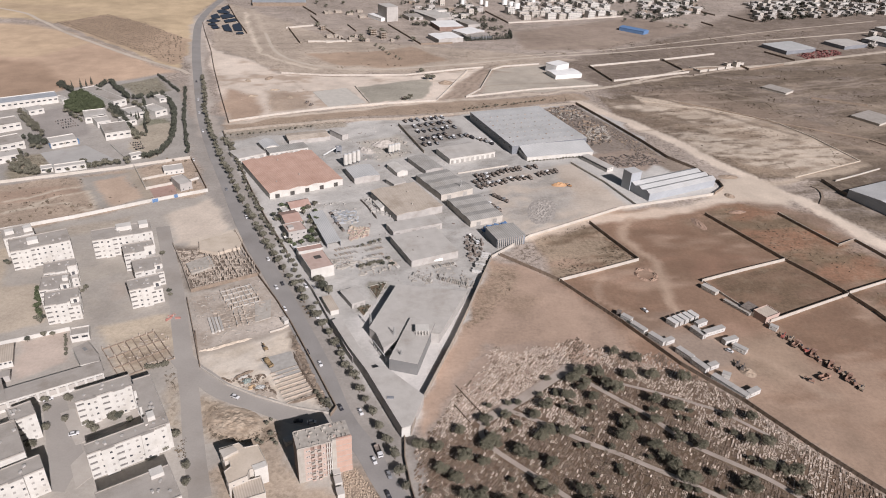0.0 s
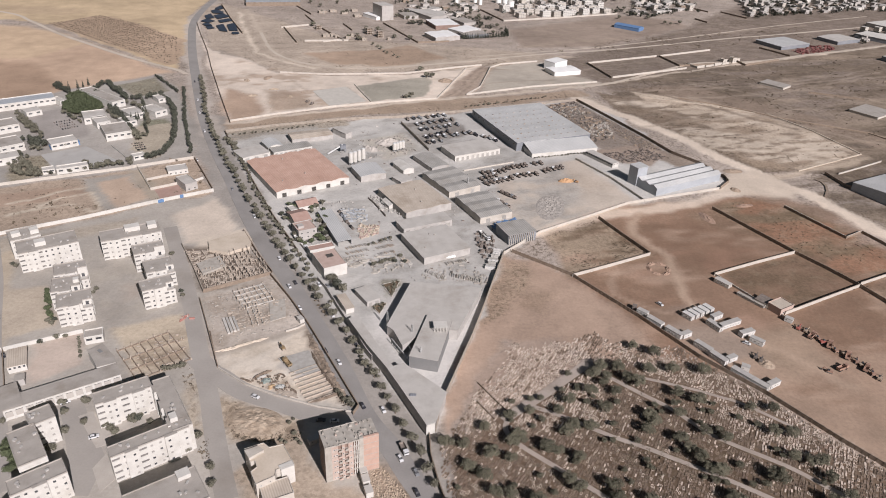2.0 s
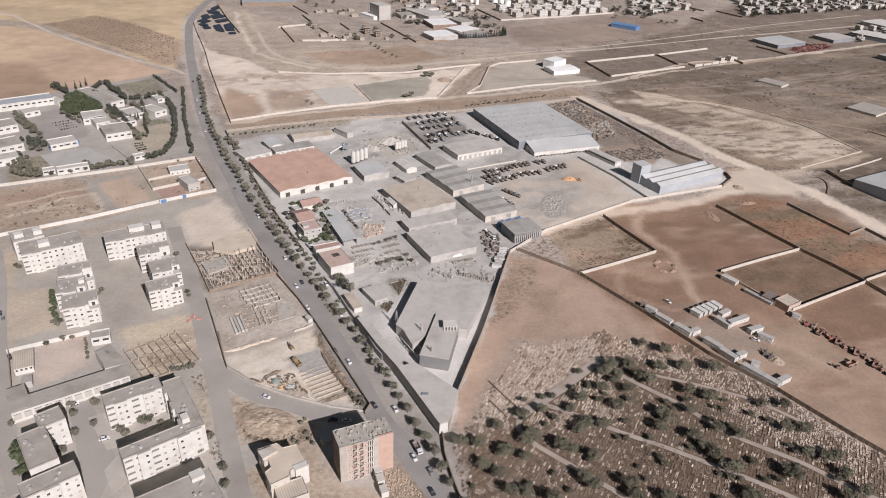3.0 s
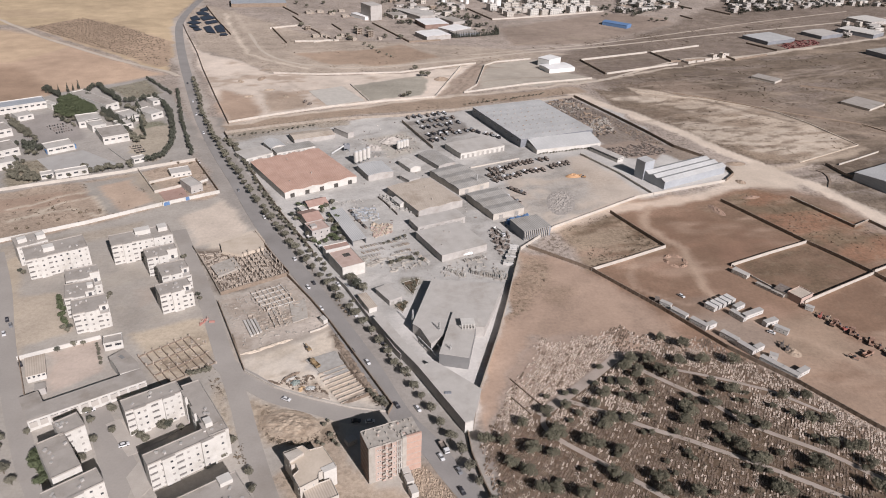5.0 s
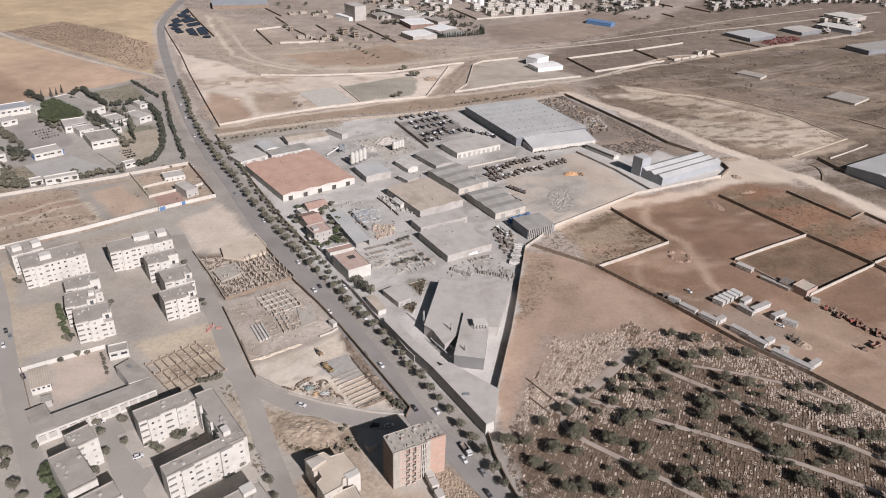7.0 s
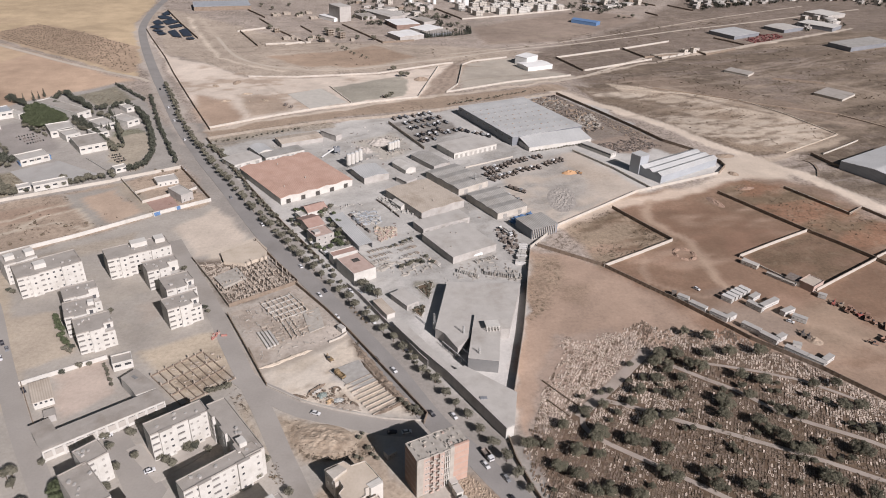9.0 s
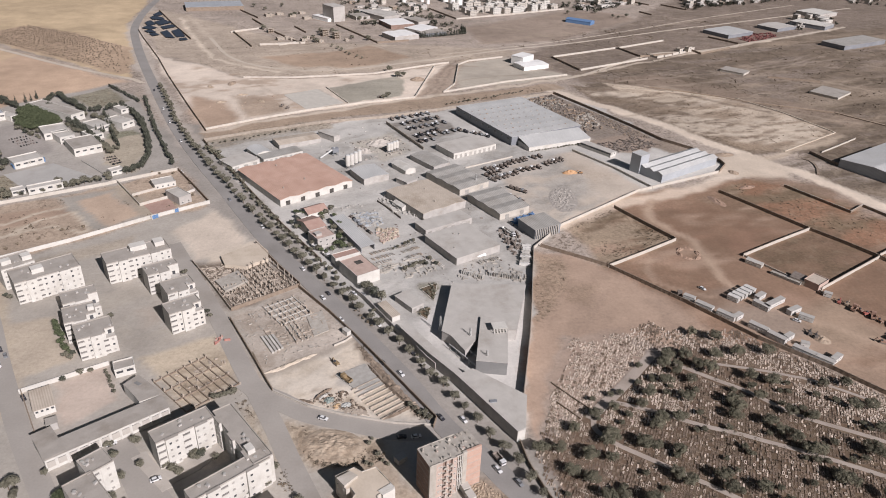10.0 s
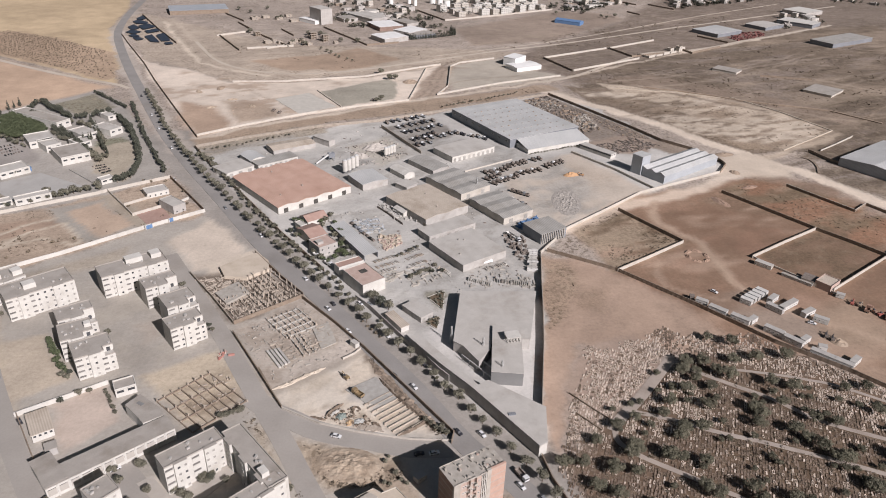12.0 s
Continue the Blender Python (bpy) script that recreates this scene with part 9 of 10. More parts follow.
for p in ((-30.5, 313.8), (-16.7, 302.1), (-12.0, 283.0), (24.4, 497.7)):
    mast(*p, 11)
gan = thing("gantry", *(-24.7, 299.4), facing((-24.7, 299.4), (-11.8, 276.3)), "low pale crane gantry beside the workshop", "gantry")
part("rail", Geo().box(9, 2.5, 3.0, 22, 0.4, 0.5).box(9, -2.5, 3.0, 22, 0.4, 0.5), STEEL, gan)
for i in range(5):
    for sy in (-2.5, 2.5):
        part("post", Geo().box(-1.5 + i * 5.2, sy, 0, 0.35, 0.35, 3.0), STEEL, gan)
# ---- burial ground ----
ga = facing((55.1, 247.6), (110.0, 214.0))
gc, gs = math.cos(ga), math.sin(ga)
GROUND_PLOT = [(-4.5, 224.3), (12.5, 256.4), (35.7, 301.3), (67.1, 304.3), (76.1, 308.2), (85.7, 313.2), (92.2, 303.5), (100.4, 304.2), (121.0, 300.0), (142.0, 304.0), (172.0, 273.0), (194.0, 241.0), (236.0, 186.0), (230.0, 165.0), (99.1, 160.3), (2.6, 165.6)]
WALL_SIDE = [(-10.0, 150.0), (-10.0, 340.0), (104.0, 340.0), (136.6, 290.2), (159.9, 263.0), (182.5, 229.8), (220.0, 181.6), (244.0, 150.0)]
TOP_ROWS = [(86.2, 319.7), (87.3, 298.5), (98.4, 285.9), (123.7, 260.2), (143.9, 228.0), (173.4, 202.9), (194.6, 233.1), (121.7, 297.4)]
PATHS = [(5.2, [(76.0, 285.5), (62.0, 272.5), (48.5, 260.4), (33.0, 247.8), (27.5, 242.2)]),
         (2.5, [(29.5, 244.5), (27.6, 236.5), (31.0, 229.5), (37.1, 223.0), (50.0, 211.8), (62.5, 200.5), (74.4, 189.5), (90.0, 176.0)]),
         (2.5, [(42.5, 252.0), (52.3, 247.2), (61.2, 242.4), (76.0, 233.0), (90.3, 225.9), (102.8, 218.5), (114.0, 212.1), (130.0, 201.8), (146.0, 190.5), (165.0, 177.0)]),
         (2.5, [(80.0, 279.0), (98.0, 262.2), (109.5, 252.0), (120.1, 238.4), (128.6, 230.4), (151.0, 215.4), (165.0, 202.5), (185.0, 186.0)]),
         (1.8, [(100.0, 275.0), (118.1, 268.7), (129.0, 264.5), (136.8, 260.7), (147.5, 255.2), (165.0, 240.0)])]
for k, (wide, line) in enumerate(PATHS):
    strip("path", line, wide, 0.05 + 0.006 * k, PATH_PAVE, "dusty concrete path between the graves", "path")


def path_gap(x, y):
    best = 1e9
    for wide, line in PATHS:
        for (x0, y0), (x1, y1) in zip(line, line[1:]):
            dx, dy = x1 - x0, y1 - y0
            u = max(0, min(1, ((x - x0) * dx + (y - y0) * dy) / (dx * dx + dy * dy)))
            best = min(best, math.hypot(x - x0 - u * dx, y - y0 - u * dy) - wide / 2)
    return best


def kerb(geo, x, y, an, ln, wd, h, t=0.17):
    """A low stone surround, open in the middle."""
    c, s_ = math.cos(an), math.sin(an)
    k = len(geo.v)
    for dx, dy, z in ((0, 0, -0.12), (0, 0, h), (t, t, h), (t, t, h - 0.14)):
        for a, b in ((-1, -1), (1, -1), (1, 1), (-1, 1)):
            u, v = a * (ln / 2 - dx), b * (wd / 2 - dy)
            geo.v.append((x + c * u - s_ * v, y + s_ * u + c * v, z))
    for r0 in (0, 4, 8):
        geo.f += [(k + r0 + i, k + r0 + (i + 1) % 4, k + r0 + 4 + (i + 1) % 4, k + r0 + 4 + i) for i in range(4)]
    return geo


def infill(geo, x, y, an, ln, wd, z, t=0.17):
    c, s_ = math.cos(an), math.sin(an)
    pts = [(a * (ln / 2 - t), b * (wd / 2 - t)) for a, b in ((-1, -1), (1, -1), (1, 1), (-1, 1))]
    return geo.face(*[(x + c * u - s_ * v, y + s_ * u + c * v, z) for u, v in pts])


q = random.Random(12)
plain, pale, fill = Geo(), Geo(), Geo()
near = []
for i in range(-216, 276):
    for j in range(-131, 155):
        u, v = i * 1.22 + q.uniform(-0.25, 0.25), j * 2.0 + q.uniform(-0.4, 0.4) + 0.5 * math.sin(i * 0.11)
        x, y = 120 + gc * u - gs * v, 240 + gs * u + gc * v
        wob = 9 * noise.noise((x * 0.05, y * 0.05, 5.0)) + q.uniform(-3.5, 3.5)
        if not inside(x - abs(wob), y + wob, GROUND_PLOT) or not inside(x, y, GROUND_PLOT) or not inside(x, y, WALL_SIDE) or path_gap(x, y) < 0.9 or q.random() < 0.06 + (0.2 if x < 78 else 0.8) * max(0, noise.noise((x * 0.06, y * 0.06, 3.0))):
            continue
        an = ga + 1.571 + 0.12 * noise.noise((x * 0.05, y * 0.05, 7.0)) + q.gauss(0, 0.1)
        if y < 205 and len(near) < 260 and q.random() < 0.6:
            near.append((x, y, an))
            continue
        ln, wd, h = q.uniform(1.25, 1.95), q.uniform(0.62, 1.0), q.uniform(0.08, 0.3)
        west = x < 78 and y > 238
        tombs = pale if q.random() < (0.85 if west else 0.75 if inside(x, y, TOP_ROWS) else 0.2) else plain
        if q.random() < (0.45 if west else 0.3):
            tombs.box(x, y, -0.15, ln, wd * 0.85, h + 0.1, an)
        else:
            kerb(tombs, x, y, an, ln, wd, h)
            infill(fill, x, y, an, ln, wd, h - 0.1)
        if q.random() < 0.3:
            tombs.box(x + math.cos(an) * ln * 0.46, y + math.sin(an) * ln * 0.46, -0.15, 0.14, 0.5, h + q.uniform(0.45, 0.75), an)
tagged(new("gravestones", plain.mesh("gravestones", GRAVE)), "close rows of weathered low stone graves on dry soil", "graves", kind="stuff")
tagged(new("gravestones", pale.mesh("gravestones", GRAVE_PALE)), "pale low stone graves in close rows on dry soil", "graves", kind="stuff")
tagged(new("grave_soil", fill.mesh("grave_soil", GRAVE_SOIL)), "weedy soil inside low stone grave surrounds", "soil", kind="stuff")
SURROUND = [kerb(Geo(), 0, 0, 0, 1.7, 0.85, 0.25).mesh("surround", GRAVE), kerb(Geo(), 0, 0, 0, 1.9, 0.95, 0.2).mesh("surround", GRAVE_PALE), kerb(Geo(), 0, 0, 0, 1.6, 0.8, 0.3).mesh("surround", GRAVE)]
BED = [infill(Geo(), 0, 0, 0, 1.7, 0.85, 0.14).mesh("bed", GRAVE_SOIL), infill(Geo(), 0, 0, 0, 1.9, 0.95, 0.1).mesh("bed", GRAVE_SOIL), infill(Geo(), 0, 0, 0, 1.6, 0.8, 0.2).mesh("bed", GRAVE_SOIL)]
HEADS = [Geo().box(0.74, 0, -0.1, 0.15, 0.5, 0.8).mesh("headstone", GRAVE), Geo().box(0.84, 0, -0.1, 0.15, 0.5, 0.7).mesh("headstone", GRAVE_PALE), Geo().box(0.7, 0, -0.1, 0.15, 0.45, 0.85).mesh("headstone", GRAVE)]
for i, (x, y, an) in enumerate(near):
    t = tagged(new("grave", SURROUND[i % 3]), "low weathered stone grave surround with a small headstone", "grave", "nearest graves")
    t.location, t.rotation_euler = (x, y, 0), (0, 0, an)
    put("bed", BED[i % 3], t, (0, 0, 0))
    put("headstone", HEADS[i % 3], t, (0, 0, 0))

# ---- orchard and dry shrubs ----
ORCHARD = [(-536.0, 1016.7), (-491.6, 1080.4), (-417.8, 1033.9), (-333.6, 949.3), (-304.8, 849.3), (-311.5, 831.4), (-419.0, 919.2)]
oc = Geo()
q = random.Random(31)
oa = facing((-505.5, 981.5), (-342.8, 847.3))
for i in range(-72, 72):
    for j in range(-52, 78):
        x, y = ORCHARD[4][0] + math.cos(oa) * i * 5 - math.sin(oa) * j * 5.4, ORCHARD[4][1] + math.sin(oa) * i * 5 + math.cos(oa) * j * 5.4
        if inside(x, y, ORCHARD) and q.random() < 0.95 - 0.55 * max(0.0, min(1.0, (x + 385) / 60)) - 0.35 * max(0.0, noise.noise((x * 0.03, y * 0.03, 2.0))):
            x, y = x + q.uniform(-1, 1), y + q.uniform(-1, 1)
            tall = q.uniform(0.9, 2.0)
            for k in range(15):
                c = Vector((x + q.gauss(0, 0.5), y + q.gauss(0, 0.5), q.uniform(0.3, tall)))
                a = Vector((q.uniform(-1, 1), q.uniform(-1, 1), q.uniform(-0.6, 0.6))).normalized() * 0.45
                b = a.cross(Vector((q.random(), q.random(), 1))).normalized() * 0.4
                oc.face(tuple(c - a), tuple(c - b), tuple(c + a), tuple(c + b))
tagged(new("orchard", oc.mesh("orchard", LEAF_DRY)), "young olive orchard in straight rows", "orchard", kind="stuff")


def scrub(polys, n, size, mat, seed, label):
    r = random.Random(seed)
    g = Geo()
    for poly in polys:
        xs, ys = [p[0] for p in poly], [p[1] for p in poly]
        k = 0
        while k < n:
            x, y = r.uniform(min(xs), max(xs)), r.uniform(min(ys), max(ys))
            if not inside(x, y, poly) or noise.noise((x * 0.03, y * 0.03, seed)) < r.uniform(-0.15, 0.45):
                k += 0.25
                continue
            k += 1
            s = size * r.uniform(0.5, 1.4)
            for _ in range(5):
                c = Vector((x + r.uniform(-s, s), y + r.uniform(-s, s), r.uniform(0.05, 0.5 * s)))
                a = Vector((r.uniform(-1, 1), r.uniform(-1, 1), r.uniform(-0.2, 0.7))).normalized() * s * 0.6
                b = a.cross(Vector((r.random(), r.random(), 1))).normalized() * s * 0.45
                g.face(tuple(c - a), tuple(c - b), tuple(c + a), tuple(c + b))
    return tagged(new("scrub", g.mesh("scrub", mat)), label, "scrub", kind="stuff")


scrub([[(200.4, 776.5), (360.8, 702.4), (433.9, 601.0), (565.1, 795.3), (322.3, 847.5)], [(192.3, 747.8), (280.8, 740.3), (377.6, 651.8), (395.5, 597.6), (319.6, 557.4), (256.6, 606.5)]], 420, 0.7, LEAF_DRY, 2, "dry scrub on open steppe")
scrub([[(42.9, 392.7), (54.4, 385.1), (55.4, 356.5), (37.7, 329.7), (21.2, 313.7)], [(-105.9, 255.2), (-76.7, 242.1), (-67.2, 227.2), (-93.9, 229.1)], [(-129.0, 268.7), (-121.8, 265.2), (-108.3, 235.8), (-109.4, 230.9)]], 160, 0.5, LEAF_DRY, 3, "dry weeds on bare ground")
scrub([[(194.5, 804.1), (420.0, 920.0), (700.0, 1000.0), (720.0, 700.0), (440.0, 640.0)], [(118.0, 950.0), (330.0, 1060.0), (620.0, 1180.0), (640.0, 1120.0), (330.0, 960.0)]], 1500, 1.0, LEAF_DRY, 8, "dry dark scrub on the eastern plain")
scrub([[(214.6, 475.7), (246.8, 494.6), (300.0, 430.0), (330.0, 360.0), (285.0, 300.0), (245.0, 406.8)], [(74.0, 425.0), (115.5, 452.0), (141.0, 403.0), (86.0, 374.0)]], 700, 0.55, LEAF_DRY, 9, "dry weeds on walled lots")
scrub([[(-237.2, 871.4), (-334.0, 1159.5), (-137.1, 982.8), (47.5, 963.0), (196.1, 925.5), (37.7, 857.0), (-124.2, 813.8)], [(-194.0, 625.5), (-90.9, 662.5), (158.6, 768.2), (153.5, 746.5), (-90.2, 649.3), (-188.2, 607.9)]], 700, 0.8, LEAF_DRY, 4, "dry scrub on open ground")
scrub([[(-1.5, 220.9), (33.8, 255.6), (84.1, 288.8), (110.8, 278.4), (174.0, 216.0), (182.9, 181.5), (8.7, 174.9)]], 900, 0.7, LEAF_DRY, 5, "dry weeds between the graves")
scrub([[(-344.5, 448.6), (-323.1, 481.4), (-248.1, 517.6), (-172.9, 482.3), (-291.4, 410.9), (-315.3, 391.6)]], 260, 0.8, LEAF_DRY, 6, "dry weeds in the walled field")

scrub([[(-74.5, 305.0), (-70.5, 307.5), (-57.0, 279.0), (-43.5, 250.0), (-48.5, 249.5), (-61.0, 276.0)]], 260, 0.8, LEAF_DRY, 11, "dry brush on a dug bank")
scrub([[(-107.0, 256.0), (-77.0, 243.0), (-66.0, 233.0), (-70.0, 225.5), (-94.0, 229.0), (-101.0, 240.0)], [(-133.0, 277.0), (-129.0, 279.0), (-110.0, 241.0), (-103.0, 217.0), (-106.0, 216.0), (-115.0, 237.0)]], 620, 0.62, LEAF_DRY, 12, "dry weeds on a mound and verge")
for p in ((-73.4, 338.6), (-71.2, 333.9), (-69.4, 330.7), (-67.5, 327.3), (-65.7, 323.7)):
    tree("shrub", p[0], p[1], 1.0, "small shrubs on the avenue verge", "small dark shrub in a row on the verge")

# ---- panel field beside the bend ----
for quad in ([(-342.9, 1158.8), (-338.9, 1182.4), (-329.0, 1158.5), (-335.7, 1148.8)],
             [(-344.0, 1139.1), (-338.0, 1150.3), (-321.8, 1132.6), (-320.9, 1119.8), (-336.3, 1122.5)],
             [(-343.0, 1099.7), (-338.3, 1116.8), (-325.1, 1090.4), (-333.2, 1077.6)],
             [(-330.4, 1106.3), (-319.9, 1121.6), (-305.5, 1100.4), (-319.1, 1080.5)],
             [(-339.3, 1064.1), (-334.2, 1081.5), (-318.5, 1067.1), (-325.5, 1052.7)],
             [(-316.1, 1072.8), (-303.1, 1087.2), (-295.1, 1072.0), (-308.6, 1056.5)],
             [(-332.2, 1045.7), (-324.8, 1052.7), (-314.2, 1037.2), (-324.3, 1034.1)],
             [(-322.7, 1029.1), (-315.2, 1033.4), (-307.0, 1021.0), (-314.4, 1013.3)],
             [(-309.6, 1037.6), (-302.1, 1048.3), (-284.0, 1001.7), (-296.1, 1005.3)],
             [(-295.9, 1044.0), (-288.1, 1059.8), (-272.0, 1009.7), (-283.2, 1007.4)],
             [(-278.4, 998.7), (-270.4, 1002.8), (-265.6, 991.5), (-274.9, 987.4)]):
    x0, y0 = quad[0]
    loc = [(x - x0, y - y0) for x, y in quad]
    t = thing("panel_table", x0, y0, 0, "broad dark panel table on bare soil", "panel", "dark panel tables")
    part("panel", Geo().prism(loc, 1.25, 1.4), SOLAR, t)
    mx, my = sum(p[0] for p in loc) / len(loc), sum(p[1] for p in loc) / len(loc)
    for x, y in loc:
        part("leg", Geo().box(mx + (x - mx) * 0.85, my + (y - my) * 0.85, -0.05, 0.25, 0.25, 1.298), STEEL, t)

sheet("levelled_pad", [(-130.7, 742.9), (-97.0, 762.9), (-70.1, 713.3), (-106.5, 693.6)], 0.08, KERB, "pale levelled concrete pad on sandy ground", "paving")
wall_run("wall_pad", [(-87.4, 769.7), (-76.7, 740.7), (-65.4, 711.5)], 0.8, 0.5, CREAM, "low pale kerb wall beside a levelled pad", CREAM)
for p in ((-131.1, 703.9), (-125.4, 696.7), (-32.7, 730.0)):
    excavator(*p, 1.1, RUST, "worn loader on sandy ground")
for x, y in ((-208.5, 775.8), (-191.0, 721.0), (-172.6, 745.5), (-152.0, 722.3)):
    heap("soil_heap", x, y, 6, 3, 0.8, WEEDY, "low heap of dug soil on sandy ground", "heap", x, 5, 0.5)
# ---- far buildings ----
hall((141.0, 866.0), (152.5, 853.0), (157.0, 884.0), 10.0, "tall white cube store on sandy ground", BRIGHT, BRIGHT)
hall((148.5, 829.5), (182.6, 842.0), (140.0, 852.0), 4.8, "low white store joined to a taller one", BRIGHT, BRIGHT, "gable", 1, 0.6, along="x")
hall((-74.0, 1111.0), (-57.0, 1121.5), (-90.0, 1137.0), 22.0, "tall pale industrial block on the plain", GREYWALL, ROOFPALE, group="far industrial buildings")
hall((-106.0, 1142.0), (-83.0, 1113.0), (-97.0, 1149.0), 5.0, "long low white hall beside the tall block", BRIGHT, BRIGHT, group="far industrial buildings")
hall((6.9, 984.5), (41.6, 1001.9), (-5.3, 1016.9), 6.0, "white-roofed hall behind a dark hedge", GREYWALL, BRIGHT, "gable", 2, 0.8, group="far industrial buildings")
hall((46.4, 1023.7), (75.2, 1049.5), (26.3, 1046.8), 6.0, "white-roofed hall behind a dark hedge", GREYWALL, BRIGHT, group="far industrial buildings")
hall((8.2, 1062.4), (43.8, 1075.4), (-4.9, 1103.5), 6.0, "long white-roofed hall with a brick end", BRICK_DARK, BRIGHT, group="far industrial buildings")
hall((48.0, 1010.0), (84.0, 1024.0), (42.0, 1030.0), 5.0, "low grey-roofed shed behind a dark hedge", STEELDARK, ROOFGREY, group="far industrial buildings")
hall((2.3, 1116.6), (30.0, 1135.0), (-30.1, 1168.6), 7.0, "large grey-roofed industrial hall", GREYWALL, ROOFPALE, "gable", 2, 1.0, group="far industrial buildings")
hall((-40.0, 1128.0), (-18.0, 1138.0), (-52.0, 1152.0), 5.0, "low grey-roofed industrial shed", GREYWALL, ROOFGREY, group="far industrial buildings")
hall((52.0, 1092.0), (72.0, 1104.0), (36.0, 1124.0), 5.0, "low grey-roofed industrial shed", GREYWALL, ROOFGREY, group="far industrial buildings")


def storage_tank(x, y, r, h):
    t = thing("storage_tank", x, y, 0, "white cylindrical storage tank with a shallow cone roof", "tank", "storage tanks")
    part("drum", Geo().cyl(0, 0, 0, r, h, 20), BRIGHT, t)
    part("roof", Geo().cyl(0, 0, h + 0.002, r * 1.01, r * 0.22, 20, 0.3), WHITE, t)
    part("ladder", Geo().beam((r + 0.15, 0, 0), (r + 0.15, 0, h), 0.15), STEEL, t)


for x, y, r, h in ((141.0, 1250.0, 6.0, 12.0), (133.0, 1272.0, 5.0, 10.0), (124.0, 1294.0, 5.0, 10.0), (90.0, 1272.0, 3.2, 9.0), (82.0, 1290.0, 3.2, 9.0), (48.0, 1274.0, 3.4, 9.0), (177.0, 1310.0, 4.0, 11.0)):
    storage_tank(x, y, r, h)


def open_frame(x, y, ang, w, d, storeys):
    """A bare concrete skeleton: slabs on columns."""
    t = thing("unfinished_building", x, y, ang, "bare concrete skeleton of columns and slabs on open land", "building site", "far skeletons")
    for k in range(storeys):
        part("floor_slab", Geo().box(0, 0, 3.0 * k + 2.75, w, d, 0.3), COLUMN, t)
        for sx in (-0.45, 0.0, 0.45):
            for sy in (-0.42, 0.42):
                part("column", Geo().box(sx * w, sy * d, 3.0 * k + (0.05 if k else -0.05), 0.45, 0.45, 2.7), COLUMN, t)
        part("infill_wall", Geo().box(0.05 * w, 0.1 * d, 3.0 * k + 0.06, w * 0.7, d * 0.5, 2.6), MUDWALL, t)


open_frame(-88.0, 1020.0, 0.5, 10, 9, 3)
open_frame(-72.0, 1003.0, 0.5, 9, 8, 3)
open_frame(-104.0, 1003.0, 0.6, 8, 7, 1)
open_frame(-163.0, 1040.0, 0.5, 8, 7, 2)
for x, y, w in ((-118.0, 985.0, 7), (-112.0, 1000.0, 5), (-95.0, 978.0, 6), (-60.0, 985.0, 5), (-150.0, 990.0, 9), (-140.0, 996.0, 7), (-133.0, 990.0, 5), (-176.0, 1150.0, 12), (-160.0, 1162.0, 10), (-140.0, 1150.0, 9), (-118.0, 1130.0, 11), (-126.0, 1172.0, 9)):
    house((x, y), (x + w, y + w * 0.45), (x - w * 0.35, y + w * 0.7), 3.0, "small rough block hut on open land", BLOCK, ROOFBEIGE, 1, False, "far huts", category="hut", sides=(0,))
hall((323.7, 1093.9), (335.3, 1107.5), (307.9, 1139.7), 5.0, "hall with a bright blue roof", BLUE, BLUE, "gable", 1, 1.5, group="far industrial buildings")
hall((344.2, 515.6), (368.7, 465.7), (411.4, 558.0), 7.0, "large hall with a pale steel roof", CLADDING, STEEL, "gable", 1, 2.4, group="far industrial buildings")
hall((418.0, 800.6), (433.3, 813.6), (406.8, 830.0), 2.6, "low grey farm range far across the plain", CREAM, ROOFGREY, group="far industrial buildings")
hall((507.7, 1002.8), (562.8, 1029.5), (500.0, 1050.0), 5.0, "pale steel hall far across the plain", STEELDARK, STEEL, group="far industrial buildings")
scatter("red_stacks", [(529.9, 980.4), (598.6, 1018.1), (600.0, 1044.0), (560.0, 1030.0), (522.6, 1003.0)], 260, 2.0, RED_DULL, "low stacks of dull red goods in a yard", "stacks", 61, 0.5, 0.45)
hall((615.9, 1048.5), (662.5, 1070.3), (601.0, 1082.0), 5.0, "grey-roofed hall far across the plain", STEELDARK, ROOFPALE, "gable", 1, 1.0, group="far industrial buildings")
hall((706.9, 1061.2), (738.8, 1083.9), (697.2, 1122.6), 6.0, "white-roofed far hall far across the plain", STEELDARK, WHITE, group="far industrial buildings")
hall((765.6, 1160.1), (814.9, 1183.5), (758.9, 1207.2), 6.0, "white-roofed far hall far across the plain", GREYWALL, WHITE, group="far industrial buildings")
hall((646.2, 928.6), (742.2, 967.6), (657.9, 972.2), 6.0, "dark-walled far hall far across the plain", STEELDARK, ROOFRIB, group="far industrial buildings")
hall((474.8, 700.1), (505.8, 721.1), (477.8, 740.0), 2.4, "low walled farm yard far across the plain", CREAM, ROOFGREY, group="far industrial buildings")
for k, (p, q_, hh) in enumerate((((344.4, 888.0), (356.0, 894.2), 3.0), ((358.5, 895.6), (371.0, 902.2), 2.2), ((373.0, 903.2), (384.0, 909.1), 3.2), ((386.0, 910.2), (397.0, 916.0), 2.6), ((344.4, 888.0), (336.0, 905.0), 2.4))):
    wall_run("wall_ruin_" + "abcde"[k], [p, q_], hh, 0.8, CREAM, "broken cream wall of a roofless ruin", CREAM)
for x, y, hh in ((404.0, 921.0, 6.0), (411.0, 927.0, 4.0), (392.0, 922.0, 3.5)):
    house((x, y), (x + 6.5, y + 3.4), (x - 3.0, y + 5.5), hh, "pale roofless ruin on the plain", CREAM, MUDWALL, 1, False, "far ruins", category="ruin", sides=(0,))
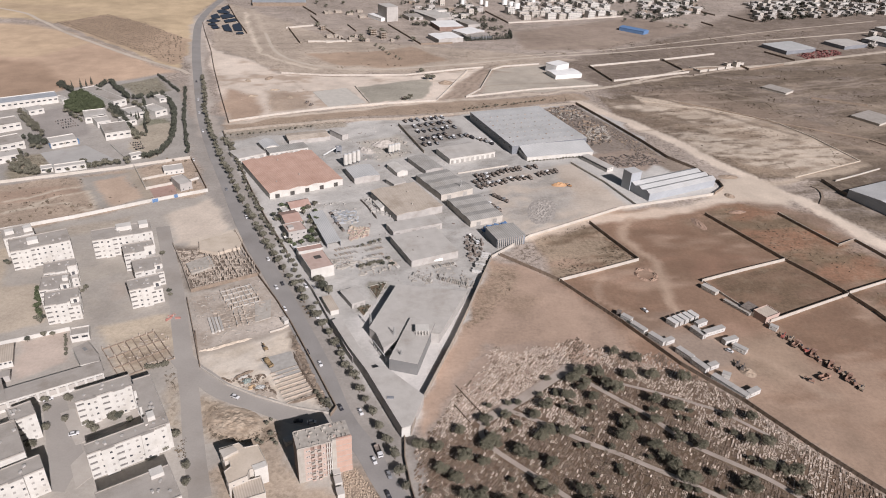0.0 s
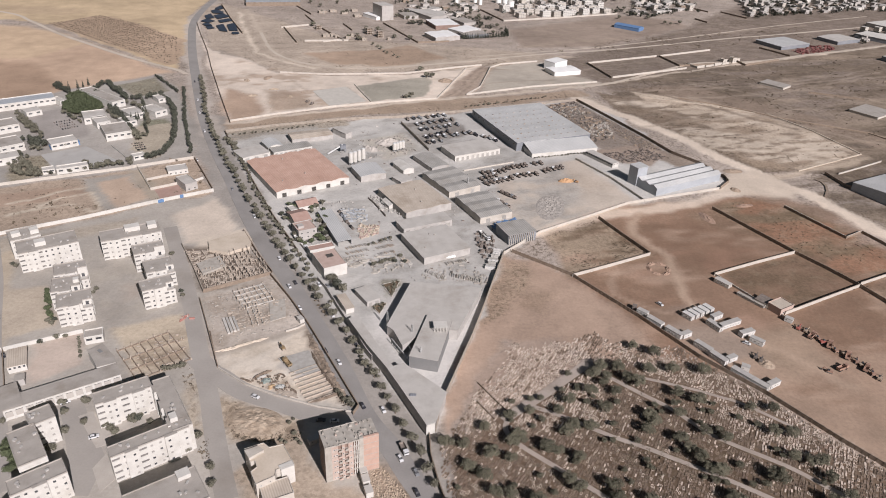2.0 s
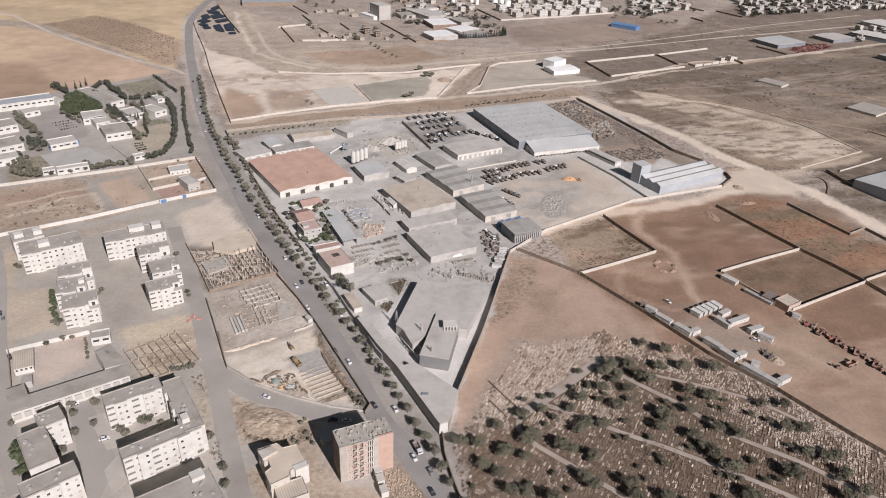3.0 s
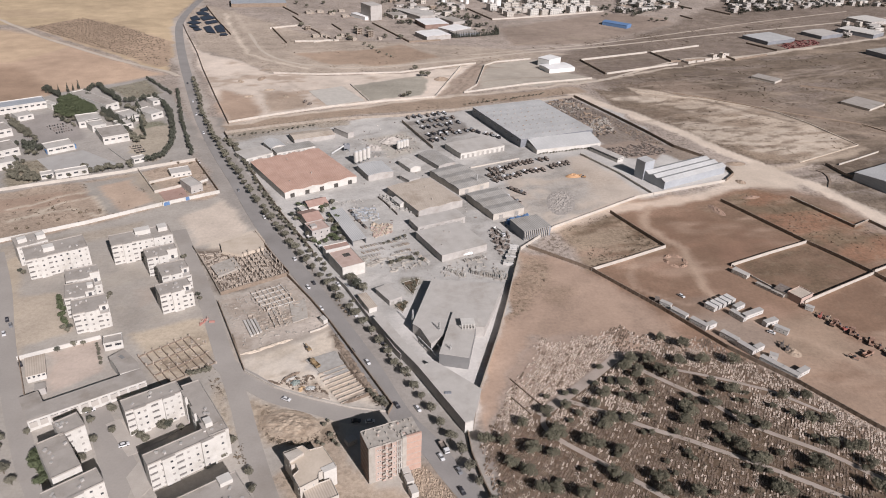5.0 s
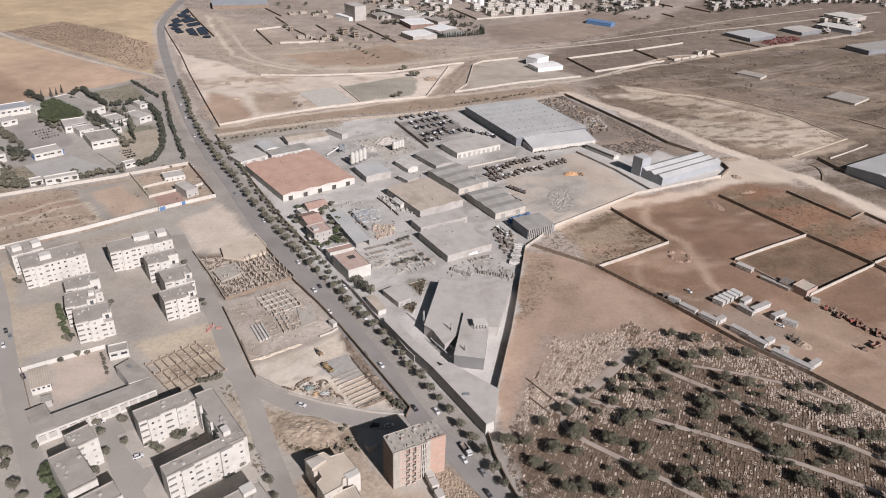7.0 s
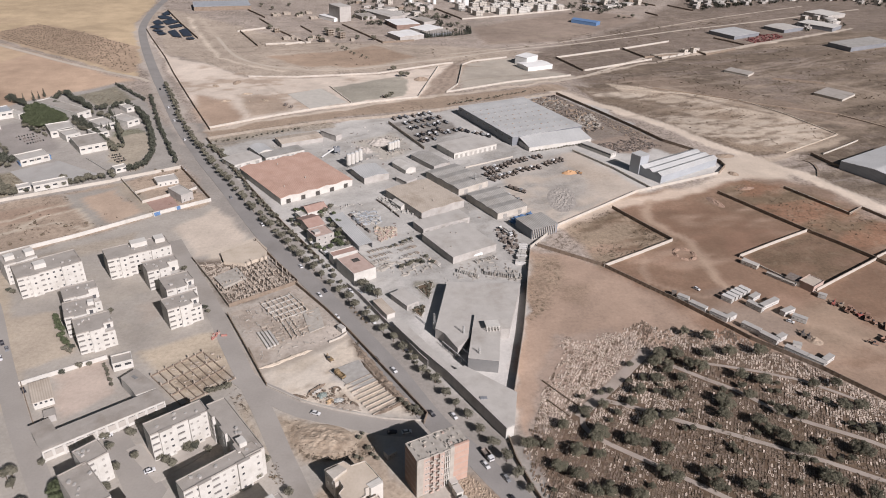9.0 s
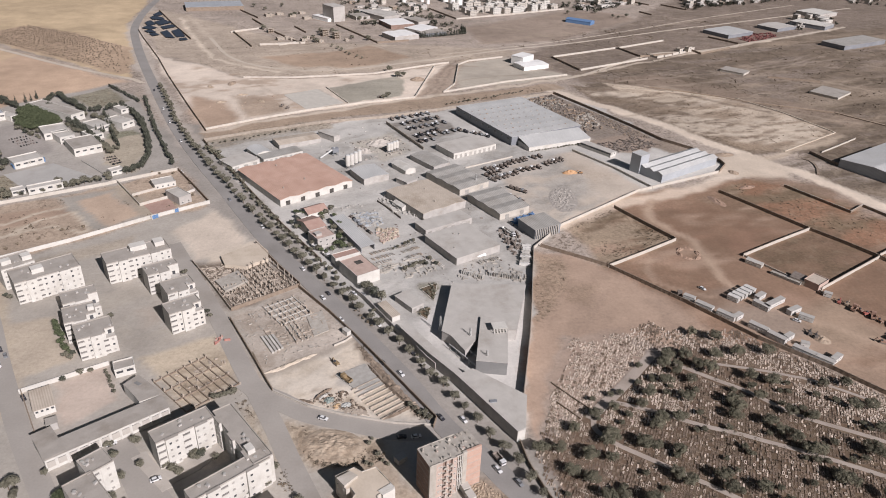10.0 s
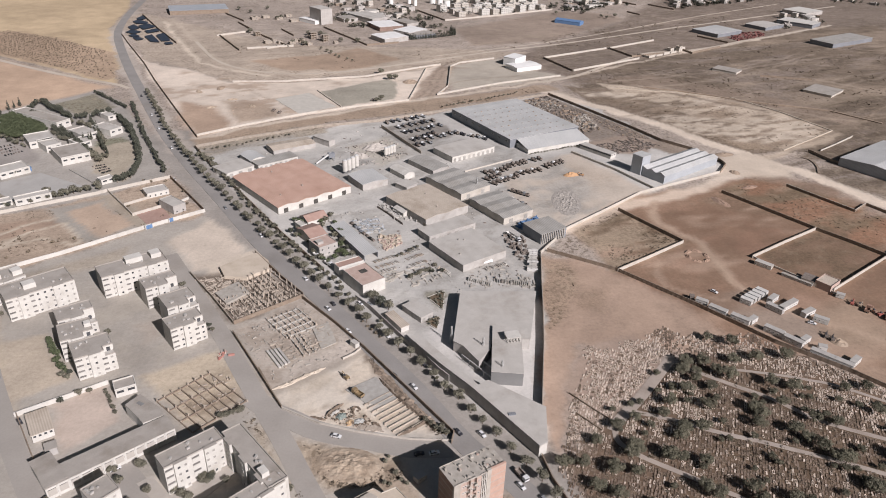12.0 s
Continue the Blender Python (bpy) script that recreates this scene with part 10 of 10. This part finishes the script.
hall((-300.0, 1190.0), (-215.0, 1208.0), (-309.0, 1236.0), 6.0, "very long pale blue-grey shed far off", MUDWALL, CLADDING, group="far industrial buildings")
# wall_far_s: pale colour stands for the sunlit front of wall_far_i's lot
for name, pts, mat in (("wall_far_a", [(-212.6, 1040.2), (-180.8, 953.7)], MUDWALL), ("wall_far_b", [(-216.5, 1039.9), (-176.2, 1066.0)], CREAM), ("wall_far_c", [(-163.5, 1051.8), (-119.6, 970.8)], MUDWALL), ("wall_far_d", [(-171.6, 963.9), (-113.7, 974.5)], CREAM), ("wall_far_e", [(-219.2, 1199.8), (-187.3, 1139.0)], MUDWALL),
                       ("wall_far_f", [(-194.9, 1129.6), (-174.6, 1081.9)], MUDWALL), ("wall_far_g", [(-131.1, 1077.8), (-114.0, 1037.3)], MUDWALL), ("wall_far_h", [(-71.1, 1091.1), (-17.7, 974.8), (26.0, 988.0)], MUDWALL), ("wall_far_i", [(201.9, 893.4), (218.3, 829.7)], MUDWALL), ("wall_far_s", [(219.7, 829.8), (328.6, 883.3)], CREAM), ("wall_far_t", [(-340.1, 1191.3), (-300.1, 1086.4), (-262.9, 997.0)], MUDWALL), ("wall_far_u", [(451.1, 1351.9), (497.9, 1273.0)], MUDWALL), ("wall_far_v", [(411.5, 932.4), (416.7, 908.4), (477.5, 942.7)], MUDWALL), ("wall_far_w", [(-146.8, 962.4), (-125.3, 977.0), (-119.6, 970.8)], CREAM),
                       ("wall_far_j", [(201.9, 893.4), (306.6, 941.6)], CREAM), ("wall_far_k", [(310.7, 941.8), (323.6, 894.4), (377.6, 909.2)], MUDWALL), ("wall_far_l", [(310.7, 941.8), (397.4, 986.9)], CREAM), ("wall_far_m", [(478.8, 1010.0), (504.1, 967.0)], MUDWALL),
                       ("wall_far_n", [(118.0, 1138.0), (218.2, 1179.2), (323.1, 1228.5)], CREAM), ("wall_far_o", [(118.0, 1138.0), (86.1, 1223.2)], MUDWALL), ("wall_far_p", [(522.4, 1275.7), (549.7, 1226.9)], MUDWALL), ("wall_far_q", [(451.7, 1207.2), (463.0, 1179.8)], MUDWALL), ("wall_far_r", [(444.2, 790.6), (499.4, 769.5)], MUDWALL)):
    wall_run(name, pts, 2.2, 0.5, mat, "long block wall far across the plain")
belt("far_hedge", along([(45.0, 1006.0), (81.9, 1018.0), (114.0, 1033.0)], 2.6, 0.5, 16) + along([(114.0, 1033.0), (112.0, 1064.0)], 3.0, 0.5, 18), "cypress", 0.95, "tall dark conifer hedge before far halls")
belt("far_trees", [(-34.6, 1145.3), (-25.9, 1133.0), (-19.6, 1104.0), (-13.7, 1100.4), (-5.0, 1170.7), (18.7, 1220.9), (21.6, 1187.4), (32.2, 1207.6), (34.7, 1174.7), (48.7, 1176.2), (51.5, 1153.7), (59.1, 1168.0), (58.7, 1132.4), (75.5, 1147.1), (79.6, 1134.4), (93.0, 1081.5), (102.8, 1090.4), (107.7, 1074.8), (-77.1, 1051.5), (-50.9, 999.4),
                   (-102.0, 985.4), (-103.5, 1002.3), (-181.5, 1203.9), (-156.5, 1236.5), (-200.9, 1231.4), (-172.6, 1158.2), (-138.7, 1152.7), (-132.8, 1157.8), (44.6, 1249.0), (50.9, 1229.4), (69.6, 1201.9), (4.9, 1127.3), (-2.2, 1105.6), (81.1, 1053.3), (92.5, 1042.9), (105.3, 1043.9), (111.5, 1040.7), (266.0, 1284.8), (279.4, 1275.5), (345.7, 1272.3), (368.4, 1296.5), (319.9, 1253.7), (405.1, 1278.9)], "dusty", 1.15, "dark scattered trees round far buildings", "trees")
belt("far_trees", along([(-78.8, 954.3), (-59.8, 918.7), (-38.3, 885.4)], 12, 2, 17), "dusty", 0.8, "row of small dusty trees on the plain", "trees")
belt("far_trees", [(-173.0, 1058.6), (-161.9, 1052.0), (-93.1, 1039.0), (-87.9, 1028.4), (-72.5, 1022.4), (-76.9, 1040.3), (-114.6, 991.2), (-98.6, 978.9), (-29.0, 990.7), (-52.4, 1143.5), (-34.8, 1127.8), (-26.7, 1095.1), (-34.3, 1167.7), (2.3, 1171.5), (10.9, 1158.7), (64.5, 1146.0), (79.1, 1156.4), (317.0, 1189.0), (391.7, 1150.3), (409.9, 1161.0), (385.0, 1158.7), (340.7, 1230.4), (351.1, 1221.5), (367.5, 1194.0), (-6.6, 807.2), (0.0, 807.5), (-13.5, 831.3), (-23.7, 730.3), (-28.6, 726.2)], "dusty", 1.3, "scattered dusty trees far across the plain", "trees")

# far town: a few house patterns, copied with their parts
FARWIN = Geo().prism([(-0.7, -0.08), (0.7, -0.08), (0.7, 0.02), (-0.7, 0.02)], 0, 1.4).mesh("window", GLASS)


def far_house(w, d, h, wall, roof, n, box, storeys=None, label="plain flat-roofed house of the far town", group="far town houses"):
    """A far house standing at the world's origin, to be copied."""
    t = thing("house", 0, 0, 0, label, "house", group)
    part("wall", slab(Geo(), 0, 0, w, d, 0, h + 0.5), wall, t)
    part("roof", slab(Geo(), 0.25, 0.25, w - 0.25, d - 0.25, h + 0.45, h + 0.52), roof, t)
    if box:
        part("roof_room", slab(Geo(), box[0] * w, box[1] * d, box[0] * w + box[2], box[1] * d + box[3], h + 0.521, h + box[4]), wall, t)
    st = storeys or 1
    for k in range(st):
        for i in range(n):
            put("window", FARWIN, t, ((i + 0.5) * w / n, 0, k * h / st + 0.9))
    return t


protos = [far_house(10, 9, 6.0, TOWNWALL, ROOFPALE, 2, None), far_house(14, 10, 3.4, TOWNWALL, ROOFGREY, 2, (0.1, 0.5, 3, 3, 2.2)), far_house(9, 9, 8.5, CREAM, ROOFPALE, 2, None, 2),
          far_house(18, 11, 3.6, TOWNWALL, ROOFPALE, 2, None), far_house(12, 10, 6.2, GREYWALL, ROOFGREY, 2, (0.6, 0.5, 3, 3, 2.0)), far_house(22, 12, 4.4, WHITE, ROOFPALE, 3, None), far_house(11, 8, 3.2, MUDWALL, ROOFBEIGE, 1, None), far_house(15, 8, 3.0, TOWNWALL, ROOFGREY, 2, None)]
flats = [far_house(15, 11, 10.0, w, ROOFPALE, 4, (0.4, 0.4, 3.5, 3.5, 2.2), 3, "cream three-storey block of flats in the far town", "far blocks of flats") for w in (CREAM, WHITE)]
q = random.Random(41)
town_trees = []
TOWN = [([(-45.0, 1165.0), (55.0, 1120.0), (80.0, 1240.0), (40.0, 1360.0), (-70.0, 1340.0)], 34), ([(165.0, 1275.0), (330.0, 1300.0), (400.0, 1450.0), (80.0, 1420.0)], 48), ([(345.0, 1215.0), (480.0, 1285.0), (500.0, 1440.0), (400.0, 1450.0)], 52),
        ([(560.0, 1240.0), (690.0, 1300.0), (700.0, 1450.0), (610.0, 1400.0)], 62), ([(690.0, 1290.0), (870.0, 1350.0), (960.0, 1520.0), (700.0, 1470.0)], 70), ([(870.0, 1330.0), (1040.0, 1260.0), (1250.0, 1480.0), (960.0, 1500.0)], 40), ([(655.0, 1050.0), (740.0, 1100.0), (790.0, 1180.0), (700.0, 1150.0)], 12)]
for poly, n in TOWN:
    xs, ys = [p[0] for p in poly], [p[1] for p in poly]
    k = tries = 0
    taken = []
    while k < n and tries < 4000:
        tries += 1
        x, y = q.uniform(min(xs), max(xs)), q.uniform(min(ys), max(ys))
        if inside(x, y, poly) and all((x - a) ** 2 + (y - b) ** 2 > 260 for a, b in taken):
            k += 1
            taken.append((x, y))
            copy_thing(q.choice(protos), pose(x, y, 0, 0, 0, q.choice((26, 26, 116, 30)) + q.uniform(-3, 3)))
            for _ in range(q.choice((1, 2, 2, 3))):
                town_trees.append((x + q.uniform(-14, 14), y - q.uniform(3, 14)))
for off, x0 in ((12, 0.0), (38, 0.3), (66, 0.1)):
    for k in range(9):
        if q.random() < 0.2:
            continue
        u = (k + x0) * 21.0 + q.uniform(-2, 2)
        x, y = 150.0 + u * 0.915 - off * 0.4, 1150.0 + u * 0.404 + off * 0.915
        copy_thing(q.choice(flats), pose(x + q.uniform(-3, 3), y + q.uniform(-6, 6), 0, 0, 0, 24 + q.uniform(-4, 4)) @ Matrix.Diagonal((q.uniform(0.8, 1.25), q.uniform(0.8, 1.2), q.uniform(0.65, 1.1), 1)))
        if q.random() < 0.4:
            town_trees.append((x + q.uniform(-8, 14), y - q.uniform(4, 9)))
for x, y, n in ((0.0, 1098.0, 5), (-22.0, 1100.0, 5), (60.0, 1130.0, 7), (75.0, 1110.0, 6), (85.0, 1090.0, 6), (-40.0, 1170.0, 5), (350.0, 1230.0, 8), (330.0, 1250.0, 6), (375.0, 1215.0, 6), (620.0, 1265.0, 8), (660.0, 1290.0, 8), (420.0, 1260.0, 6), (90.0, 1150.0, 6), (30.0, 1180.0, 6)):
    for _ in range(n):
        town_trees.append((x + q.gauss(0, 7), y + q.gauss(0, 6)))
for p in protos + flats:
    for o in list(p.children_recursive) + [p]:
        bpy.data.objects.remove(o)

tt = Geo()
for x, y in town_trees:
    for k in range(60):
        c = Vector((x + q.gauss(0, 1.5), y + q.gauss(0, 1.5), 3.0 + q.gauss(0, 1.2)))
        a = Vector((q.uniform(-1, 1), q.uniform(-1, 1), q.uniform(-0.4, 0.8))).normalized() * 0.8
        b = a.cross(Vector((q.random(), q.random(), 1))).normalized() * 0.7
        tt.face(tuple(c - a), tuple(c - b), tuple(c + a), tuple(c + b))
    tt.cyl(x, y, -0.1, 0.2, 2.6, 5, 0.12)
tagged(new("town_trees", tt.mesh("town_trees", LEAF_DARK)), "scattered dusty trees between the far houses", "trees", kind="stuff")
